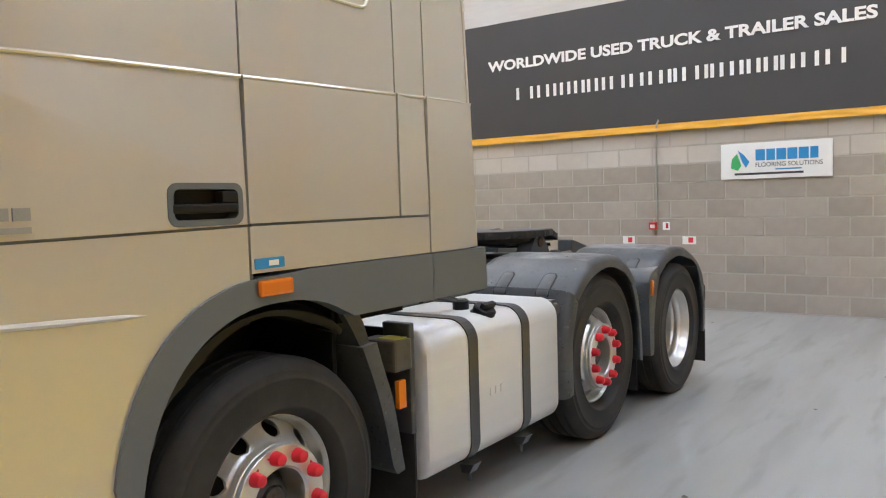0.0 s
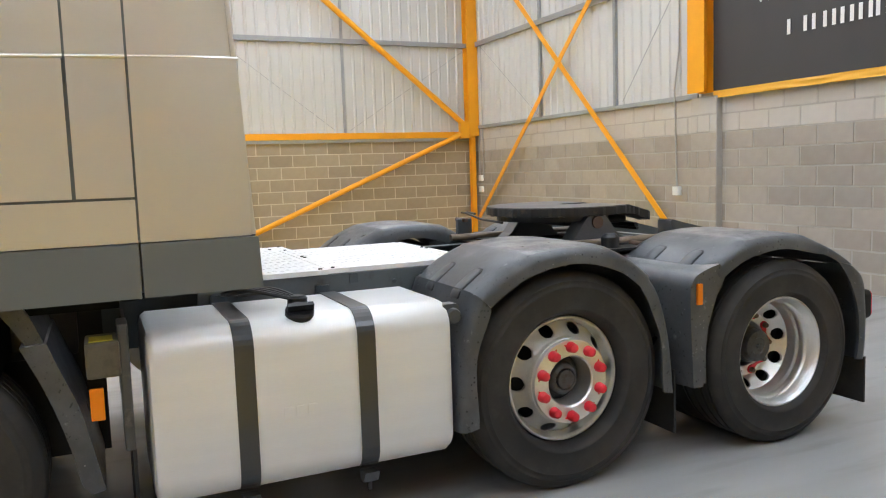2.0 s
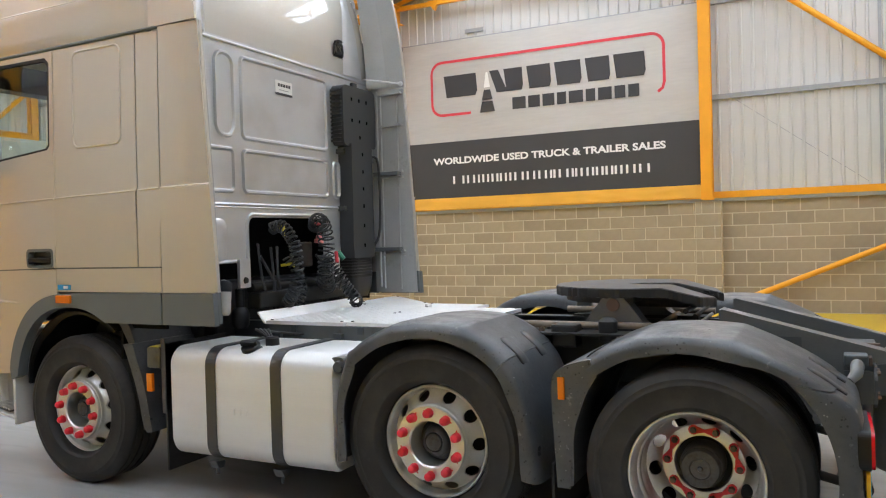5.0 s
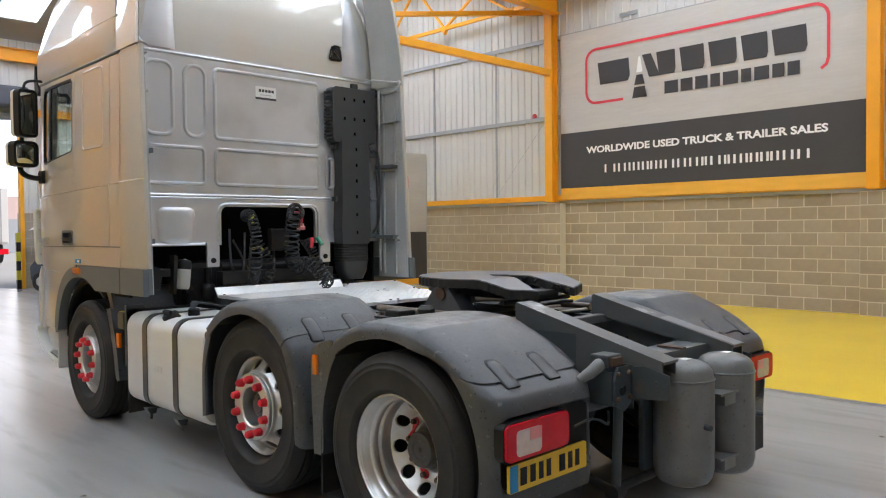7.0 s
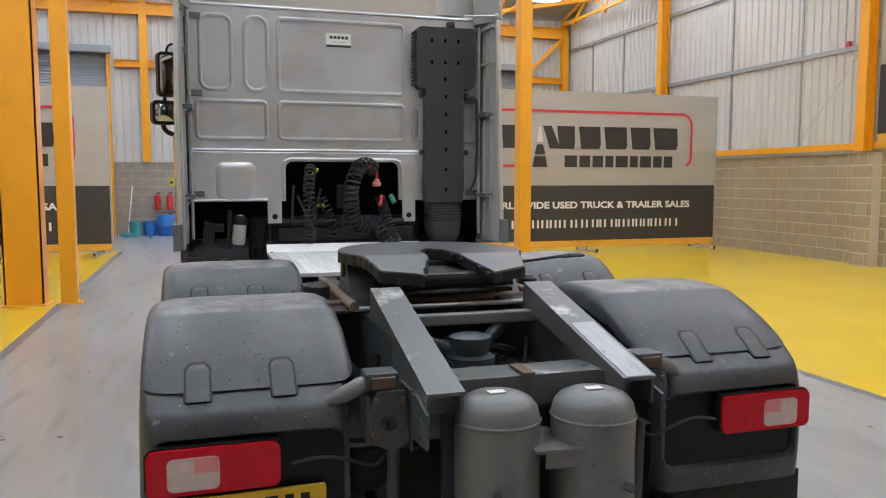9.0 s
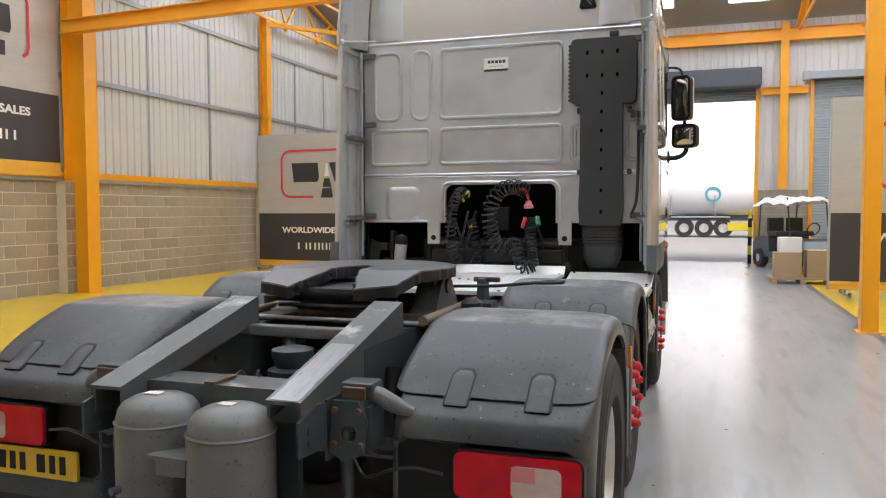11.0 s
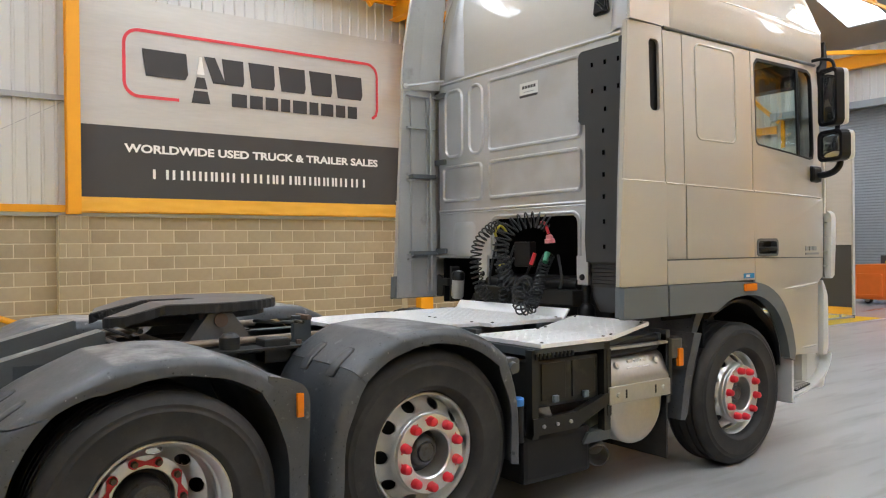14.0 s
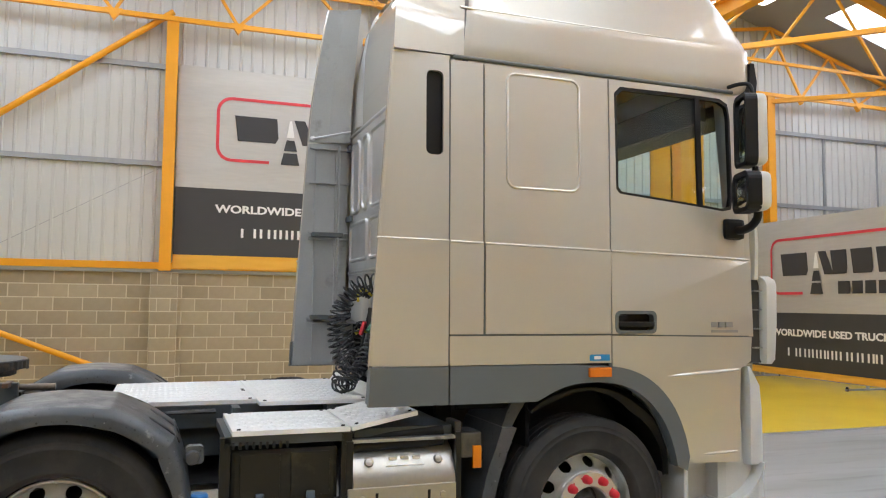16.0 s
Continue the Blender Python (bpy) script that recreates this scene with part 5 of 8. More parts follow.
for x in (-0.3, -0.24, 0.24, 0.3):
    part("bolt", lathe(bmesh.new(), [(0, 0.014), (0.014, 0.014), (0.014, 0)], (x, -0.69, 0.872), (0, 0, 1), 6), M_CHASSIS, TR)


def ramp():
    bm = bmesh.new()
    slab(bm, [[(-0.05, 1.09), (-0.88, 0.876), (-0.88, 0.79), (-0.72, 0.77), (-0.55, 0.74), (0.05, 0.74), (0.12, 0.97), (-0.05, 0.99)]], "x", 0.388, 0.399)
    slab(bm, [[(-0.05, 1.10), (-0.89, 0.885), (-0.89, 0.873), (-0.05, 1.088)]], "x", 0.276, 0.4005)
    slab(bm, [[(-0.05, 1.09), (-0.88, 0.876), (-0.88, 0.82), (-0.05, 0.99)]], "x", 0.277, 0.287)
    box(bm, 0.277, 0.399, -0.052, -0.04, 0.96, 1.095)
    return bm


both("ramp", ramp, M_RAMP, "worn grey loading ramp", False)
M_BARE = mat("bare_polished_steel", (0.27, 0.28, 0.29), 0.32, metal=0.5, vary=0.25, scale=9, fine=50, bump=0.05, stretch=(6, 1, 2), dirt=(7, (0.22, 0.21, 0.2), 0.55, 0.7))
wear = random.Random(13)
for x0, x1, ya, yb in ((0.288, 0.392, -0.886, -0.47),):
    left = [(x0 + wear.uniform(0, 0.006), ya + (yb - ya) * i / 14) for i in range(15)]
    right = [(x1 - wear.uniform(0, 0.006), ya + (yb - ya) * i / 14) for i in range(15)]
    bm = Slab([left + right[::-1]], "z", 0, 0.0022)
    for v in bm.verts:
        v.co.z += 1.1 + (v.co.y + 0.05) * 0.256
    part("worn_patch", bm, M_BARE, TR, "bright bare metal where the paint has worn off")
both("ramp_bracket", lambda: Slab([[(-0.64, 0.70), (-0.92, 0.72), (-0.92, 0.83), (-0.80, 0.86), (-0.64, 0.84)]], "x", 0.402, 0.412), M_CHASSIS, smooth=False)
for y, z in ((-0.86, 0.79), (-0.86, 0.75), (-0.7, 0.77)):
    both("bolt", lambda: lathe(bmesh.new(), [(0, 0.016), (0.013, 0.016), (0.013, 0)], (0.4, y, z), (1, 0, 0), 6), M_CHASSIS, smooth=False)
both("shackle_plate", lambda: Slab([[(0.415, 0.69), (0.47, 0.66), (0.535, 0.69), (0.55, 0.80), (0.52, 0.86), (0.43, 0.86)], [(0.485 + 0.028 * math.cos(q * 0.5236), 0.755 + 0.028 * math.sin(q * 0.5236)) for q in range(12)]], "y", -0.735, -0.722), M_CHASSIS, smooth=False)
both("shackle_side", lambda: Box(0.541, 0.553, -0.72, -0.6, 0.69, 0.84), M_CHASSIS, smooth=False)
both("shackle_side", lambda: Box(0.404, 0.414, -0.74, -0.6, 0.66, 0.86), M_CHASSIS, smooth=False)
for x, z in ((0.435, 0.72), (0.53, 0.72), (0.44, 0.83), (0.525, 0.83)):
    both("bolt", lambda: lathe(bmesh.new(), [(0, 0.014), (0.010, 0.014), (0.012, 0)], (x, -0.735, z), (0, -1, 0), 6), M_RUST, smooth=False)
both("clamp_block", lambda: Box(0.455, 0.535, -0.717, -0.702, 0.862, 0.902, 0.005), M_RUST, "rusty brown clamp block", False)
both("support_arm", lambda: tube(bmesh.new(), [(0.5, -0.65, 0.88), (0.56, -0.655, 0.865), (0.61, -0.65, 0.84), (0.66, -0.62, 0.81)], [0.024, 0.03, 0.028, 0.018], 12), M_AIRTANK, smooth=True)
both("arm_cap", lambda: Box(0.44, 0.55, -0.701, -0.6, 0.858, 0.912, 0.01), M_CHASSIS, smooth=False)
both("drop_link", lambda: tube(bmesh.new(), [(0.46, -0.70, 0.78), (0.46, -0.68, 0.3)], 0.022, 12), M_CHASSIS, "grey stabiliser drop link")
both("link_eye", lambda: lathe(bmesh.new(), [(0, -0.035), (0.035, -0.035), (0.035, 0.035), (0, 0.035)], (0.46, -0.7, 0.79), (1, 0, 0), 18), M_CHASSIS)
both("link_eye", lambda: lathe(bmesh.new(), [(0, -0.035), (0.035, -0.035), (0.035, 0.035), (0, 0.035)], (0.46, -0.68, 0.28), (1, 0, 0), 18), M_GREASE)
part("stabiliser_bar", Tube([(-0.62, 0.0, 0.4), (-0.46, -0.3, 0.36), (-0.46, -0.66, 0.28), (0.46, -0.66, 0.28), (0.46, -0.3, 0.36), (0.62, 0.0, 0.4)], 0.024, 10), M_GREASE, TR, smooth=True)

# air tanks at the tail
for x, ty in ((-0.155, -0.85), (0.16, -0.9)):
    h = [(0, 0), (0.05, 0.003), (0.085, 0.010), (0.112, 0.024), (0.129, 0.046), (0.138, 0.085), (0.138, 0.5), (0.129, 0.541), (0.112, 0.563), (0.085, 0.577), (0.05, 0.585), (0, 0.588)]
    tank = part("air_tank", lathe(bmesh.new(), h, (x, ty, 0.28), (0, 0, 1), 40), M_AIRTANK, TR, "grey cylindrical air tank", True)
    part("tank_sticker", Box(x - 0.035, x + 0.02, ty - 0.03, ty + 0.005, 0.8675, 0.8705), M_WHITE, tank, "torn white sticker")
    part("tank_band", lathe(bmesh.new(), [(0.139, 0), (0.143, 0.006), (0.139, 0.012)], (x, ty, 0.775), (0, 0, 1), 40), M_AIRTANK, tank, smooth=True)
    part("drain_plug", lathe(bmesh.new(), [(0, 0.03), (0.014, 0.03), (0.014, 0)], (x + (0.05 if x > 0 else -0.05), ty - 0.135, 0.58), (0.3 if x > 0 else -0.3, -1, 0), 8), M_CHASSIS, tank)
for z in (0.40, 0.70):
    tb = part("tank_bracket", Slab([[(-0.085, -1.0), (0.085, -1.01), (0.05, -0.78), (-0.05, -0.78)]], "z", z, z + 0.01), M_AIRTANK, TR)
    part("bracket_web", Box(-0.006, 0.006, -0.985, -0.8, z - 0.06, z), M_AIRTANK, tb)
    part("bracket_tab", Box(-0.05, 0.06, -1.0, -0.992, z - 0.05, z), M_AIRTANK, tb)
part("tank_carrier", Box(-0.30, 0.30, -0.73, -0.70, 0.35, 0.80), M_CHASSIS, TR)

both("lamp_cable", lambda: tube(bmesh.new(), smoothed([(0.79, -0.69, 0.64), (0.70, -0.70, 0.655), (0.62, -0.70, 0.64), (0.52, -0.68, 0.60), (0.46, -0.64, 0.64)], 4), 0.006, 6), M_CABLE)

# axles, differential, bellows and springs under the frame
for y, r in ((AX[0], 0.075), (AX[1], 0.055), (AX[2], 0.055)):
    part("axle", Tube([(-0.85, y, WZ), (0.85, y, WZ)], r, 16), M_GREASE, TR, "dark axle beam", True)
part("differential", lathe(bmesh.new(), [(0, -0.16), (0.12, -0.15), (0.2, -0.08), (0.22, 0.0), (0.2, 0.08), (0.12, 0.15), (0, 0.16)], (0.02, -0.02, 0.52), (0, 1, 0), 28), M_GREASE, TR, smooth=True)
part("prop_shaft", Tube([(0.02, 0.1, 0.56), (0.0, 2.4, 0.72)], 0.055, 14), M_GREASE, TR, smooth=True)
for y in (-0.36, 0.38, 1.5, 0.95):
    both("air_bellows", lambda: lathe(bmesh.new(), [(0, 0), (0.09, 0), (0.115, 0.05), (0.1, 0.1), (0.118, 0.16), (0.1, 0.2), (0, 0.2)], (0.5, y, 0.42), (0, 0, 1), 20), M_RUBBER)
both("shock_absorber", lambda: tube(bmesh.new(), [(0.42, -0.2, 0.86), (0.46, -0.33, 0.45)], 0.035, 12), M_GREASE)
part("mast_damper", lathe(bmesh.new(), [(0, 0), (0.1, 0), (0.1, 0.05), (0.07, 0.06), (0.085, 0.1), (0.085, 0.13), (0.05, 0.14), (0, 0.14)], (-0.02, -0.2, 0.78), (0, 0, 1), 24), M_CHASSIS, TR, smooth=True)
part("v_stay", Tube([(-0.33, 0.3, 0.86), (-0.02, -0.2, 0.83), (0.33, 0.3, 0.86)], 0.035, 12), M_CHASSIS, TR, smooth=True)
part("rag", Slab([[(0.11, -0.34), (0.26, -0.36), (0.28, -0.22), (0.2, -0.18), (0.12, -0.2)]], "z", 0.74, 0.752), M_WHITE, TR, "crumpled white cloth")
# Dark sheet added under the frame; hides the floor, keeps gaps black.
part("under_tray", Box(-0.64, 0.64, -0.5, 2.6, 0.60, 0.605), M_GREASE, TR)
hose = random.Random(7)
for i in range(16):
    x0, y0 = hose.uniform(-0.34, 0.34), hose.uniform(-0.5, 0.3)
    pts = [(x0, y0, 0.7)]
    for k in range(6):
        pts.append((max(-0.36, min(0.36, pts[-1][0] + hose.uniform(-0.12, 0.12))), max(-0.55, min(0.6, pts[-1][1] + hose.uniform(-0.1, 0.14))), 0.70 + hose.uniform(0, 0.14)))
    part("air_line", Tube(smoothed(pts, 4), hose.choice((0.007, 0.009, 0.012)), 6), M_CABLE, TR, smooth=True)
for i in range(5):
    s = -1 if i % 2 else 1
    x = s * (0.42 + 0.02 * i)
    part("air_line", Tube(smoothed([(x, 0.2, 0.93), (x + s * 0.05, 0.6, 0.96), (x - s * 0.02, 1.1, 0.94), (x + s * 0.02, 1.9, 0.95)], 4), 0.01, 6), M_CABLE, TR, smooth=True)

# ---- fifth wheel coupling ----
def fifth(z0, z1, rag, grow):
    """The horseshoe plate between two heights, its outline uneven by rag and larger by grow; the tail slopes down."""
    out = []
    n = 40
    for k in range(n + 1):
        a = radians(-32 + 244 * k / n)
        out.append((0.44 * math.cos(a), 0.47 + 0.46 * math.sin(a) * (1.0 if math.sin(a) > 0 else 0.95)))
    out += [(-0.33, 0.06), (-0.16, 0.0), (-0.075, 0.22), (-0.06, 0.42), (0.0, 0.50), (0.06, 0.42), (0.075, 0.22), (0.16, 0.0), (0.33, 0.06)]
    dense = []
    for p, q in zip(out, out[1:] + out[:1]):
        k = max(1, int(math.dist(p, q) / 0.022))
        dense += [(p[0] + (q[0] - p[0]) * i / k, p[1] + (q[1] - p[1]) * i / k) for i in range(k)]
    worn = random.Random(5)
    m = len(dense)
    edge = []
    for i in range(m):
        u, v = dense[i - 1], dense[(i + 1) % m]
        d = Vector((v[0] - u[0], v[1] - u[1])).normalized()
        g = grow + worn.uniform(-rag, rag)
        edge.append((dense[i][0] + d.y * g, dense[i][1] - d.x * g))
    bm = slab(bmesh.new(), [edge], "z", z0, z1)
    for v in bm.verts:
        if v.co.z < z0 + 0.001:
            v.co.z += worn.uniform(-rag, rag)
        v.co.z -= max(0.0, 0.25 - v.co.y) * 0.26
    return bm


fw = part("fifth_wheel", fifth(1.155, 1.2, 0.0045, 0.0), M_GREASE, TR, "worn greasy black coupling plate")
part("wear_plate", fifth(1.19, 1.205, 0.003, -0.006), M_FIFTH, fw, "polished worn coupling surface")
grease = random.Random(21)
for k in range(26):
    side = grease.choice((-1, 1))
    f = grease.uniform(0, 1)
    gx, gy = side * (0.07 + 0.09 * f), 0.30 - 0.30 * f
    r = grease.uniform(0.006, 0.017)
    lump = bmesh.new()
    bmesh.ops.create_icosphere(lump, subdivisions=1, radius=r)
    for v in lump.verts:
        v.co = Vector((gx, gy, 1.188 - max(0, 0.25 - gy) * 0.26 + grease.uniform(-0.02, 0.01))) + Vector((v.co.x * 1.5, v.co.y * 1.3, v.co.z * 0.8)) * grease.uniform(0.7, 1.3)
    part("grease_lump", lump, M_GREASE, fw, smooth=True)
part("skirt_ring", Slab([[(0.385 * math.cos(radians(-10 + 200 * k / 30)), 0.47 + 0.4 * math.sin(radians(-10 + 200 * k / 30))) for k in range(31)]], "z", 1.12, 1.15), M_GREASE, fw)
for s in (-1, 1):
    part("pedestal", Slab([[(0.26, 0.965), (0.74, 0.965), (0.66, 1.02), (0.6, 1.10), (0.56, 1.15), (0.44, 1.15), (0.4, 1.10), (0.34, 1.02)]], "x", *sorted((s * 0.29, s * 0.41))), M_FIFTH, fw, "cast iron pedestal")
    part("pivot", lathe(bmesh.new(), [(0, 0.0), (0.035, 0), (0.035, 0.012), (0, 0.012)], (s * 0.41, 0.5, 1.115), (s, 0, 0), 16), M_RUST, fw)
    part("foot_plate", Box(*sorted((s * 0.27, s * 0.46)), 0.16, 0.86, 0.972, 0.992), M_GREASE, fw)
part("jaw", Box(-0.16, 0.16, 0.1, 0.55, 1.08, 1.13, 0.02), M_GREASE, fw)
part("spring_rod", Tube([(-0.3, 0.14, 1.075), (0.3, 0.14, 1.075)], 0.014, 8), M_GREASE, fw)
part("spring_rod", Tube([(-0.26, 0.1, 1.05), (0.28, 0.1, 1.05)], 0.01, 8), M_GREASE, fw)
lever = part("release_lever", Tube([(0.3, 0.72, 1.09), (0.6, 0.72, 1.1), (0.86, 0.70, 1.13), (0.93, 0.70, 1.13), (0.93, 0.66, 1.13), (0.8, 0.66, 1.125)], 0.008, 8), M_GREASE, fw, smooth=True)
part("lever_bracket", Box(0.45, 0.49, 0.86, 0.96, 0.98, 1.12, 0.006), M_CHASSIS, fw)
part("lever_bracket", Box(0.42, 0.56, 0.9, 0.93, 1.1, 1.125, 0.006), M_RUST, fw)
both("frame_plate", lambda: Box(0.33, 0.62, 0.12, 0.95, 0.971, 0.982), M_GREASE, smooth=False)
both("frame_angle", lambda: Tube([(0.44, 0.08, 1.005), (0.44, 1.02, 1.005)], 0.021, 10), mat("tan_rusty_tube", (0.21, 0.165, 0.12), 0.5, metal=0.2, vary=0.25, scale=9, dirt=(7, (0.1, 0.07, 0.05), 0.5, 0.7)), "tan rusty tube along the frame")
for y in (0.18, 0.3, 0.72, 0.86):
    both("bolt", lambda: lathe(bmesh.new(), [(0, 0.02), (0.015, 0.02), (0.017, 0)], (0.55, y, 0.982), (0, 0, 1), 6), M_RUST, smooth=False)
both("valve", lambda: Box(0.46, 0.58, 0.66, 0.8, 0.9, 1.02, 0.012), M_GREASE, smooth=False)
both("valve", lambda: lathe(bmesh.new(), [(0, 0), (0.05, 0), (0.05, 0.1), (0.03, 0.12), (0, 0.12)], (0.53, 0.5, 0.94), (0, 0, 1), 16), M_GREASE)


# ---- deck plates behind the cab ----
def chequer(x0, x1, y0, y1, z, name="deck_plate", pitch=0.062, along=False):
    bm = Box(x0, x1, y0, y1, z - 0.022, z)
    r = 0.011
    i = 0
    y = y0 + 0.04
    while y < y1 - 0.03:
        x = x0 + 0.04 + (pitch / 2 if i % 2 else 0)
        j = 0
        while x < x1 - 0.03:
            d = 1 if (i + j) % 2 else -1
            u, v = 0.016, 0.005
            c, s = math.cos(d * 0.785), math.sin(d * 0.785)
            q = [bm.verts.new((x + c * a - s * b, y + s * a + c * b, z)) for a, b in ((-u, 0), (0, -v), (u, 0), (0, v))]
            t = bm.verts.new((x, y, z + 0.004))
            for k in range(4):
                bm.faces.new((q[k], q[(k + 1) % 4], t))
            x += pitch
            j += 1
        y += pitch / 2
        i += 1
    ob = part(name, bm, M_ALU, TR, "ribbed aluminium deck plate")
    for px in (x0 + 0.03, x1 - 0.03):
        for py in (y0 + 0.03, y1 - 0.03):
            part("screw", lathe(bmesh.new(), [(0, 0.006), (0.009, 0.005), (0.01, 0)], (px, py, z + 0.001), (0, 0, 1), 8), M_BLACK, ob)
    return ob


chequer(-0.60, 0.58, 2.12, 2.72, 1.0)
chequer(-0.58, 0.0, 1.36, 2.115, 1.0)
chequer(0.005, 0.46, 1.36, 2.115, 1.0)
part("deck_upstand", Slab([[(2.72, 0.98), (2.735, 0.98), (2.79, 1.05), (2.78, 1.055)]], "x", -0.6, 0.58), M_ALU, TR)
chequer(0.62, 1.22, 1.93, 2.466, 0.952)
raised = chequer(0.62, 1.22, 2.472, 2.80, 0.952)
raised.matrix_local = Matrix.Translation((0, 2.472, 0.952)) @ Matrix.Rotation(radians(11), 4, "X") @ Matrix.Translation((0, -2.472, -0.952))
for y in (1.5, 2.0, 2.5):
    both("deck_bearer", lambda: Box(0.4, 0.6, y - 0.02, y + 0.02, 0.93, 0.975), M_CHASSIS, smooth=False)
part("side_channel", Box(0.45, 0.47, 1.36, 2.9, 0.86, 0.975), M_CHASSIS, TR)
M_FRAMEG = mat("grey_green_frame_paint", (0.075, 0.087, 0.09), 0.42, vary=0.15, scale=6, dirt=(8, (0.05, 0.045, 0.04), 0.58, 0.75))
part("side_channel", Box(-0.592, -0.572, 1.36, 2.70, 0.872, 0.976, 0.004), M_FRAMEG, TR, "grey painted channel under the deck plates")
part("lower_channel", Box(-0.60, -0.575, 1.30, 2.9, 0.80, 0.866, 0.004), M_FRAMEG, TR)
part("angle_bracket", Slab([[(1.60, 0.955), (1.67, 0.955), (1.67, 0.81), (1.64, 0.81), (1.64, 0.925), (1.60, 0.925)]], "x", -0.612, -0.601), M_FRAMEG, TR)
for y in (1.45, 1.8, 2.15, 2.5):
    part("bolt", lathe(bmesh.new(), [(0, 0.01), (0.01, 0.01), (0.011, 0)], (-0.592, y, 0.92), (-1, 0, 0), 6), M_CHASSIS, TR)

# ---- fuel tank on the near side ----
def fuel_tank():
    bm = bmesh.new()
    loop = [(-p, q) for p, q in rr(0.60, 1.215, 0.285, 0.925, 0.1, 6)]
    n = len(loop)
    secs = [(1.785, 0.035), (1.793, 0.012), (1.815, 0.0), (2.92, 0.0), (2.94, 0.012), (2.948, 0.035)]
    rings = []
    for y, ins in secs:
        rings.append([bm.verts.new((-0.9075 + (p + 0.9075) * (1 - ins / 0.31), y, 0.605 + (q - 0.605) * (1 - ins / 0.31))) for p, q in loop])
    for u, v in zip(rings, rings[1:]):
        for k in range(n):
            bm.faces.new((u[k], u[(k + 1) % n], v[(k + 1) % n], v[k]))
    bm.faces.new(rings[0])
    bm.faces.new(rings[-1][::-1])
    return bm


ft = part("fuel_tank", fuel_tank(), M_TANKM, TR, "brushed aluminium fuel tank", True)
for y in (2.62, 2.155):
    bm = bmesh.new()
    o = [(-p, q) for p, q in rr(0.594, 1.221, 0.279, 0.931, 0.104, 8)]
    i_ = [(-p, q) for p, q in rr(0.599, 1.2165, 0.284, 0.9265, 0.101, 8)]
    slab(bm, [o, i_], "y", y - 0.036, y + 0.036)
    st = part("tank_strap", bm, M_STRAP, ft, "black tank strap")
    part("strap_bolt", Slab([[(-1.225, 0.285), (-1.15, 0.275), (-1.16, 0.24), (-1.2, 0.24)]], "y", y - 0.03, y + 0.03), M_STRAP, ft)
    part("strap_bolt", Tube([(-1.18, y, 0.25), (-1.18, y, 0.2)], 0.009, 8), M_STRAP, ft)
    part("tank_hanger", Box(-0.62, -0.40, y - 0.03, y + 0.03, 0.70, 0.95), M_CHASSIS, ft)
cap = part("fuel_cap", lathe(bmesh.new(), [(0.06, 0), (0.062, 0.01), (0.055, 0.018), (0.055, 0.045), (0.048, 0.052), (0, 0.052)], (-1.12, 2.39, 0.90), (-0.45, 0, 1), 24), M_BLACK, ft, "black fuel cap", True)
part("cap_grip", bar(bmesh.new(), (-1.155, 2.34, 0.957), (-1.155, 2.44, 0.957), 0.022, 0.025, (-0.45, 0, 1)), M_BLACK, ft)
part("cap_ring", lathe(bmesh.new(), [(0.075, -0.008), (0.075, 0.002), (0.06, 0.004)], (-1.12, 2.39, 0.90), (-0.45, 0, 1), 24), M_TANKM, ft, smooth=True)
part("sender", lathe(bmesh.new(), [(0, 0), (0.04, 0), (0.04, 0.04), (0.03, 0.05), (0, 0.05)], (-0.98, 2.36, 0.925), (0, 0, 1), 18), M_BLACK, ft, smooth=True)
for k in range(4):
    part("tank_pipe", Tube(smoothed([(-0.98, 2.36 + 0.01 * k, 0.965), (-0.9, 2.45 + 0.03 * k, 1.0), (-0.75, 2.56 + 0.02 * k, 0.97), (-0.55, 2.5 - 0.04 * k, 0.93)], 4), 0.008, 6), M_CABLE, ft, smooth=True)
for i in range(3):
    part("tank_mark", Slab([rr(2.36 + i * 0.045, 2.395 + i * 0.045, 0.555, 0.595, 0.006, 2)], "x", -1.2185, -1.2155), M_TANKM, ft, "embossed mark")

ft.location.z = -0.018

M_BROWNBOX = mat("olive_brown_plastic", (0.085, 0.077, 0.058), 0.45, vary=0.2, dirt=(14, (0.05, 0.045, 0.035), 0.5, 0.7))
# bracket box, marker and rear half of the front wheel arch
for s in (-1, 1):
    bx = part("junction_box", Box(*sorted((s * 1.02, s * 1.2)), 3.03, 3.14, 0.77, 0.895, 0.012), M_BROWNBOX, TR, "brown plastic bracket box")
    part("yellow_top", Box(*sorted((s * 1.10, s * 1.19)), 3.05, 3.125, 0.897, 0.9), M_YELCABLE if s < 0 else M_CLIP, bx)
    part("box_bracket", Box(*sorted((s * 1.05, s * 1.19)), 3.0, 3.035, 0.5, 0.95, 0.008), M_CLIP, bx)
    part("side_marker", Box(*sorted((s * 1.19, s * 1.212)), 3.09, 3.135, *((0.72, 0.83) if s > 0 else (0.63, 0.74)), 0.004), M_AMBER, TR, "amber side marker lamp")
BAND_BACK = [(3.25, 0.912), (3.215, 0.81), (3.17, 0.69), (3.14, 0.56), (3.115, 0.43), (3.105, 0.385)]
BAND_FRONT = [(3.15, 0.378), (3.178, 0.42), (3.205, 0.55), (3.243, 0.685), (3.285, 0.80), (3.33, 0.905)]
both("front_guard", lambda: Slab([smoothed(BAND_BACK) + smoothed(BAND_FRONT)], "x", 0.68, 1.206), M_GUARD, "dark grey rear half of the front mudguard", False)
both("guard_top", lambda: Slab([[(3.33, 1.06), (3.29, 0.99), (3.255, 0.90), (3.31, 0.90), (3.35, 0.97), (3.41, 1.06)]], "x", 0.68, 1.178), M_GUARD, smooth=False)
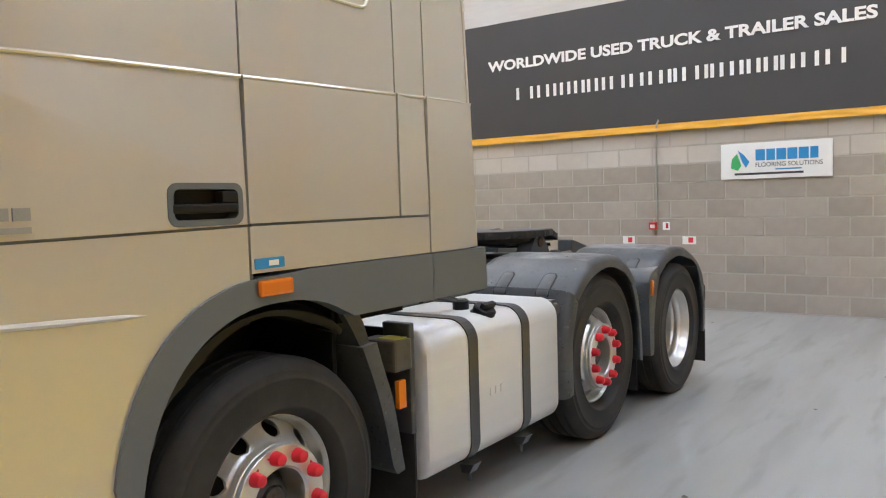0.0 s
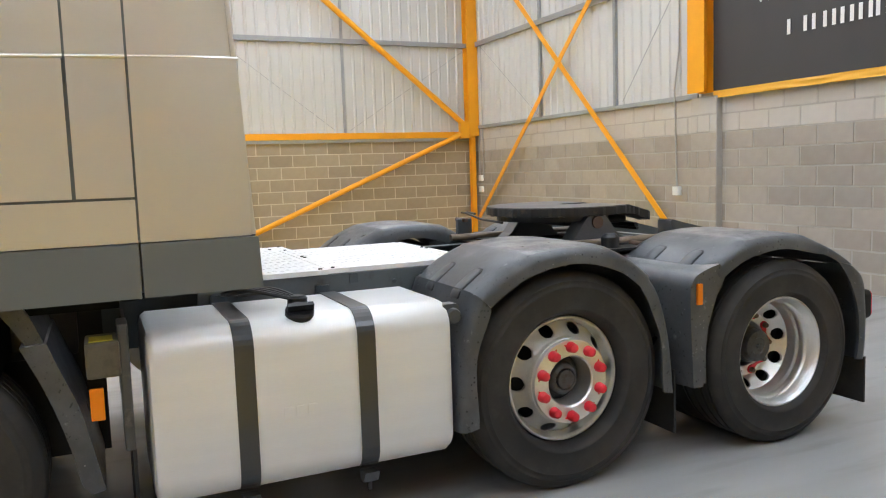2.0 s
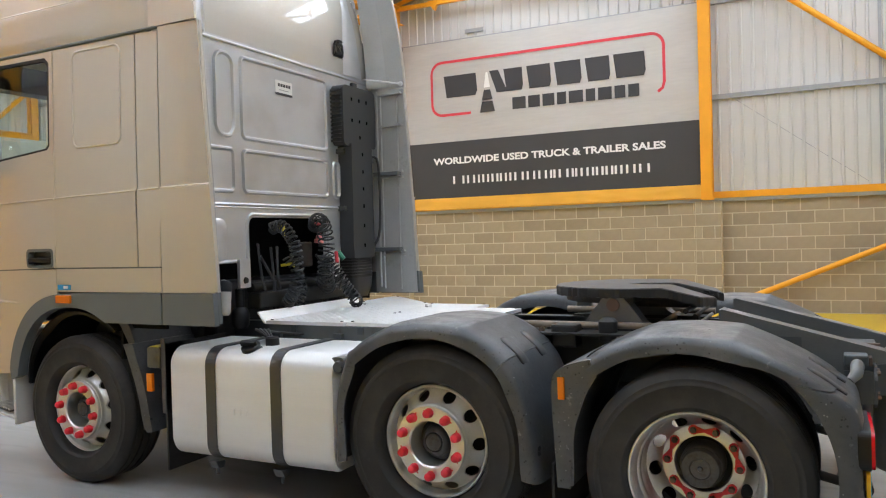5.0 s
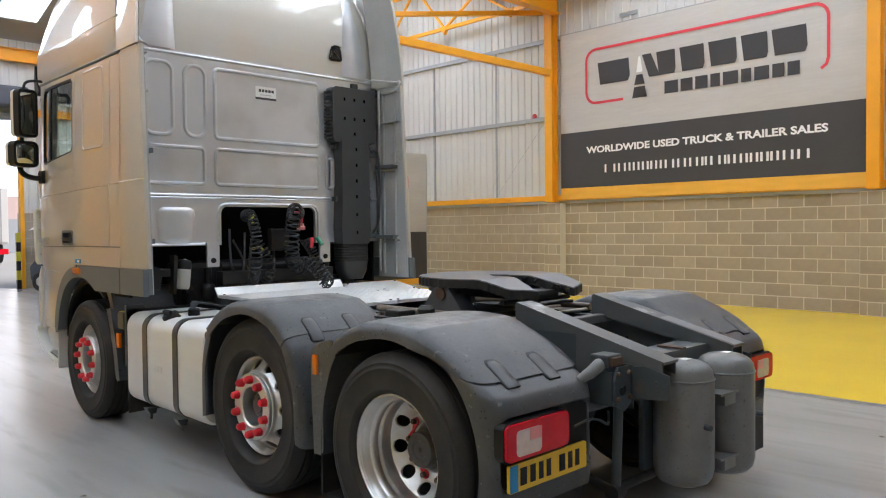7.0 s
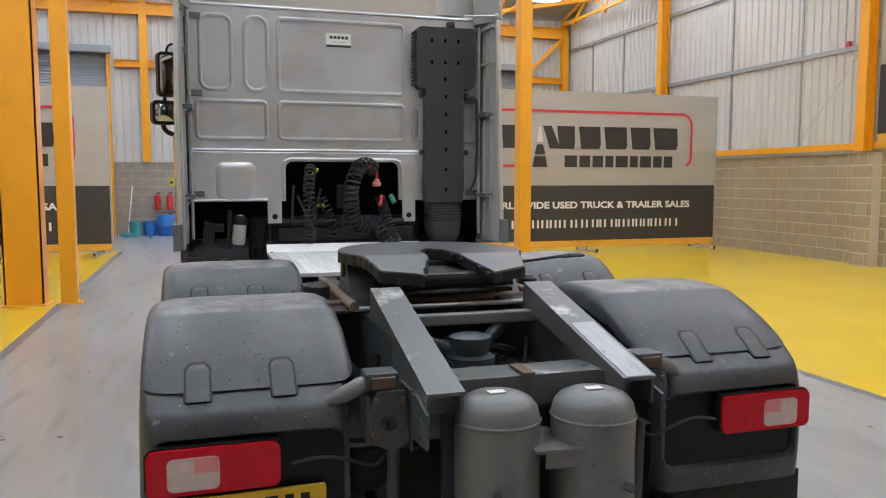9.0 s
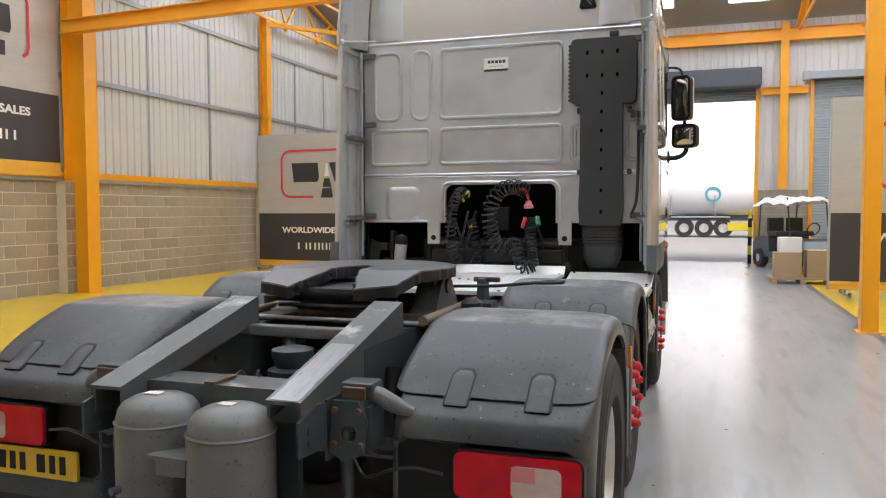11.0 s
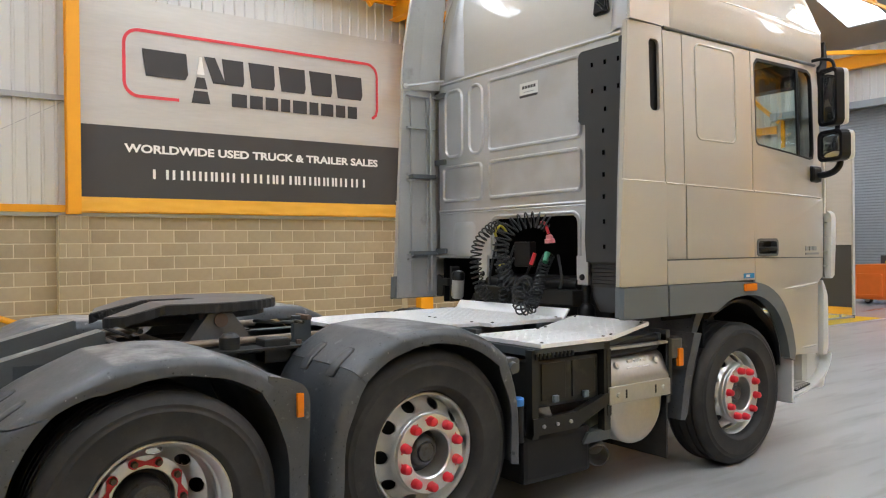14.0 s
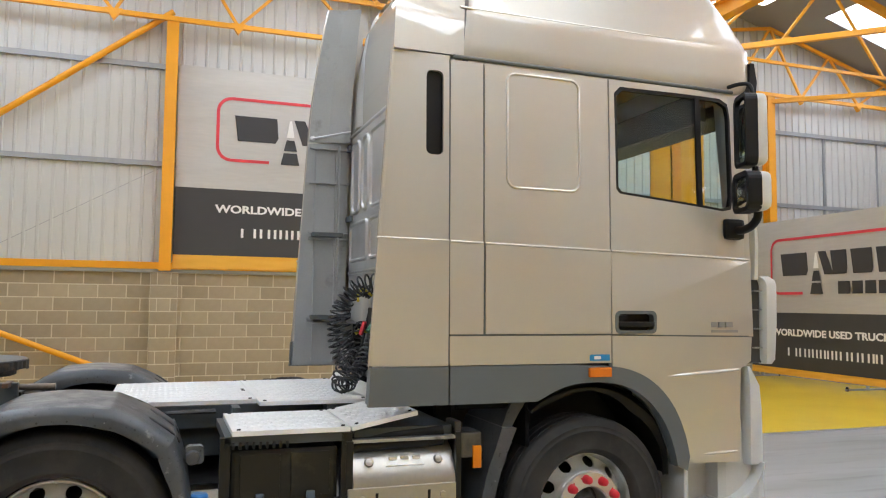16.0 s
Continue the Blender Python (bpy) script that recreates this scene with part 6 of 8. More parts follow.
bm_profile = [(4.28, 0.62), (4.24, 0.86), (4.12, 1.02), (3.95, 1.10), (3.74, 1.12), (3.52, 1.09), (3.40, 1.01)]
GC = (AX[2], WZ)
both("arch_liner", lambda: guard(smoothed(bm_profile), 0.6, 1.19, 0.03), M_BLACK, "black wheel arch liner")
# Black sheet added to give the arch interior its shade.
both("arch_wall", lambda: Slab([[(3.08, 0.36), (4.36, 0.36), (4.36, 1.0), (4.2, 1.12), (3.9, 1.2), (3.3, 1.2), (3.08, 1.0)]], "x", 0.66, 0.68), M_BLACK, smooth=False)
both("front_flap", lambda: Slab([[(0.66, 0.16), (1.18, 0.16), (1.185, 0.92), (0.66, 0.92)]], "y", 3.0, 3.012), M_RUBBER, "black rubber mud flap", False)

# ---- offside: battery box, exhaust cover and step ----
M_BATT = mat("brown_black_plastic", (0.013, 0.0125, 0.011), 0.4, vary=0.3, scale=6, spec=0.35, dirt=(7, (0.05, 0.044, 0.034), 0.58, 0.78))
M_CATCH = mat("blue_grey_catch", (0.10, 0.13, 0.16), 0.45)
bat = part("battery_box", Box(0.62, 1.17, 1.93, 2.42, 0.60, 0.86, 0.02), M_BATT, TR, "dark plastic battery box")
for y in (2.06, 2.29):
    part("panel", Box(1.17, 1.178, y - 0.09, y + 0.09, 0.64, 0.84, 0.004), M_BATT, bat)
    part("catch", Box(1.178, 1.2, y - 0.02, y + 0.02, 0.625, 0.665, 0.008), M_CATCH, bat)
bf = part("battery_frame", Box(0.6, 1.2, 1.9, 2.44, 0.885, 0.925), M_CHASSIS, TR)
part("frame_post", Box(1.15, 1.2, 1.88, 1.925, 0.45, 0.92), M_BATT, bf)
part("frame_post", Box(1.15, 1.2, 2.43, 2.48, 0.42, 0.92), M_BATT, bf)
part("frame_rail", Slab([[(1.88, 0.47), (2.2, 0.47), (2.48, 0.58), (2.48, 0.64), (2.2, 0.56), (1.88, 0.56)]], "x", 1.17, 1.21), M_BATT, bf)
for y in (1.95, 2.05, 2.15):
    part("bolt", lathe(bmesh.new(), [(0, 0.01), (0.011, 0.01), (0.011, 0)], (1.21, y, 0.515), (1, 0, 0), 6), M_GIRT, bf)
for k in range(10):
    part("grille_bar", Box(1.19, 1.21, 1.9 + k * 0.03, 1.912 + k * 0.03, 0.87, 0.90), M_BLACK, bf)
res = part("fluid_tank", Box(0.6, 1.16, 1.85, 2.36, 0.2, 0.46, 0.03), M_BLACK, TR, "black plastic fluid tank")
part("filler", Tube([(1.17, 1.8, 0.45), (1.17, 1.8, 0.64)], 0.035, 14), M_BLACK, res, smooth=True)
part("blue_cap", lathe(bmesh.new(), [(0.036, 0), (0.038, 0.01), (0.038, 0.035), (0.03, 0.042), (0, 0.042)], (1.17, 1.8, 0.64), (0, 0, 1), 18), mat("blue_plastic_cap", (0.03, 0.16, 0.42), 0.4), res, "blue filler cap", True)


def muffler():
    bm = bmesh.new()
    loop = [(0.66, 0.84), (1.06, 0.86), (1.15, 0.80), (1.2, 0.68), (1.2, 0.58), (0.66, 0.58)]
    slab(bm, [loop], "y", 2.49, 3.02)
    bmesh.ops.bevel(bm, geom=[e for e in bm.edges if e.calc_face_angle(0) > 0.3], offset=0.018, segments=3, affect="EDGES")
    return bm


def silencer():
    return lathe(bmesh.new(), [(0, -0.25), (0.245, -0.25), (0.245, 0.225), (0.24, 0.24), (0.228, 0.25), (0.21, 0.252), (0.2, 0.246), (0, 0.246)], (0.915, 2.745, 0.535), (1, 0, 0), 48)


mf = part("exhaust_cover", muffler(), M_STEELC, TR, "stainless exhaust silencer cover", True)
part("silencer", silencer(), M_STEELC, mf, "round steel silencer body", True)
part("cover_band", Box(1.185, 1.215, 2.46, 3.0, 0.56, 0.66, 0.004), M_STEELC, mf, "bright steel band")
for y in (2.53, 2.93):
    part("band_bolt", lathe(bmesh.new(), [(0, 0.012), (0.014, 0.012), (0.016, 0)], (1.215, y, 0.61), (1, 0, 0), 10), M_STEELC, mf)
for y in (2.6, 2.86):
    part("band_slot", Box(1.2155, 1.2165, y - 0.007, y + 0.007, 0.585, 0.635), M_BLACK, mf)
for i in range(3):
    part("cover_mark", Slab([rr(2.67 + i * 0.06, 2.71 + i * 0.06, 0.775, 0.79, 0.004, 2)], "x", 1.15, 1.166), M_ALU, mf, "embossed mark")
part("cover_mark", Slab([rect(2.655, 2.845, 0.745, 0.751)], "x", 1.165, 1.177), M_ALU, mf, "embossed line")
part("cover_rail", Box(1.12, 1.2, 2.47, 3.0, 0.868, 0.884, 0.003), M_WORN, mf, "worn steel rail over the cover")
part("cover_post", Box(1.14, 1.205, 2.45, 2.486, 0.5, 0.88, 0.004), M_BATT, mf)
part("cover_post", Box(1.14, 1.205, 3.002, 3.03, 0.55, 0.9, 0.004), M_BATT, mf)
for y in (2.57, 2.92):
    part("cover_bolt", lathe(bmesh.new(), [(0, 0.012), (0.018, 0.01), (0.024, 0)], (1.168, y, 0.77), (1, 0, 0.4), 12), M_STEELC, mf)
part("tail_pipe", lathe(bmesh.new(), [(0.056, 0), (0.064, 0.13), (0.058, 0.13), (0.05, 0.0)], (1.08, 2.47, 0.30), (0.6, -0.45, -0.1), 24), M_HUB, TR, "sooty exhaust tail pipe", True)
part("step_bracket", Slab([[(2.28, 0.36), (2.50, 0.36), (2.50, 0.44), (2.42, 0.42), (2.32, 0.42)]], "x", 1.1, 1.18), M_CHASSIS, TR)
for z in (0.88, 0.84):
    part("hose", Tube([(0.9, 2.44, z), (1.12, 2.5, z), (1.14, 2.95, z + 0.02)], 0.03, 10), M_BLACK, TR, smooth=True)
part("heat_shield", Box(0.62, 1.15, 2.5, 3.0, 0.88, 0.93, 0.01), M_CHASSIS, TR)

# ---- cab ----
SX = 1.245
YR = 2.98
Y1, Y2, Y3, Y4 = 2.945, 3.13, 3.865, 4.825
ZC = 1.82


def zc(y):
    """Height of the waist crease, which falls towards the nose."""
    return 1.845 - 0.0205 * (y - 2.6)


def skin(loops, out=SX, thick=0.02):
    """A side panel of the right-hand side: plate with its outer face at out, bent in where the cab side bends."""
    bm = slab(bmesh.new(), loops, "x", out, out - thick)
    for axis, cuts in ((1, [2.56 + 0.045 * k for k in range(9)] + [4.3 + 0.05 * k for k in range(11)]), (2, [1.95, 2.1, 2.3, 2.5, 2.65])):
        for c in cuts:
            co, no = Vector((0, 0, 0)), Vector((0, 0, 0))
            co[axis], no[axis] = c, 1
            bmesh.ops.bisect_plane(bm, geom=bm.verts[:] + bm.edges[:] + bm.faces[:], plane_co=co, plane_no=no)
    for v in bm.verts:
        v.co.x -= side_in(v.co.y, v.co.z)
    return bm


def side_in(y, z):
    """How far the cab side stands in from its widest line: it leans in above the waist crease and towards the nose."""
    a = 0.0
    if z > zc(y):
        a += 0.012 + 0.02 * max(0.0, z - ZC - 0.1) ** 1.5
    if y > 4.3:
        a += 0.16 * (y - 4.3) ** 2
    if y < 2.9:
        a += 0.3 * (2.9 - y) ** 2
    return a


g = 0.004
panels = (
    ("side_fairing", [[(2.586, zc(2.6) + g), (Y1 - g, zc(Y1) + g), (Y1 - g, 2.785), (2.64, 2.785)]]),
    ("side_fairing", [[(2.55, 1.228), (Y1 - g, 1.228), (Y1 - g, zc(Y1)), (2.586, zc(2.6))]]),
    ("corner_panel", [[(Y1 + g, zc(Y1) + g), (Y2 - g, zc(Y2) + g), (Y2 - g, 2.765), (Y1 + g, 2.765)]]),
    ("corner_panel", [[(Y1 + g, 1.381), (Y2 - g, 1.381), (Y2 - g, zc(Y2)), (Y1 + g, zc(Y1))]]),
    ("sleeper_panel", [[(Y2 + g, zc(Y2) + g), (Y3 - g, zc(Y3) + g), (Y3 - g, 2.765), (Y2 + g, 2.765)]]),
    ("locker_door", [[(Y2 + 2 * g, 1.381), (Y3 - g, 1.381), (Y3 - g, zc(Y3) - g), (Y2 + 2 * g, zc(Y2) - g)]]),
    ("sill_panel", [rect(Y1 + g, Y3 - g, 1.228, 1.372)]),
)
SEAMS = [rect(Y3 - 0.014, Y3 + 0.014, 1.21, 2.765), rect(Y2 - 0.012, Y2 + 0.014, 1.385, 2.765), rect(Y1 - 0.012, Y1 + 0.012, 1.235, 2.765), rect(Y1 + 0.014, Y3 - 0.016, 1.366, 1.39), rect(Y3 + 0.016, Y4 - 0.02, 1.352, 1.385)]
for loop in SEAMS:
    for s in (1, -1):
        bm = skin([loop], SX - 0.007, 0.006)
        part("joint_seal", bm if s > 0 else mirrored(bm), M_SKIRT, TR)
VENT = rr(2.82, 2.91, 2.27, 2.70, 0.03, 4)
for name, loops in panels:
    for s in (1, -1):
        lp = list(loops)
        if name == "side_fairing" and lp[0][0][1] > 1.5 and s > 0:
            lp.append(VENT)
        bm = skin(lp)
        part(name, bm if s > 0 else mirrored(bm), M_PAINT, TR, smooth=True)
part("vent_grille", Slab([rr(2.80, 2.93, 2.25, 2.72, 0.03, 4)], "x", 1.185, 1.195), M_BLACK, TR, "black air intake slot")
# raised frame round the blind sleeper window
for s in (1, -1):
    bm = bmesh.new()
    loop = rr(3.26, 3.68, 2.13, 2.73, 0.05, 6)
    tube(bm, [(SX - side_in(y, z), y, z) for y, z in loop], 0.0075, 8, closed=True)
    part("panel_bead", bm if s > 0 else mirrored(bm), M_PAINT, TR, smooth=True)
    bm = bmesh.new()
    for y0, y1 in ((2.58, Y1 - g), (Y1 + g, Y2 - g), (Y2 + g, Y3 - g), (Y3 + g, Y4)):
        n = 6
        tube(bm, [(SX - 0.006 - side_in(y0 + (y1 - y0) * k / n, 1.5), y0 + (y1 - y0) * k / n, zc(y0 + (y1 - y0) * k / n) + 0.003) for k in range(n + 1)], 0.0065, 8)
    part("waist_crease", bm if s > 0 else mirrored(bm), M_PAINT, TR, smooth=True)

# door with its window, split by a slim bar
WIN = [(3.905, 2.16), (3.93, 2.135), (4.62, 2.075), (4.685, 2.09), (4.70, 2.15), (4.695, 2.66), (4.68, 2.71), (4.62, 2.735), (3.94, 2.73), (3.90, 2.69)]
for s in (1, -1):
    bm = skin([[(Y3 + g, zc(Y3) + g), (Y4, zc(Y4) + g), (4.79, 2.3), (4.765, 2.72), (4.73, 2.765), (Y3 + g, 2.765)], WIN])
    door = part("door", bm if s > 0 else mirrored(bm), M_PAINT, TR, smooth=True)
    HAND = rr(3.895, 4.135, 1.39, 1.495, 0.025, 4)
    bm = skin([[(Y3 + g, 1.379), (Y4, 1.365), (Y4, zc(Y4)), (Y3 + g, zc(Y3))], HAND])
    part("door_lower_panel", bm if s > 0 else mirrored(bm), M_PAINT, door, smooth=True)
    # recessed handle
    bm = slab(bmesh.new(), [rr(3.89, 4.14, 1.385, 1.50, 0.025, 4)], "x", SX - 0.045, SX - 0.04)
    part("handle_recess", bm if s > 0 else mirrored(bm), M_BLACK, door, "black handle recess")
    bm = slab(bmesh.new(), [rr(3.886, 4.144, 1.381, 1.504, 0.03, 4), rr(3.904, 4.126, 1.399, 1.486, 0.02, 4)], "x", SX - 0.04, SX + 0.004)
    part("handle_frame", bm if s > 0 else mirrored(bm), M_SKIRT, door, "grey plastic handle frame")
    bm = Box(SX - 0.02, SX + 0.006, 3.905, 4.13, 1.418, 1.445, 0.006)
    box(bm, SX - 0.03, SX + 0.003, 3.905, 3.96, 1.447, 1.48, 0.004)
    part("door_handle", bm if s > 0 else mirrored(bm), M_BLACK, door, "black pull handle")
    # black seal, glass and bar
    cy, cz = 4.3, 2.37
    inner = [(cy + (y - cy) * 0.962, cz + (z - cz) * 0.948) for y, z in WIN]
    bm = skin([WIN, inner], SX - 0.001, 0.03)
    part("window_seal", bm if s > 0 else mirrored(bm), M_BLACK, door, "black window seal")
    bm = skin([inner], SX - 0.012, 0.004)
    gl = part("window_pane", bm if s > 0 else mirrored(bm), M_GLASS, door, "greenish side window glass")
    gl.visible_shadow = False
    bm = skin([[(4.44, 2.10), (4.475, 2.095), (4.47, 2.72), (4.435, 2.72)]], SX + 0.0, 0.016)
    part("window_bar", bm if s > 0 else mirrored(bm), M_BLACK, door)
    # badge strokes
    for i, (a, b, c, d) in enumerate(((4.51, 4.55, 1.415, 1.445), (4.56, 4.6, 1.415, 1.445), (4.61, 4.655, 1.415, 1.445), (4.51, 4.69, 1.385, 1.4))):
        bm = slab(bmesh.new(), [rect(a, b, c, d)], "x", SX - side_in(4.6, 1.4) + 0.012, SX - side_in(4.6, 1.4) - 0.004)
        part("door_mark", bm if s > 0 else mirrored(bm), M_GIRT, door, "small grey mark")
    # wing below the door, with the arch cut out
    arch = [(AX[2] + 0.60 * math.cos(radians(q)) ** 0.8, 0.50 + 0.70 * math.sin(radians(q)) ** 0.85) for q in range(75, 14, -6)]
    bm = skin([[(Y3 + g, 1.371), (Y3 + g, arch[0][1])] + arch + [(4.335, 0.68), (4.71, 0.66), (4.73, 1.18), (Y4 - 0.01, 1.22), (Y4, 1.357)]], SX - 0.002)
    part("wing_panel", bm if s > 0 else mirrored(bm), M_PAINT, TR, smooth=True)
    bm = bmesh.new()
    tube(bm, [(SX - 0.006 - side_in(y, 1.18), y, 1.15 + 0.05 * (y - 4.2)) for y in (4.18, 4.3, 4.45, 4.6, 4.71)], [0.002, 0.009, 0.011, 0.011, 0.009], 8)
    part("wing_crease", bm if s > 0 else mirrored(bm), M_PAINT, TR, smooth=True)
    bm = tube(bmesh.new(), [(SX - 0.006 - side_in(y, 0.7), y, 0.72) for y in (4.4, 4.5, 4.6, 4.69)], [0.002, 0.009, 0.01, 0.008], 8)
    part("wing_crease", bm if s > 0 else mirrored(bm), M_PAINT, TR, smooth=True)
    # grey skirt and arch trim
    bm = slab(bmesh.new(), [[(2.542, 1.04), (Y1 - g, 1.04), (Y1 - g, 1.224), (2.55, 1.224)]], "x", SX + 0.006, SX - 0.03)
    part("skirt", bm if s > 0 else mirrored(bm), M_SKIRT, TR, "grey plastic side skirt")
    o = [(AX[2] + 0.61 * math.cos(radians(q)) ** 0.8, 0.50 + 0.715 * math.sin(radians(q)) ** 0.85) for q in range(14, 91, 5)]
    i_ = [(AX[2] + 0.53 * math.copysign(abs(math.cos(radians(q))) ** 0.85, 90 - q), 0.47 + 0.66 * math.sin(radians(q)) ** 0.85) for q in range(14, 118, 5)]
    lp = [(Y1 + g, 1.04), (3.42, 1.04)] + [(y, z) for y, z in i_[::-1]] + [(4.33, 0.64)] + o + [(3.6, 1.224), (Y1 + g, 1.224)]
    bm = slab(bmesh.new(), [lp], "x", SX + 0.01, SX - 0.06)
    part("arch_trim", bm if s > 0 else mirrored(bm), M_SKIRT, TR, "grey plastic wheel arch trim")
    bm = Box(SX + 0.004, SX + 0.028, 3.715, 3.85, 1.155, 1.207, 0.01)
    part("indicator", bm if s > 0 else mirrored(bm), M_AMBER, TR, "orange side indicator")
    bm = slab(bmesh.new(), [rr(3.73, 3.85, 1.24, 1.273, 0.004, 2)], "x", SX + 0.003, SX)
    part("blue_sticker", bm if s > 0 else mirrored(bm), M_BLUE, TR, "small blue sticker")
    bm = slab(bmesh.new(), [rect(3.755, 3.795, 1.248, 1.265)], "x", SX + 0.0045, SX + 0.0035)
    part("sticker_mark", bm if s > 0 else mirrored(bm), M_WHITE, TR)

# dark inner shell: floor, bulkhead, pillars
part("cab_floor", Box(-1.2, 1.2, 3.43, 4.75, 1.28, 1.36), M_DARKIN, TR)
part("bunk_wall", Box(-1.2, 1.2, 3.022, 3.05, 1.74, 3.2), M_GREYIN, TR)
both("inner_side", lambda: Box(1.15, 1.17, 2.99, 3.88, 1.74, 2.7), M_GREYIN, smooth=False)
both("inner_door", lambda: Slab([[(3.88, 1.36), (4.7, 1.36), (4.7, 1.9), (3.88, 2.03)]], "x", 1.17, 1.19), M_DARKIN, smooth=False)
part("bunk", Box(-1.15, 1.15, 3.06, 3.75, 1.75, 1.9, 0.03), M_GREYIN, TR)
part("headliner", Box(-1.16, 1.16, 3.05, 4.55, 2.92, 2.95), M_GREYIN, TR)
part("dashboard", Slab([[(4.35, 1.36), (4.72, 1.36), (4.72, 2.02), (4.55, 2.03), (4.42, 1.93)]], "x", -1.15, 1.15), M_DARKIN, TR)
bm = tube(bmesh.new(), [(0.62 + 0.23 * math.cos(q * 0.2618), 4.28 + 0.13 * math.sin(q * 0.2618), 2.0 + 0.19 * math.sin(q * 0.2618) * 0.45 + 0.02) for q in range(24)], 0.017, 8, closed=True)
part("steering_wheel", bm, M_BLACK, TR, "black steering wheel", True)
for x in (-0.62, 0.62):
    seat = part("seat", Box(x - 0.25, x + 0.25, 3.75, 4.2, 1.5, 1.7, 0.05), M_DARKIN, TR, "dark cab seat")
    part("backrest", Box(x - 0.24, x + 0.24, 3.68, 3.82, 1.7, 2.32, 0.05), M_DARKIN, seat)
    part("headrest", Box(x - 0.13, x + 0.13, 3.70, 3.8, 2.33, 2.52, 0.04), M_DARKIN, seat)
part("sun_blind", Box(-1.1, 1.1, 4.56, 4.6, 2.62, 2.8), M_DARKIN, TR)
ws = part("windscreen", Slab([rr(-1.12, 1.12, 2.0, 2.78, 0.06)], "y", 4.80, 4.806), M_GLASS, TR, "large curved windscreen glass")
ws.visible_shadow = False
both("front_pillar", lambda: Slab([[(4.70, 1.36), (4.84, 1.36), (4.82, 2.0), (4.76, 2.78), (4.67, 2.78), (4.74, 2.0)]], "x", 1.08, 1.195), M_PAINT, smooth=False)
part("front_panel", Box(-1.15, 1.15, 4.76, 4.84, 0.95, 2.0, 0.03), M_PAINT, TR, "champagne grille panel")
for z in (1.1, 1.25, 1.4, 1.55):
    part("grille_slot", Box(-0.8, 0.8, 4.84, 4.85, z, z + 0.08), M_BLACK, TR)
M_BUMPER = mat("pale_silver_bumper", (0.62, 0.62, 0.60), 0.4, metal=0.2, vary=0.08, scale=3)
part("bumper", Box(-1.16, 1.16, 4.60, 4.95, 0.36, 0.92, 0.06), M_BUMPER, TR, "pale silver front bumper")


SCOOP = [(4.345, 0.365), (4.45, 0.378), (4.58, 0.40), (4.70, 0.435), (4.79, 0.485), (4.845, 0.55), (4.87, 0.60), (4.88, 0.645)]


def step_scoop():
    """The hollow shell of the step: a curved floor and front, open at the top and outwards, with a back wall against the truck."""
    bm = bmesh.new()
    way = smoothed(SCOOP, 3)
    rings = []
    for i, (y, z) in enumerate(way):
        a, b = way[max(i - 1, 0)], way[min(i + 1, len(way) - 1)]
        d = Vector((b[0] - a[0], b[1] - a[1])).normalized()
        rings.append([bm.verts.new((x, y - d.y * h, z + d.x * h)) for x, h in ((1.03, 0.0), (1.20, 0.0), (1.228, 0.004), (1.238, 0.012), (1.234, 0.022), (1.215, 0.026), (1.10, 0.034), (1.03, 0.036))])
    for u, v in zip(rings, rings[1:]):
        for k in range(8):
            bm.faces.new((u[k], u[(k + 1) % 8], v[(k + 1) % 8], v[k]))
    bm.faces.new(rings[0])
    bm.faces.new(rings[-1][::-1])
    slab(bm, [[(4.345, 0.645)] + [(y, z) for y, z in way]], "x", 1.06, 1.04)
    return bm


both("entry_step", step_scoop, M_BUMPER, "hollow silver entry step")
both("step_cheek", lambda: Box(1.03, 1.238, 4.318, 4.345, 0.335, 0.66, 0.008), M_BUMPER, smooth=False)
both("step_tread", lambda: slab(bmesh.new(), [[(4.42, 0.407), (4.60, 0.436), (4.60, 0.446), (4.42, 0.417)]], "x", 1.215, 1.08), M_CLIP, smooth=False)
for k in range(6):
    both("tread_bar", lambda: Box(1.085, 1.21, 4.43 + k * 0.03, 4.442 + k * 0.03, 0.41 + k * 0.0048, 0.432 + k * 0.0048), M_BUMPER, smooth=False)


def upright_vane(rows):
    """A tall rounded wing: each row gives its height, inner and outer y, and thickness."""
    bm = bmesh.new()
    rings = []
    for z, y0, y1, w, x in rows:
        rings.append([bm.verts.new((x + u * w, y0 + (y1 - y0) * v, z)) for u, v in ((-0.5, 0.0), (0.2, 0.0), (0.5, 0.12), (0.5, 0.7), (0.3, 0.93), (0.0, 1.0), (-0.3, 0.93), (-0.5, 0.7))])
    for u, v in zip(rings, rings[1:]):
        for k in range(8):
            bm.faces.new((u[k], u[(k + 1) % 8], v[(k + 1) % 8], v[k]))
    bm.faces.new(rings[0])
    bm.faces.new(rings[-1][::-1])
    return bm


both("corner_deflector", lambda: upright_vane([(0.635, 4.785, 4.88, 0.08, 1.17), (0.70, 4.775, 4.895, 0.085, 1.175), (0.95, 4.775, 4.89, 0.085, 1.178), (1.08, 4.775, 4.875, 0.085, 1.18), (1.15, 4.775, 4.83, 0.08, 1.18), (1.19, 4.775, 4.80, 0.07, 1.18)]), M_BUMPER, "silver corner deflector")
both("corner_deflector", lambda: upright_vane([(1.20, 4.93, 4.985, 0.06, 1.165), (1.225, 4.912, 5.005, 0.08, 1.168), (1.45, 4.91, 5.018, 0.085, 1.172), (1.66, 4.912, 5.02, 0.085, 1.172), (1.69, 4.90, 5.008, 0.08, 1.172), (1.71, 4.87, 4.97, 0.07, 1.17)]), M_BUMPER, "pale tall corner deflector")
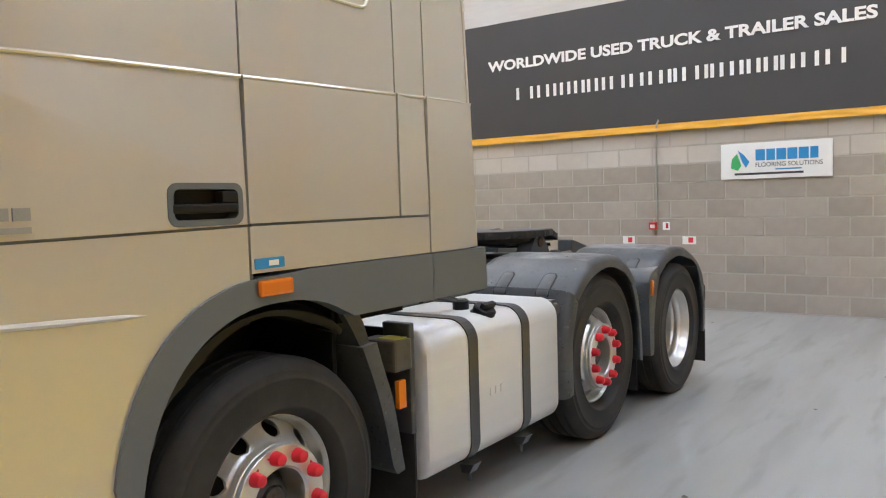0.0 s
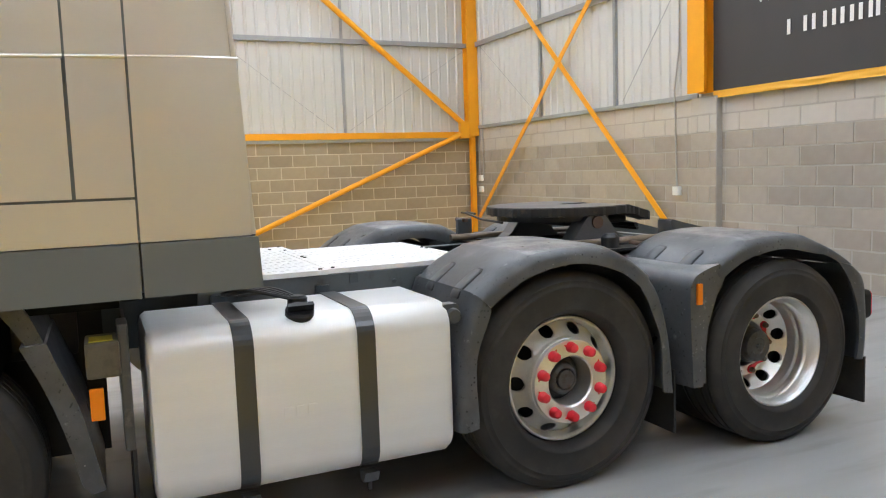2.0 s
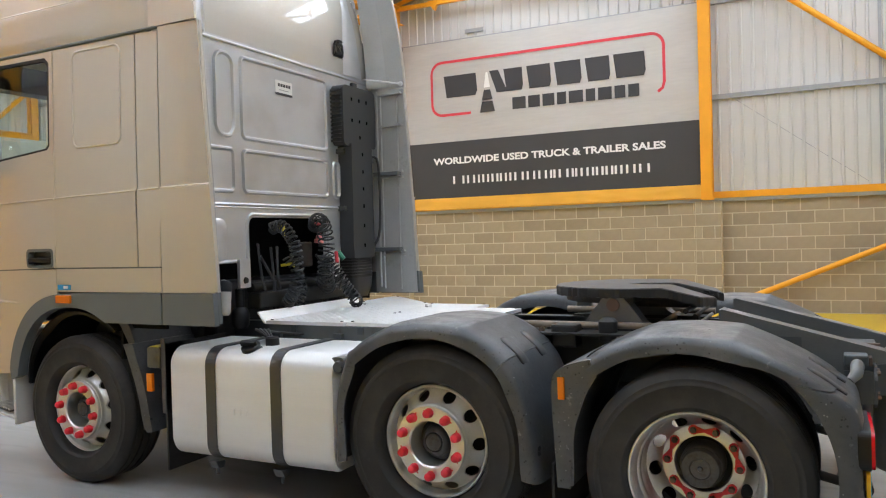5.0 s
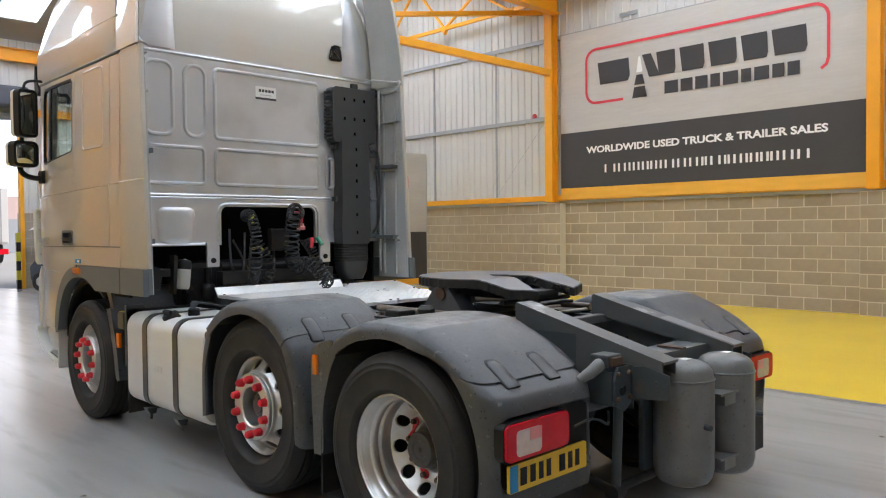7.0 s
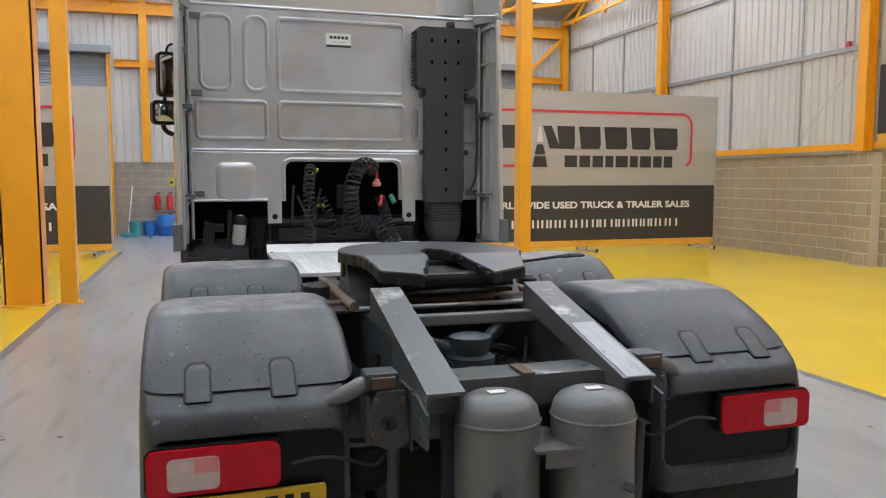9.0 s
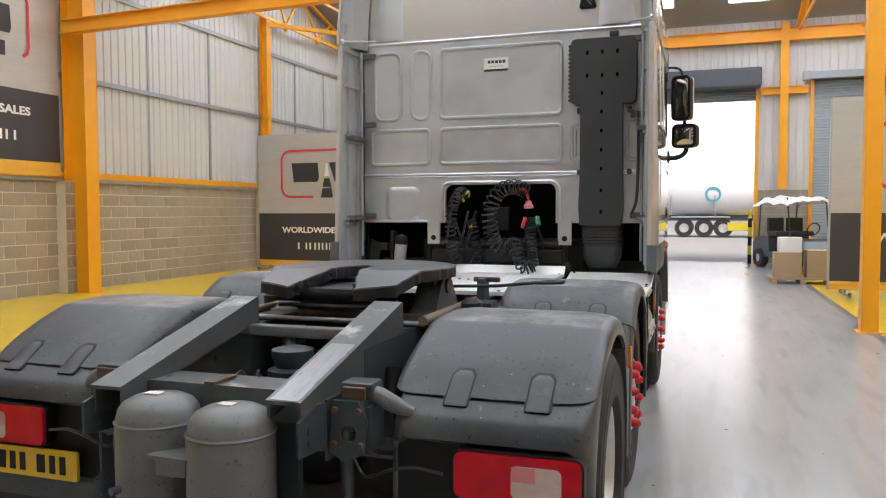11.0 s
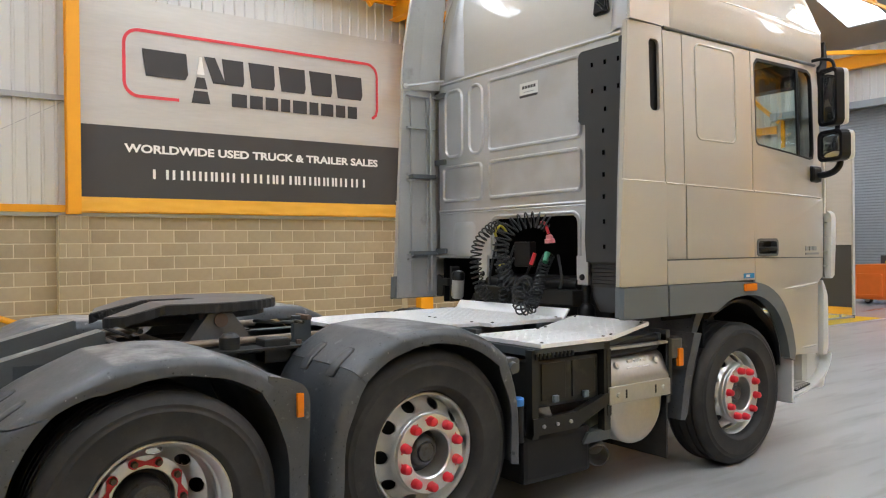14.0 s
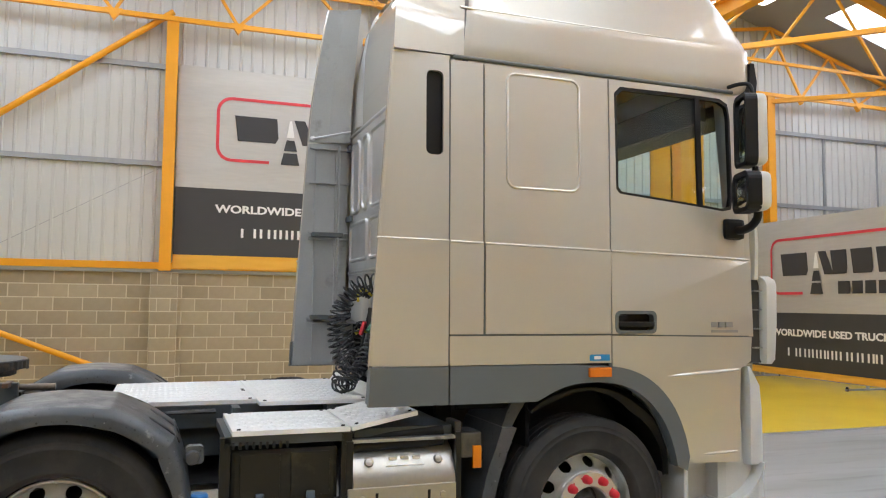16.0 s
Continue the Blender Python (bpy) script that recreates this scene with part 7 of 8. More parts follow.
both("pillar_trim", lambda: upright_vane([(1.69, 4.85, 4.895, 0.06, 1.165), (1.9, 4.86, 4.90, 0.06, 1.165), (2.09, 4.865, 4.895, 0.05, 1.16)]), M_BUMPER, "pale trim along the windscreen pillar")
both("deflector_mount", lambda: Box(1.12, 1.165, 4.845, 4.95, 1.205, 1.70, 0.01), M_CLIP, "dark deflector mounting", False)
for z in (1.29, 1.40, 1.51, 1.62):
    both("deflector_vane", lambda: Box(1.166, 1.19, 4.855, 4.93, z, z + 0.008), M_FLASH, smooth=False)


# ---- high roof: stacked sections ----
def section(z, hw, y0, y1, r, n=6):
    return [(x, y, z) for x, y in rr(-hw, hw, y0, y1, r, n)]


def loft(secs):
    bm = bmesh.new()
    rings = [[bm.verts.new(p) for p in s] for s in secs]
    n = len(rings[0])
    for u, v in zip(rings, rings[1:]):
        for k in range(n):
            bm.faces.new((u[k], u[(k + 1) % n], v[(k + 1) % n], v[k]))
    bm.faces.new(rings[-1])
    return bm


ROOF = [section(2.765, 1.195, 2.99, 4.79, 0.06), section(2.80, 1.207, 2.985, 4.84, 0.07), section(2.87, 1.21, 2.985, 4.865, 0.08), section(3.0, 1.212, 2.985, 4.872, 0.1), section(3.04, 1.212, 2.985, 4.868, 0.1), section(3.055, 1.21, 2.985, 4.864, 0.11), section(3.2, 1.196, 2.99, 4.78, 0.14), section(3.4, 1.17, 3.0, 4.64, 0.18), section(3.6, 1.12, 3.03, 4.48, 0.22), section(3.75, 1.03, 3.1, 4.3, 0.25), section(3.85, 0.88, 3.2, 4.1, 0.25), section(3.9, 0.7, 3.35, 3.95, 0.25)]
roof = part("roof", loft(ROOF), M_PAINT, TR, "champagne high roof", True)
for s in (1, -1):
    bm = bmesh.new()
    tube(bm, [(1.213, y, 2.785 - 0.008 * (y - 3) / 1.7) for y in (2.96, 3.4, 3.9, 4.4, 4.7)], 0.011, 8)
    part("roof_gutter", bm if s > 0 else mirrored(bm), M_SKIRT, roof, "grey roof gutter", True)
    bm = bmesh.new()
    tube(bm, [(1.206, 3.0, 3.05), (1.206, 3.6, 3.048), (1.206, 4.2, 3.046), (1.204, 4.72, 3.044)], 0.007, 8)
    part("roof_crease", bm if s > 0 else mirrored(bm), M_PAINT, roof, smooth=True)
both("visor_end", lambda: Slab([[(4.755, 2.74), (4.80, 2.70), (4.87, 2.74), (4.885, 2.86), (4.865, 2.97), (4.84, 2.97), (4.835, 2.84)]], "x", 1.1, 1.212), M_BLACK, smooth=False)
part("sun_visor", Slab([[(4.76, 2.76), (4.84, 2.80), (5.02, 2.72), (5.03, 2.69), (4.84, 2.74), (4.78, 2.70)]], "x", -1.12, 1.12), M_BLACK, roof, "black sun visor")
# rear face of the roof, silver, with rounded side bulges
bm = bmesh.new()
cols = [(-1.15, 0.05), (-0.98, 0.012), (-0.86, 0.0), (-0.80, 0.02), (-0.76, 0.045), (-0.4, 0.035), (0, 0.03), (0.4, 0.035), (0.76, 0.045), (0.80, 0.02), (0.86, 0.0), (0.98, 0.012), (1.15, 0.05)]
rows_ = [(2.86, 0.0), (2.90, 0.0), (3.0, 0.004), (3.2, 0.016), (3.4, 0.036), (3.55, 0.06), (3.7, 0.11), (3.8, 0.18), (3.86, 0.28)]
gridv = [[bm.verts.new((x * (1 - 0.06 * max(0, z - 3.0)), 2.955 + d + e, z)) for x, d in cols] for z, e in rows_]
for a, b in zip(gridv, gridv[1:]):
    for k in range(len(cols) - 1):
        bm.faces.new((a[k], a[k + 1], b[k + 1], b[k]))
part("roof_back", bm, M_SILVER, roof, "silver rear face of the roof", True)
part("roof_vent", (lambda b: (bmesh.ops.bevel(b, geom=list(b.edges), offset=0.012, segments=2, affect="EDGES"), b)[1])(Slab([[(0.64, 2.99), (0.775, 2.99), (0.76, 3.10), (0.74, 3.125), (0.68, 3.125), (0.66, 3.10)]], "y", 2.955, 3.0)), M_BLACK, roof, "black roof vent", False)

# ---- silver back wall with pressed panels ----
OPEN = [(-0.43, 1.375), (-0.43, 1.63), (-0.418, 1.66), (-0.39, 1.68), (0.43, 1.68), (0.458, 1.66), (0.47, 1.63), (0.47, 1.375)]
outline = [(-1.14, 1.375)] + OPEN + [(1.16, 1.375), (1.16, 2.86), (-1.14, 2.86)]
back = part("back_wall", Slab([outline], "y", YR, YR + 0.03), M_SILVER, TR, "silver pressed steel rear cab wall")


def pressed(u0, u1, v0, v1, r=0.05, deep=0.014, wide=0.028, parent=None, name="pressed_panel"):
    """A panel pressed inwards, with a rounded bead round it."""
    bm = bmesh.new()
    y = YR - 0.001
    loops = [(0.0, 0.0), (wide * 0.35, -0.016), (wide * 0.75, -0.016), (wide * 1.15, -0.001), (wide * 1.6, 0.0)]
    rings = []
    for ins, dy in loops:
        rings.append([bm.verts.new((p, y + dy, q)) for p, q in rr(u0 + ins, u1 - ins, v0 + ins, v1 - ins, max(0.012, r - ins), 6)])
    n = len(rings[0])
    for a, b in zip(rings, rings[1:]):
        for k in range(n):
            bm.faces.new((a[k], a[(k + 1) % n], b[(k + 1) % n], b[k]))
    bm.faces.new(rings[-1])
    return part(name, bm, M_SILVER, back, smooth=True)


for q in ((-1.055, -0.80, 2.20, 2.775, 0.085), (-0.735, -0.535, 2.20, 2.775, 0.09), (-0.485, 0.525, 2.20, 2.775), (-1.09, -0.55, 1.835, 2.145), (-0.485, 0.525, 1.835, 2.145), (0.575, 0.68, 1.835, 2.145), (0.99, 1.13, 1.835, 2.145)):
    pressed(*q)
for z, r in ((1.765, 0.011), (1.745, 0.006), (2.835, 0.012)):
    part("bead", Tube([(-1.14, YR - 0.002, z), (1.16, YR - 0.002, z)], r, 8), M_SILVER, back, smooth=True)
part("bead", Tube([(x, YR - 0.002, z) for x, z in [(-0.455, 1.375), (-0.455, 1.64), (-0.435, 1.68), (-0.40, 1.70), (0.44, 1.70), (0.475, 1.68), (0.495, 1.64), (0.495, 1.375)]], 0.012, 8), M_SILVER, back, smooth=True)
part("bead", Tube([(-1.14, YR - 0.002, 1.385), (-0.46, YR - 0.002, 1.385)], 0.012, 8), M_SILVER, back, smooth=True)
bm = bmesh.new()
rings = []
for ins, dy in ((0.0, 0.0), (0.012, -0.006), (0.03, -0.013), (0.045, -0.015)):
    rings.append([bm.verts.new((p, YR - 0.001 + dy, q)) for p, q in rr(-0.95 + ins, -0.65 - ins, 1.39, 1.67 - ins, 0.06, 6)])
for a, b in zip(rings, rings[1:]):
    for k in range(len(a)):
        bm.faces.new((a[k], a[(k + 1) % len(a)], b[(k + 1) % len(a)], b[k]))
bm.faces.new(rings[-1])
part("pressed_dome", bm, M_SILVER, back, smooth=True)
for x in (-0.52, 0.545):
    lug = part("lug", Slab([rr(x - 0.052, x + 0.052, 1.205, 1.40, 0.006, 2)], "y", YR - 0.035, YR - 0.012), M_SILVER, back, "silver mounting lug")
    part("lug_bolt", lathe(bmesh.new(), [(0, 0.012), (0.02, 0.01), (0.022, 0)], (x, YR - 0.035, 1.255), (0, -1, 0), 12), M_BLACK, lug)
st = part("sticker", Slab([rect(-0.105, 0.09, 2.565, 2.672)], "y", YR - 0.003, YR - 0.0018), M_WHITE, back, "white dealer sticker")
part("sticker_strip", Slab([rect(-0.105, 0.09, 2.565, 2.583)], "y", YR - 0.0042, YR - 0.0032), M_DARKINK, st)
for i in range(5):
    part("sticker_mark", Slab([rect(-0.075 + i * 0.03, -0.052 + i * 0.03, 2.628, 2.65)], "y", YR - 0.0042, YR - 0.0032), M_DARKINK, st)
part("sticker_mark", Slab([rect(-0.06, 0.05, 2.602, 2.606)], "y", YR - 0.0042, YR - 0.0032), M_GIRT, st)
# Near-black added walls: the bay's shade is put into their colour.
M_VOID = mat("unlit_bay_black", (0.006, 0.006, 0.0065), 0.9, spec=0.15, vary=0.3)
part("bulkhead", Box(-1.14, 1.16, 3.012, 3.02, 1.72, 2.86), M_VOID, TR, "black screen standing in for shade behind the back wall")
part("bulkhead", Box(-1.14, 1.16, 3.40, 3.42, 0.8, 1.73), M_VOID, TR, "black screen standing in for shade behind the back wall")
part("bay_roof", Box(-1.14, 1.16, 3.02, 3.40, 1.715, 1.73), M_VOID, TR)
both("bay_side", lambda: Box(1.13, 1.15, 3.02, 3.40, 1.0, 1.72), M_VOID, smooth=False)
part("engine_bay", Box(-0.7, 0.7, 3.16, 4.3, 0.75, 1.24, 0.05), M_GREASE, TR, "greasy engine block")


# inner faces of the side deflectors, ribbed, and their upper wings
def deflector(s):
    bm = slab(bmesh.new(), [[(2.56, 1.05), (2.96, 1.05), (2.96, 2.80), (2.645, 2.77), (2.59, 1.84)]], "x", s * 1.17, s * 1.182)
    ob = part("deflector_inner", bm, M_INNER, TR, "grey inside of the side deflector")
    for z in (1.36, 1.40, 2.02, 2.07, 2.46, 2.73):
        part("rib", Box(*sorted((s * 1.14, s * 1.17)), 2.66, 2.97, z, z + 0.016), M_INNER, ob)
    for y in (2.70, 2.86):
        part("rib", Box(*sorted((s * 1.15, s * 1.17)), y, y + 0.012, 1.08, 2.72), M_INNER, ob)
    for z in (1.41, 2.16, 2.72):
        part("hinge", Box(*sorted((s * 1.03, s * 1.17)), 2.95, 2.978, z, z + 0.045, 0.006), M_SKIRT, ob)
    part("rail", Tube([(s * 1.12, 2.88, 1.1), (s * 1.12, 2.88, 2.76)], 0.011, 8), M_INNER, ob, smooth=True)
    for z in (1.40, 2.04):
        part("bracket", Box(*sorted((s * 1.10, s * 1.168)), 2.68, 2.92, z, z + 0.035, 0.006), M_SKIRT, ob)
    # curved upper wing beside the roof
    bm = bmesh.new()
    secs = []
    for k in range(8):
        z = 2.79 + 0.15 * k
        e = 0.10 * (k / 7) ** 1.6
        f = 0.12 * (k / 7) ** 1.5
        xo = 1.228 - e
        secs.append([(s * x, y, z) for x, y in ((xo, 2.645 + f), (xo - 0.004, 2.8 + f * 0.8), (xo - 0.012, 3.02 + f * 0.4), (xo - 0.035, 3.02 + f * 0.4), (xo - 0.028, 2.8 + f * 0.8), (xo - 0.022, 2.65 + f))])
    rings = [[bm.verts.new(p) for p in q] for q in secs]
    for u, v in zip(rings, rings[1:]):
        for k in range(6):
            bm.faces.new((u[k], u[(k + 1) % 6], v[(k + 1) % 6], v[k]))
    bm.faces.new(rings[0])
    bm.faces.new(rings[-1])
    for z0, z1, mt in ((1.05, 1.224, M_SKIRT), (1.23, 2.78, M_PAINT)):
        lp = [(2.553 - 0.01 * (z0 < 1.2), z0), (2.553, 1.23)] if z0 < 1.2 else [(2.553, 1.23), (2.588, 1.84), (2.643, 2.78)]
        lp = lp + [(y + 0.014, z) for y, z in lp[::-1]]
        part("fairing_edge", Slab([lp], "x", s * 1.184, s * 1.212), mt, TR)
    wing = part("roof_wing", bm, M_PAINT if s > 0 else M_PAINT, TR, "champagne roof side deflector", True)
    part("wing_lining", bm_wing(s), M_INNER, wing, "grey lining")
    part("stay_rod", Tube([(s * 1.19, 2.68, 2.82), (s * 1.02, 2.95, 2.86)], 0.008, 6), M_SILVER, ob)
    part("stay_bolt", lathe(bmesh.new(), [(0, 0.02), (0.02, 0.015), (0.022, 0)], (s * 1.2, 2.68, 2.82), (-s, 0, 0), 10), M_SILVER, ob)


def bm_wing(s):
    bm = bmesh.new()
    rings = []
    for k in range(8):
        z = 2.79 + 0.15 * k
        e, f = 0.10 * (k / 7) ** 1.6, 0.12 * (k / 7) ** 1.5
        xi = 1.2 - e
        rings.append([bm.verts.new((s * x, y, z)) for x, y in ((xi, 2.655 + f), (xi - 0.035, 2.8 + f * 0.8), (xi - 0.10, 2.96 + f * 0.4))])
    for u, v in zip(rings, rings[1:]):
        for k in range(2):
            bm.faces.new((u[k], u[k + 1], v[k + 1], v[k]))
    return bm


deflector(1)
deflector(-1)

# ---- air intake snorkel on the back wall ----
M_HOLE = mat("unlit_slot", (0.003, 0.003, 0.003), 0.95, spec=0.0)
M_SNORK = mat("snorkel_plastic", (0.04, 0.042, 0.043), 0.45, vary=0.15, fine=150, spec=0.4)
sn = part("snorkel", Slab([rr(0.597, 1.076, 2.262, 2.745, 0.04, 4)], "y", 2.76, 2.93), M_SNORK, TR, "black plastic air intake snorkel")
for k in range(14):
    z = 2.29 + k * 0.031
    part("louvre", Box(0.578, 0.598, 2.775, 2.915, z, z + 0.015), M_SNORK, sn)
part("duct", (lambda b: (bmesh.ops.bevel(b, geom=[e for e in b.edges if e.calc_face_angle(0) > 1.2], offset=0.02, segments=2, affect="EDGES"), b)[1])(Slab([[(0.672, 1.36), (0.972, 1.36), (0.985, 1.5), (0.98, 1.75), (0.978, 2.28), (0.672, 2.28), (0.672, 1.75), (0.662, 1.5)]], "y", 2.74, 2.93)), M_SNORK, sn, smooth=False)
for k in range(7):
    z = 1.20 + 0.024 * k
    part("bellows_ring", Slab([rr(0.68 + 0.006 * (k % 2), 0.985 - 0.006 * (k % 2), 2.75, 2.93, 0.05, 4)], "z", z, z + 0.021), M_RUBBER, sn)
part("lower_duct", (lambda b: b)(loft([section(0, 0.145, -0.09, 0.09, 0.05, 4), section(-0.08, 0.14, -0.085, 0.085, 0.05, 4), section(-0.16, 0.1, -0.07, 0.07, 0.05, 4)])), M_SNORK, sn, smooth=True).location = (0.832, 2.84, 1.2)
# Flat black boxes stand for the shade inside these small holes.
for x, zs in ((0.83, (2.34, 2.2, 2.06, 1.92, 1.78, 1.62, 1.46)), (0.72, (2.64, 2.47)), (0.94, (2.64, 2.47)), (0.83, (2.64, 2.47))):
    for z in zs:
        part("fixing", Box(x - 0.009, x + 0.009, 2.737 if z < 2.25 else 2.757, 2.76, z - 0.014, z + 0.014), M_HOLE, sn)
for z in (2.22, 1.76):
    for x in (0.64, 1.01):
        part("clip", Box(x, x + 0.03, 2.8, 2.96, z - 0.02, z + 0.02, 0.005), M_SNORK, sn)
part("snorkel_lug", Box(0.87, 0.94, 2.84, 2.95, 2.765, 2.81, 0.012), M_SNORK, sn)
part("grab_pipe", Tube(smoothed([(1.03, 2.9, 2.2), (1.09, 2.86, 2.14), (1.09, 2.86, 1.6), (1.05, 2.9, 1.45)], 4), 0.011, 8), M_SNORK, TR, smooth=True)

sn.location.y = 0.11

# ---- coiled air lines and what hangs behind the opening ----
def coil(path, turns, radius, thick, n=14):
    """A helix wound round a bent line."""
    pts = [Vector(p) for p in smoothed(path, 8)]
    total = len(pts) - 1
    out = []
    steps = int(turns * n)
    for i in range(steps + 1):
        f = i / steps * total
        k = min(int(f), total - 1)
        c = pts[k].lerp(pts[k + 1], f - k)
        a, b = frame_of(pts[k + 1] - pts[k] + Vector((0.001, 0.002, 0.0)))
        q = 2 * math.pi * i / n
        out.append(c + radius * (math.cos(q) * a + math.sin(q) * b))
    return Tube(out, thick, 6)


for way, turns, rad, lab in (
        ([(-0.25, 2.93, 1.6), (-0.26, 2.83, 1.61), (-0.285, 2.72, 1.5), (-0.29, 2.69, 1.35), (-0.285, 2.72, 1.18), (-0.27, 2.80, 1.08)], 24, 0.040, "black coiled air line"),
        ([(0.25, 2.92, 1.62), (0.18, 2.85, 1.655), (0.09, 2.74, 1.62), (0.03, 2.67, 1.49), (0.03, 2.68, 1.34), (0.06, 2.71, 1.23), (0.16, 2.76, 1.17), (0.28, 2.84, 1.21)], 24, 0.056, "black coiled air line"),
        ([(0.29, 2.88, 1.40), (0.31, 2.80, 1.30), (0.34, 2.72, 1.16), (0.365, 2.65, 1.065)], 17, 0.038, "black coiled electrical lead"),
        ([(0.365, 2.65, 1.065), (0.30, 2.61, 1.05), (0.25, 2.64, 1.14), (0.20, 2.74, 1.22), (0.12, 2.82, 1.17)], 14, 0.044, "black coiled air line"),
        ([(-0.18, 2.86, 1.40), (-0.13, 2.80, 1.28), (-0.10, 2.80, 1.14), (-0.15, 2.84, 1.04)], 13, 0.034, "black coiled electrical lead")):
    part("air_coil", coil(way, turns, rad, 0.0062), M_CABLE, TR, lab, True)
part("connector", Tube(smoothed([(-0.22, 2.93, 1.58), (-0.2, 2.86, 1.62), (-0.24, 2.84, 1.58), (-0.23, 2.84, 1.54)], 4), 0.010, 8), M_YELCABLE, TR, "yellow air connector", True)
part("connector", Tube([(-0.2, 2.9, 1.34), (-0.17, 2.83, 1.35), (-0.16, 2.81, 1.33)], 0.011, 8), M_YELCABLE, TR, "yellow air connector", True)
part("connector", Tube(smoothed([(0.20, 2.9, 1.635), (0.255, 2.88, 1.625), (0.272, 2.90, 1.555)], 4), 0.011, 8), M_REDCABLE, TR, "red air connector", True)
part("connector", lathe(bmesh.new(), [(0, 0.06), (0.022, 0.055), (0.026, 0.03), (0.036, 0.026), (0.036, 0.0), (0, 0)], (0.272, 2.91, 1.49), (0, -0.1, 1), 16), M_PINK, TR, "faded red coupling head", True)
part("connector", Tube([(0.28, 2.76, 1.42), (0.26, 2.74, 1.34)], 0.014, 8), M_REDCABLE, TR, smooth=True)
part("connector", Tube([(0.36, 2.8, 1.42), (0.38, 2.76, 1.36)], 0.02, 8), mat("green_plug", (0.03, 0.22, 0.12), 0.4), TR, "green plug", True)
part("connector_plate", Box(-0.05, 0.12, 2.86, 2.92, 1.32, 1.5, 0.008), M_BLACK, TR)
part("cab_mount", Tube([(-0.46, 2.955, 1.2), (0.5, 2.955, 1.2)], 0.035, 14), M_BATT, TR, smooth=True)
part("cab_mount_beam", Box(-0.5, 0.55, 2.84, 2.95, 1.06, 1.17, 0.012), M_BATT, TR)
both("cab_damper", lambda: lathe(bmesh.new(), [(0.045, 0), (0.06, 0.03), (0.06, 0.1), (0.045, 0.13), (0.03, 0.14), (0.03, 0.26), (0, 0.26)], (0.56, 2.965, 0.94), (0, 0, 1), 16), M_BLACK)
part("horn_canister", lathe(bmesh.new(), [(0, 0), (0.04, 0), (0.05, 0.02), (0.05, 0.16), (0.04, 0.19), (0.03, 0.22), (0, 0.23)], (-0.80, 2.9, 1.05), (0.1, 0, 1), 18), M_BEIGE, TR, "pale filter canister", True)
part("canister_cap", lathe(bmesh.new(), [(0.052, 0.0), (0.054, 0.01), (0.054, 0.05), (0.04, 0.07), (0, 0.075)], (-0.787, 2.9, 1.2), (0.1, 0, 1), 18), M_BLACK, TR, smooth=True)
part("canister_bracket", Slab([[(-0.88, 1.02), (-0.86, 1.02), (-0.84, 1.3), (-0.87, 1.31)]], "y", 2.88, 2.96), M_BATT, TR)
part("horn_bracket", Box(-0.99, -0.9, 2.88, 2.93, 1.15, 1.21, 0.01), M_BATT, TR)
part("steel_bracket", Slab([[(-1.06, 1.06), (-0.98, 1.06), (-0.96, 1.2), (-1.04, 1.24)]], "y", 2.88, 2.9), M_BATT, TR)
for i in range(7):
    x0 = hose.uniform(-0.38, 0.42)
    part("air_line", Tube(smoothed([(x0, 2.96, 1.3 + hose.uniform(-0.1, 0.2)), (x0 + hose.uniform(-0.1, 0.1), 2.9, 1.2), (x0 + hose.uniform(-0.1, 0.1), 2.88, 1.08), (x0 + hose.uniform(-0.1, 0.1), 2.8, 0.98)], 4), 0.01, 6), M_CABLE, TR, smooth=True)

# ---- mirrors ----
def turned(bm):
    """The mirror head turned about its post to face the driver."""
    bmesh.ops.rotate(bm, cent=(1.36, 4.72, 0), matrix=Matrix.Rotation(radians(-20), 3, "Z"), verts=bm.verts)
    return bm


def domed(loop, y, sag):
    """Glass bulging out of its surround."""
    bm = bmesh.new()
    cu, cv = sum(p for p, q in loop) / len(loop), sum(q for p, q in loop) / len(loop)
    rings = [[bm.verts.new((cu + (p - cu) * f, y - sag * (1 - f * f), cv + (q - cv) * f)) for p, q in loop] for f in (1.0, 0.85, 0.68, 0.5, 0.3, 0.1)]
    n = len(loop)
    for a, b in zip(rings, rings[1:]):
        for k in range(n):
            bm.faces.new((a[k], a[(k + 1) % n], b[(k + 1) % n], b[k]))
    bm.faces.new(rings[-1])
    return bm


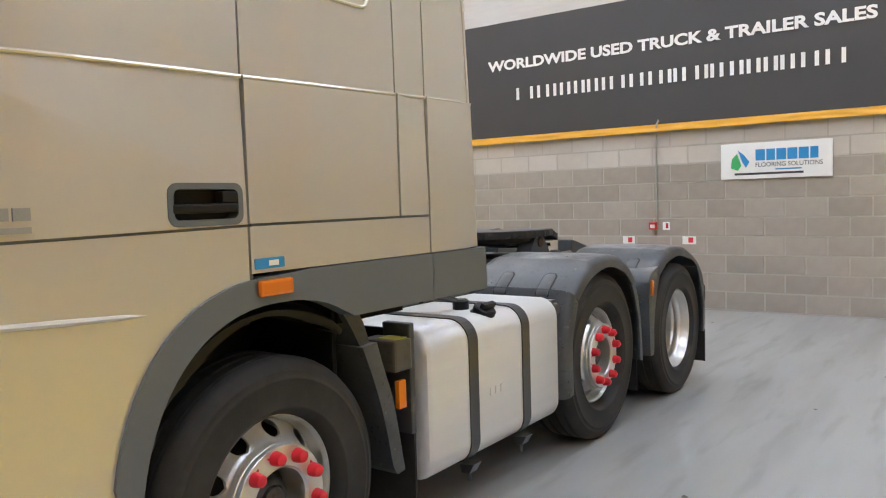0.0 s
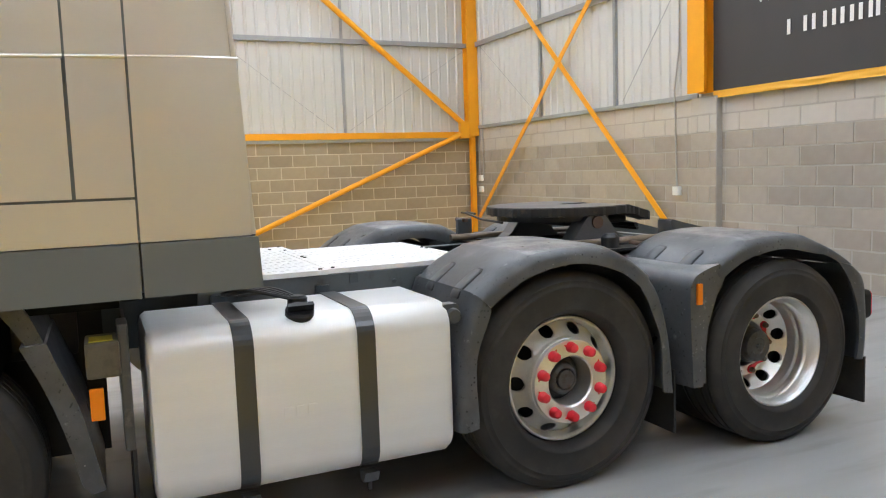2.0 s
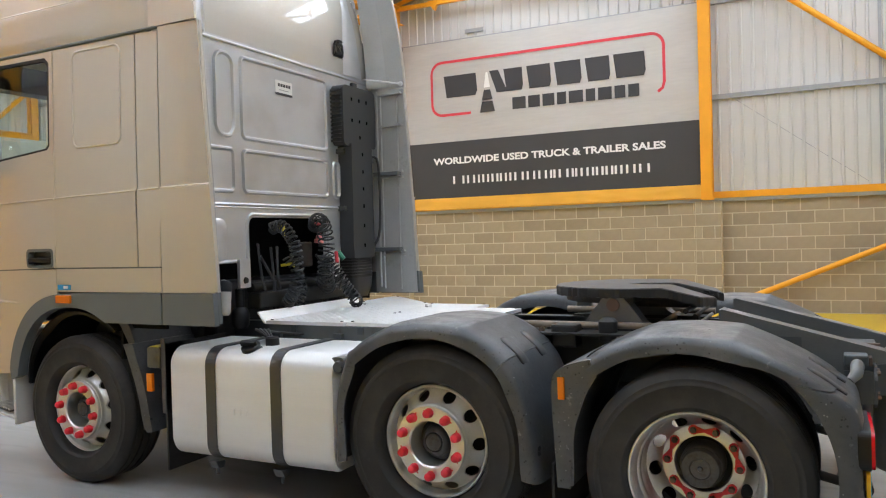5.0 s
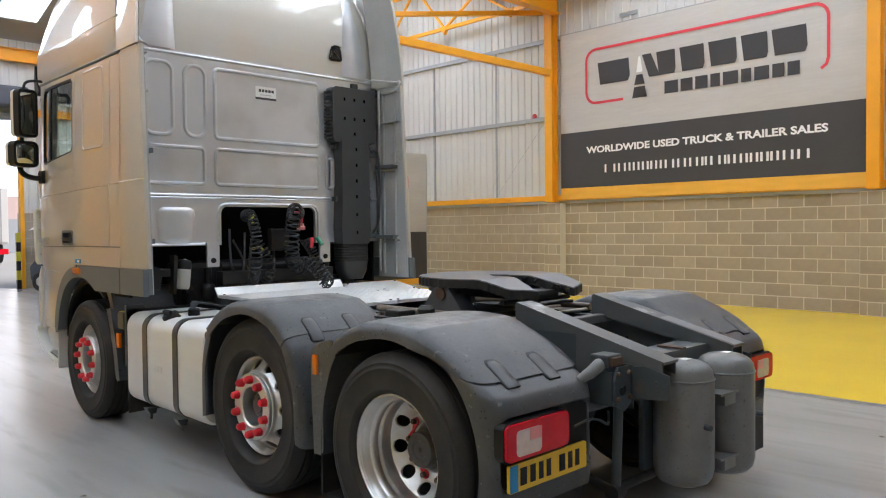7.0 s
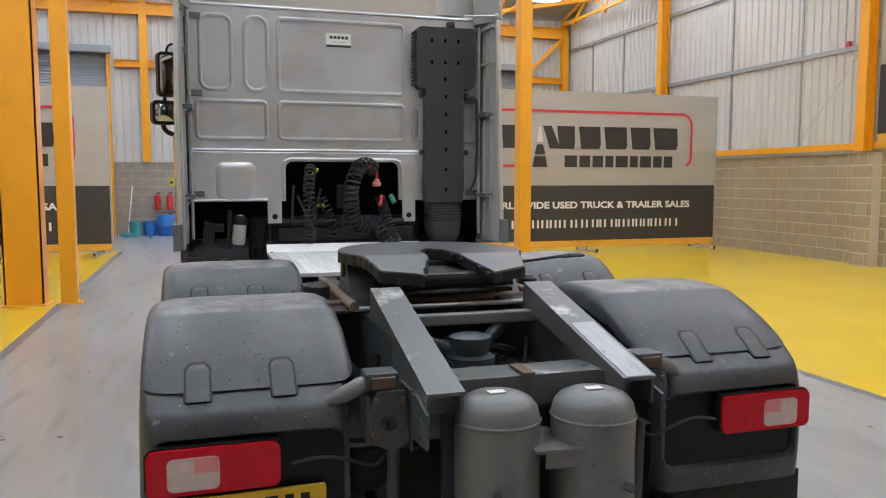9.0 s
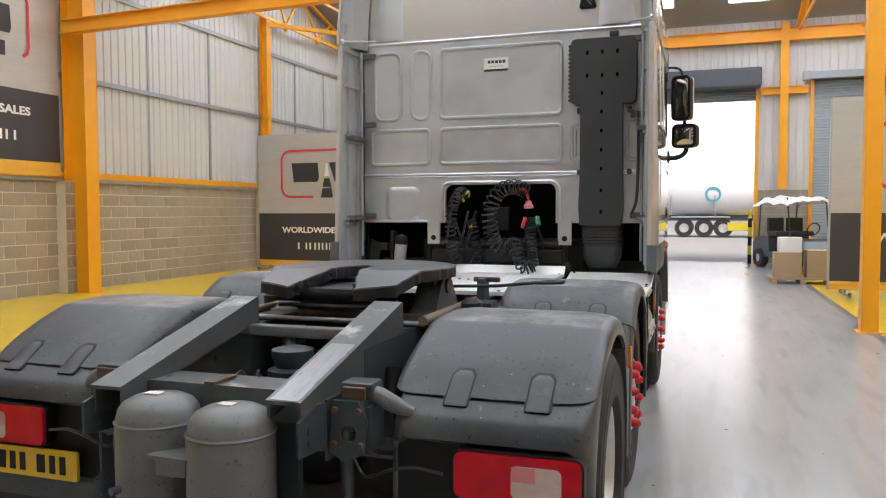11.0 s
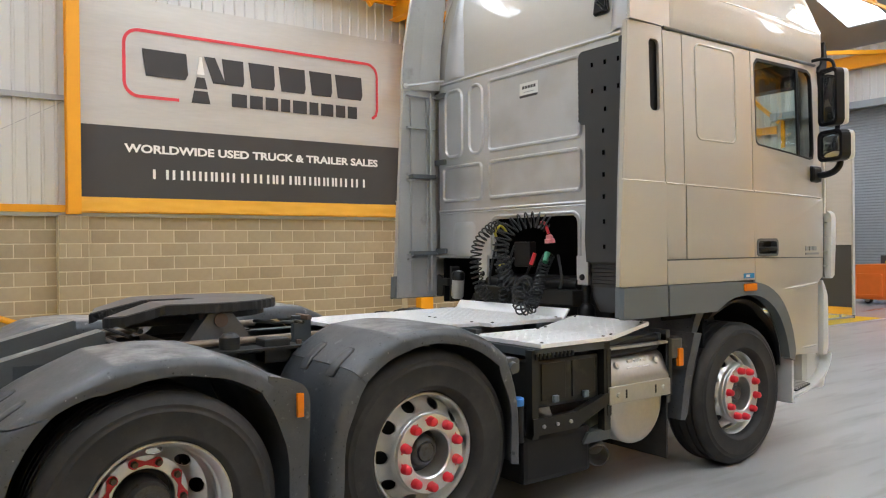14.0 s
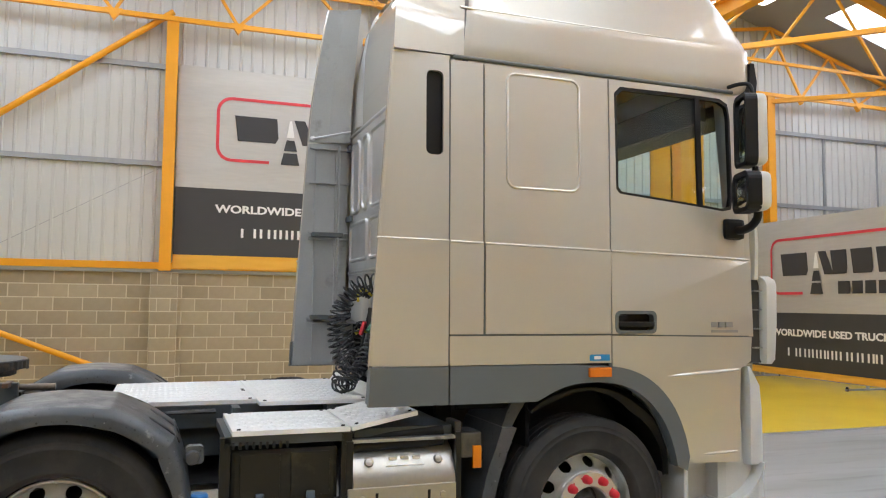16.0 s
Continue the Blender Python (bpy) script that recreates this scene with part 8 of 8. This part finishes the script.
for s in (1, -1):
    def head(name, make, material, parent=TR, label="", smooth=False):
        bm = turned(make)
        return part(name, bm if s > 0 else mirrored(bm), material, parent, label, smooth)
    mir = head("mirror", Box(1.27, 1.45, 4.665, 4.775, 2.315, 2.725, 0.045, 3), M_BUMPER, label="tall door mirror", smooth=True)
    head("mirror_glass", domed(rr(1.29, 1.43, 2.335, 2.705, 0.03, 4), 4.659, 0.012), M_MIRROR, mir, "mirror glass", True)
    head("mirror_rim", slab(bmesh.new(), [rr(1.268, 1.452, 2.313, 2.727, 0.045, 4), rr(1.29, 1.43, 2.335, 2.705, 0.03, 4)], "y", 4.643, 4.71), M_BLACK, mir, "black mirror surround")
    mi2 = head("wide_mirror", Box(1.285, 1.515, 4.645, 4.765, 2.055, 2.275, 0.05, 3), M_BUMPER, label="wide-angle lower mirror", smooth=True)
    head("mirror_glass", domed(rr(1.307, 1.493, 2.077, 2.253, 0.035, 4), 4.638, 0.02), M_MIRROR, mi2, "mirror glass", True)
    head("mirror_rim", slab(bmesh.new(), [rr(1.283, 1.517, 2.053, 2.277, 0.05, 4), rr(1.307, 1.493, 2.077, 2.253, 0.035, 4)], "y", 4.623, 4.70), M_BLACK, mi2, "black mirror surround")
    for pts, r in (([(1.19, 4.70, 1.975), (1.27, 4.705, 1.965), (1.345, 4.71, 1.985), (1.385, 4.715, 2.03), (1.388, 4.715, 2.08)], 0.024), ([(1.17, 4.66, 2.80), (1.26, 4.71, 2.815), (1.33, 4.73, 2.79), (1.35, 4.73, 2.70)], 0.012), ([(1.37, 4.72, 2.26), (1.37, 4.72, 2.34)], 0.018)):
        bm = tube(bmesh.new(), smoothed(pts, 4), r, 10)
        part("mirror_arm", bm if s > 0 else mirrored(bm), M_BLACK, TR, smooth=True)
    bm = Box(1.17, 1.24, 4.62, 4.76, 1.915, 2.035, 0.025)
    part("arm_base", bm if s > 0 else mirrored(bm), M_BLACK, TR)

# ---- the yard outside the open door ----
M_ASPHALT = mat("pale_concrete_yard", (0.29, 0.287, 0.28), 0.8, vary=0.12, scale=0.5, fine=30)
ground = tagged(part("ground", Slab([rect(-400, 400, YN + 0.3, 600)], "z", -0.12, -0.02), M_ASPHALT), "pale concrete yard outside the hall", "ground", kind="structure")
M_HEDGE = mat("far_foliage", (0.19, 0.225, 0.10), 0.9, vary=0.4, scale=0.4, fine=3, dirt=(0.3, (0.3, 0.29, 0.17), 0.45, 0.65))
M_BROWN = mat("brown_red_cladding", (0.31, 0.135, 0.135), 0.7, vary=0.1, scale=0.3)
M_GREENLORRY = mat("green_lorry_paint", (0.06, 0.36, 0.21), 0.45, vary=0.1)
M_FENCE = mat("grey_fence", (0.33, 0.345, 0.37), 0.6, vary=0.08, scale=0.4, fine=2)
bank = bmesh.new()
rnd = random.Random(3)
g0 = [[bank.verts.new((-62 + i * 3.0, 69 + j * 2.4, 0 if j == 0 else (1.15 * j + rnd.uniform(-0.3, 0.4)))) for i in range(19)] for j in range(7)]
for j in range(6):
    for i in range(18):
        bank.faces.new((g0[j][i], g0[j][i + 1], g0[j + 1][i + 1], g0[j + 1][i]))
tagged(part("green_bank", bank, M_HEDGE), "overgrown green bank beyond the yard", "bank", kind="structure")
tagged(part("shed", Box(-11.5, 70, 110, 125, 0, 6.4), mat("pale_pink_sheeting", (0.55, 0.42, 0.40), 0.7, vary=0.1, scale=0.3)), "long low pale pink shed beyond the yard", "building")
wh = thing("warehouse", "long red-brown building behind the bank", "building")
part("wall", Box(-70, -12, 95, 110, 0, 9.5), M_BROWN, wh)
part("roof", Box(-70.4, -11.6, 94.6, 110.4, 9.5, 9.9), M_FLASH, wh, "grey roof edge")
for k in range(14):
    part("cladding_seam", Box(-70 + k * 4.2, -69.8 + k * 4.2, 94.92, 95, 0.2, 9.4), M_BROWN, wh)
for k in range(3):
    part("loading_door", Box(-30 + k * 6, -26.5 + k * 6, 94.88, 95, 0.0, 4.2), M_FLASH, wh)
ob_ = thing("office_block", "white distant office block with grey and blue windows", "building")
part("wall", Box(-34, -4, 118, 130, 0, 24), M_WHITE, ob_)
for x0, x1, z0, z1, mt in ((-16.8, -15.0, 12.6, 15.6, M_FLASH), (-14.0, -9.5, 12.9, 15.7, M_BLUE), (-18.2, -17.5, 14.4, 15.9, M_FLASH)):
    part("window", Box(x0, x1, 117.9, 118, z0, z1), mt, ob_)
tagged(part("yard_fence", Box(-60, 60, 64, 64.1, 0, 2.6), M_FENCE), "grey palisade fence along the yard", "fence")


def lorry(name, label, x, y, yaw, body, length=8.5, height=3.6):
    t = thing(name, label, "lorry", at=pose(x, y, 0, 0, 0, yaw))
    part("body", Box(-1.25, 1.25, 0, length, 1.1, height, 0.04), body, t)
    for z in (1.5, 2.2, 2.9):
        part("rib", Box(-1.29, 1.29, -0.02, length + 0.02, z, z + 0.08), body, t)
    part("chassis", Box(-0.5, 0.5, 0.2, length + 1.8, 0.7, 1.05), M_CHASSIS, t)
    part("cab", Box(-1.2, 1.2, length + 0.2, length + 2.2, 0.7, 3.2, 0.12), body, t)
    part("windscreen", Box(-1.05, 1.05, length + 2.21, length + 2.22, 1.9, 2.9), M_BLACK, t)
    part("bumper", Box(-1.2, 1.2, -0.1, 0, 0.7, 1.0), M_YELCABLE, t)
    for yy in (1.2, 2.5, length + 1.1):
        for s in (-1, 1):
            w = part("wheel", lathe(bmesh.new(), [(0.25, -0.14), (0.5, -0.14), (0.5, 0.14), (0.25, 0.14)], (s * 1.05, yy, 0.5), (1, 0, 0), 20), M_RUBBER, t, smooth=True)
            part("rim", lathe(bmesh.new(), [(0, 0.08), (0.26, 0.1), (0.26, -0.1), (0, -0.08)], (s * 1.05, yy, 0.5), (1, 0, 0), 16), M_RIM, w)
    return t


tl = lorry("tipper_lorry", "green tipper lorry parked tail towards the hall", -3.75, 45.0, 0, M_GREENLORRY, 6.0, 3.6)
for x0, x1 in ((-1.12, -0.18), (0.18, 1.12)):
    part("tail_panel", Slab([rr(x0, x1, 1.5, 2.85, 0.06), rr(x0 + 0.08, x1 - 0.08, 1.58, 2.77, 0.05)], "y", -0.06, -0.005), M_GREENLORRY, tl)
part("top_rail", Box(-1.28, 1.28, -0.08, 0.1, 2.95, 3.05), M_CHASSIS, tl)
part("number_plate", Box(-0.26, 0.26, -0.13, -0.11, 1.12, 1.24), M_PLATE, tl)
for x0 in (-1.2, 0.85):
    part("tail_lamp", Box(x0, x0 + 0.35, -0.14, -0.1, 0.85, 0.98), M_REDLENS, tl)
bt = thing("box_trailer", "white box trailer parked tail towards the hall", "trailer", at=pose(6.65, 40, 0))
part("body", Box(-1.25, 1.25, 0, 9, 0.95, 3.75, 0.03), M_CLAD, bt)
for x0, x1 in ((-1.2, -0.02), (0.02, 1.2)):
    dd = part("rear_door", Box(x0, x1, -0.05, -0.002, 1.05, 3.68, 0.01), M_CLAD, bt, "white rear door")
    for x in (x0 + 0.3, x1 - 0.3):
        part("lock_rod", Tube([(x, -0.08, 1.0), (x, -0.08, 3.7)], 0.02, 6), M_GIRT, dd)
part("bumper", Box(-1.2, 1.2, -0.1, 0.05, 0.45, 0.72, 0.02), M_REDLENS, bt, "red tail bar")
part("chassis", Box(-0.5, 0.5, 0.1, 8.8, 0.7, 0.94), M_CHASSIS, bt)
for yy in (1.2, 2.5):
    for s in (-1, 1):
        part("wheel", lathe(bmesh.new(), [(0, -0.12), (0.25, -0.12), (0.5, -0.14), (0.5, 0.14), (0.25, 0.12), (0, 0.12)], (s * 1.05, yy, 0.5), (1, 0, 0), 20), M_RUBBER, bt, smooth=True)
M_TEAL = mat("teal_plastic", (0.05, 0.3, 0.36), 0.4, vary=0.1)
M_TANKER = mat("white_tanker_paint", (0.52, 0.53, 0.55), 0.35, vary=0.06)
tk = thing("tanker_trailer", "white tanker trailer parked in the yard", "trailer", at=pose(4.0, 43, 0, 0, 0, 90))
part("barrel", lathe(bmesh.new(), [(0, -3.35), (0.9, -3.25), (1.25, -2.8), (1.25, 2.8), (0.9, 3.25), (0, 3.35)], (0, 2.15, 2.3), (0, 1, 0), 28), M_TANKER, tk, smooth=True)
part("side_guard", Box(-1.25, 1.25, -1.2, 1.25, 0.35, 0.8, 0.03), M_YELCABLE, tk, "yellow side guard")
for k in range(3):
    part("ladder_rail", Tube([(-1.28, -0.4 + 2.3 * k, 1.2), (-1.28, -0.4 + 2.3 * k, 2.3)], 0.03, 6), M_GIRT, tk)
part("ring_mark", lathe(bmesh.new(), [(0.3, 0.0), (0.42, 0.0), (0.42, 0.02), (0.3, 0.02)], (-1.24, 2.0, 2.35), (-1, 0, 0), 28), M_TEAL, tk, "teal ring mark")
part("mudguard", Box(-1.28, -0.9, 1.1, 4.2, 1.06, 1.14, 0.03), M_GIRT, tk)
part("frame", Box(-0.6, 0.6, -1.1, 5.4, 0.9, 1.2), M_CHASSIS, tk)
for yy in (1.45, 2.45, 3.5):
    for s in (-1, 1):
        w = part("wheel", lathe(bmesh.new(), [(0.25, -0.14), (0.5, -0.14), (0.5, 0.14), (0.25, 0.14)], (s * 1.05, yy, 0.5), (1, 0, 0), 20), M_RUBBER, tk, smooth=True)
        part("rim", lathe(bmesh.new(), [(0, 0.08), (0.26, 0.1), (0.26, -0.1), (0, -0.08)], (s * 1.05, yy, 0.5), (1, 0, 0), 16), M_RIM, w)

# hazy bright sky low over the yard
tagged(part("backdrop", Slab([rect(-160, 160, 0, 90)], "y", 180, 180.5), glow("hazy_sky", (0.86, 0.855, 0.90), 1.0)), "bright white hazy sky beyond the yard", "sky", kind="structure")

# ---- clutter by the north wall ----
M_DRUM = mat("blue_plastic_drum", (0.02, 0.16, 0.5), 0.4, vary=0.1)
dr = thing("drum", "blue plastic drum standing by the block wall", "drum")
part("body", lathe(bmesh.new(), [(0, 0), (0.24, 0), (0.27, 0.04), (0.27, 0.25), (0.28, 0.27), (0.27, 0.29), (0.27, 0.52), (0.24, 0.58), (0, 0.58)], (-2.05, 19.5, 0.0), (0, 0, 1), 28), M_DRUM, dr, smooth=True)
part("lid", lathe(bmesh.new(), [(0, 0.61), (0.05, 0.61), (0.05, 0.58), (0, 0.58)], (-1.95, 19.5, 0.0), (0, 0, 1), 16), M_BLACK, dr, smooth=True)
for x, mt, lab in ((-2.5, M_DRUM, "small blue bucket by the wall"), (-2.85, M_TEAL, "teal plastic crate by the wall")):
    bk = thing("bucket", lab, "bucket")
    part("body", lathe(bmesh.new(), [(0, 0), (0.14, 0), (0.18, 0.4), (0.165, 0.4), (0.13, 0.03), (0, 0.03)], (x, 19.5, 0.0), (0, 0, 1), 20), mt, bk, smooth=True)
    part("handle", Tube([(x - 0.17, 19.5, 0.38), (x, 19.44, 0.5), (x + 0.17, 19.5, 0.38)], 0.006, 6), M_GIRT, bk)
bs = thing("broom", "broom leaning against the block wall", "broom")
part("stick", Tube([(-3.05, 19.4, 0.08), (-2.95, 19.96, 1.35)], 0.014, 8), M_WHITE, bs, smooth=True)
part("head", Box(-3.25, -2.85, 19.36, 19.44, 0.0, 0.09, 0.01), M_TEAL, bs)
for x in (-1.98, -2.3):
    ex = thing("fire_extinguisher", "red fire extinguisher hung beside the open door", "extinguisher", "fire extinguishers")
    part("cylinder", lathe(bmesh.new(), [(0, 0), (0.07, 0), (0.085, 0.015), (0.085, 0.36), (0.06, 0.41), (0.025, 0.43), (0, 0.45)], (x, YN - 0.12, 0.7), (0, 0, 1), 20), M_RED, ex, smooth=True)
    part("lever", Box(x - 0.015, x + 0.08, YN - 0.13, YN - 0.11, 1.15, 1.18), M_BLACK, ex)
ns = thing("safety_sign", "small yellow safety sign on the block wall", "sign", "safety signs")
part("board", Box(-1.98, -1.86, YN - 0.012, YN - 0.004, 1.35, 1.6), M_YELCABLE, ns)
part("symbol", Box(-1.95, -1.89, YN - 0.014, YN - 0.0125, 1.42, 1.5), M_BLACK, ns)
bag = thing("waste_bag", "pale tied plastic bag on the floor", "bag")
bm = bmesh.new()
bmesh.ops.create_icosphere(bm, subdivisions=3, radius=0.17)
for v in bm.verts:
    v.co = Vector((v.co.x * 1.2, v.co.y, max(-0.12, v.co.z))) * (1 + 0.22 * noise.noise(v.co * 9))
    v.co += Vector((-1.72, 19.4, 0.12))
part("sack", bm, M_WHITE, bag, smooth=True)
for i in range(2):
    x = -1.5 + i * 4.25
    bl = thing("bollard", "black and yellow striped door post guard", "bollard", "bollards")
    for k in range(6):
        part("band", Box(x - 0.05, x + 0.05, YN - 0.22, YN - 0.12, k * 0.25, k * 0.25 + 0.249), M_YELCABLE if k % 2 else M_BLACK, bl)
# crumbs of dirt on the lane
crumb = random.Random(12)
bm = bmesh.new()
for k in range(60):
    x, y, r = crumb.uniform(-4.4, 5.2), crumb.uniform(-4.0, 7.0), crumb.uniform(0.006, 0.022)
    if abs(x) < 1.3 and y > -0.9:
        continue
    vs = [bm.verts.new((x + r * crumb.uniform(0.5, 1.4) * math.cos(q), y + r * crumb.uniform(0.5, 1.4) * math.sin(q), 0.002)) for q in (0, 1.2, 2.6, 3.7, 5.0)]
    t = bm.verts.new((x, y, 0.002 + r * 0.35))
    for i in range(5):
        bm.faces.new((vs[i], vs[(i + 1) % 5], t))
tagged(part("floor_dirt", bm, mat("dirt_crumbs", (0.12, 0.105, 0.085), 0.9)), "scattered dark dirt crumbs on the lane floor", "dirt", kind="stuff")
# orange wheeled skip, stacked boxes and a golf buggy near the free-standing banner
M_SKIP = mat("orange_skip_paint", (0.75, 0.16, 0.02), 0.45, vary=0.1)
sk = thing("tipping_skip", "orange wheeled tipping skip with a black rear screen", "skip", at=pose(-4.28, 18.25, 0))
part("hopper", Slab([[(-0.66, 0.12), (0.14, 0.12), (0.58, 0.62), (0.60, 0.95), (-0.66, 0.93)]], "y", -0.42, 0.5), M_SKIP, sk)
part("front_lip", Slab([rr(-0.62, 0.02, 0.18, 0.72, 0.04, 3), rr(-0.57, -0.03, 0.23, 0.67, 0.03, 3)], "y", -0.45, -0.421), M_SKIP, sk)
part("screen", Box(-0.45, 0.62, 0.505, 0.54, 0.6, 1.14, 0.02), M_CLIP, sk, "black rear screen")
part("strip", Box(-0.32, 0.3, 0.46, 0.503, 0.952, 1.0, 0.004), M_YELCABLE, sk, "yellow strip")
part("mast", Tube([(0.66, 0.48, 0.15), (0.66, 0.48, 1.29), (0.58, 0.48, 1.3)], 0.02, 8), M_BLACK, sk, smooth=True)
for x, y, r in ((0.42, -0.38, 0.17), (0.42, 0.42, 0.17), (-0.5, 0.0, 0.1)):
    w = part("wheel", lathe(bmesh.new(), [(0.08, -0.05), (r - 0.02, -0.05), (r, -0.03), (r, 0.03), (r - 0.02, 0.05), (0.08, 0.05)], (x, y, r), (0.25, 1, 0), 20), M_RUBBER, sk, smooth=True)
    part("rim", lathe(bmesh.new(), [(0, 0.03), (0.08, 0.04), (0.08, -0.04), (0, -0.03)], (x, y, r), (0.25, 1, 0), 14), M_GIRT, w, smooth=True)
M_CARD = mat("brown_cardboard", (0.42, 0.30, 0.18), 0.85, vary=0.08)
for x, y, w, h, z in ((3.15, 14.0, 0.5, 0.5, 0.12), (3.75, 14.05, 0.5, 0.55, 0.12), (3.2, 14.05, 0.42, 0.3, 0.625)):
    bx = thing("cardboard_box", "brown cardboard box stacked on a pallet", "box", "cardboard boxes")
    part("carton", Box(x - w / 2, x + w / 2, y - w / 2, y + w / 2, z, z + h, 0.005), M_CARD if z < 0.5 else M_WHITE, bx)
    part("tape", Box(x - 0.03, x + 0.03, y - w / 2 - 0.001, y + w / 2 + 0.001, z + h, z + h + 0.002), M_GIRT, bx)
pal = thing("pallet", "low wooden pallet under the boxes", "pallet")
for k in range(5):
    part("slat", Box(2.8, 4.05, 13.68 + k * 0.16, 13.79 + k * 0.16, 0.095, 0.119), M_CARD, pal)
for k in range(3):
    part("bearer", Box(2.85 + k * 0.52, 2.95 + k * 0.52, 13.68, 14.44, 0.0, 0.094), M_CARD, pal)
def buggy(x, y, yaw):
    """A small two-seat electric cart with a pale canopy."""
    b = thing("golf_buggy", "dark golf buggy with a crumpled white canopy by the wall", "buggy", at=pose(x, y, 0, 0, 0, yaw))
    body = Slab([[(-1.1, 0.28), (-1.12, 0.62), (-0.95, 0.78), (-0.35, 0.82), (-0.3, 0.42), (0.45, 0.40), (0.62, 0.78), (0.95, 0.72), (1.12, 0.5), (1.1, 0.28)]], "x", -0.55, 0.55)
    bmesh.ops.bevel(body, geom=[e for e in body.edges if e.calc_face_angle(0) > 0.5], offset=0.04, segments=2, affect="EDGES")
    part("body", body, mat("dark_blue_grey_shell", (0.035, 0.045, 0.06), 0.35, vary=0.15, coat=0.3), b, smooth=True)
    part("seat", Box(-0.5, 0.5, -0.5, -0.02, 0.82, 0.94, 0.04), M_DARKIN, b, "black bench seat")
    for sx in (-0.26, 0.26):
        part("backrest", Box(sx - 0.22, sx + 0.22, -0.58, -0.48, 0.9, 1.28, 0.045, 3), M_DARKIN, b, "black rounded backrest")
    for sx in (-0.5, 0.5):
        part("canopy_post", Tube([(sx, 0.6, 0.76), (sx, 0.42, 1.78)], 0.018, 8), M_CLIP, b, smooth=True)
        part("canopy_post", Tube([(sx, -0.9, 0.75), (sx, -0.8, 1.78)], 0.018, 8), M_CLIP, b, smooth=True)
        for wy in (-0.78, 0.8):
            w = part("wheel", lathe(bmesh.new(), [(0.11, -0.1), (0.22, -0.1), (0.245, -0.07), (0.245, 0.07), (0.22, 0.1), (0.11, 0.1)], (sx, wy, 0.245), (1, 0, 0), 24), M_RUBBER, b, "small black tyre", True)
            part("rim", lathe(bmesh.new(), [(0, 0.06), (0.11, 0.08), (0.11, -0.08), (0, -0.06)], (sx, wy, 0.245), (1, 0, 0), 16), M_RIM, w, smooth=True)
    top = cloth(-0.66, 0.66, -1.0, 0.7, 77, 0.09, 22, 26)
    for v in top.verts:
        u, w_, q = v.co.x, v.co.z, v.co.y
        v.co = Vector((u, w_, 1.80 + q * 1.1 - 0.16 * abs(u / 0.66) ** 4 - 0.1 * abs((w_ + 0.15) / 0.85) ** 6))
    part("canopy", top, M_WHITE, b, "crumpled white canopy cover", True)
    part("steering_wheel", Tube([(-0.25 + 0.16 * math.cos(q * 0.4488), 0.33 + 0.06 * math.sin(q * 0.4488), 1.0 + 0.15 * math.sin(q * 0.4488)) for q in range(14)], 0.014, 6, closed=True), M_BLACK, b, smooth=True)
    return b


buggy(3.75, 18.2, 205)
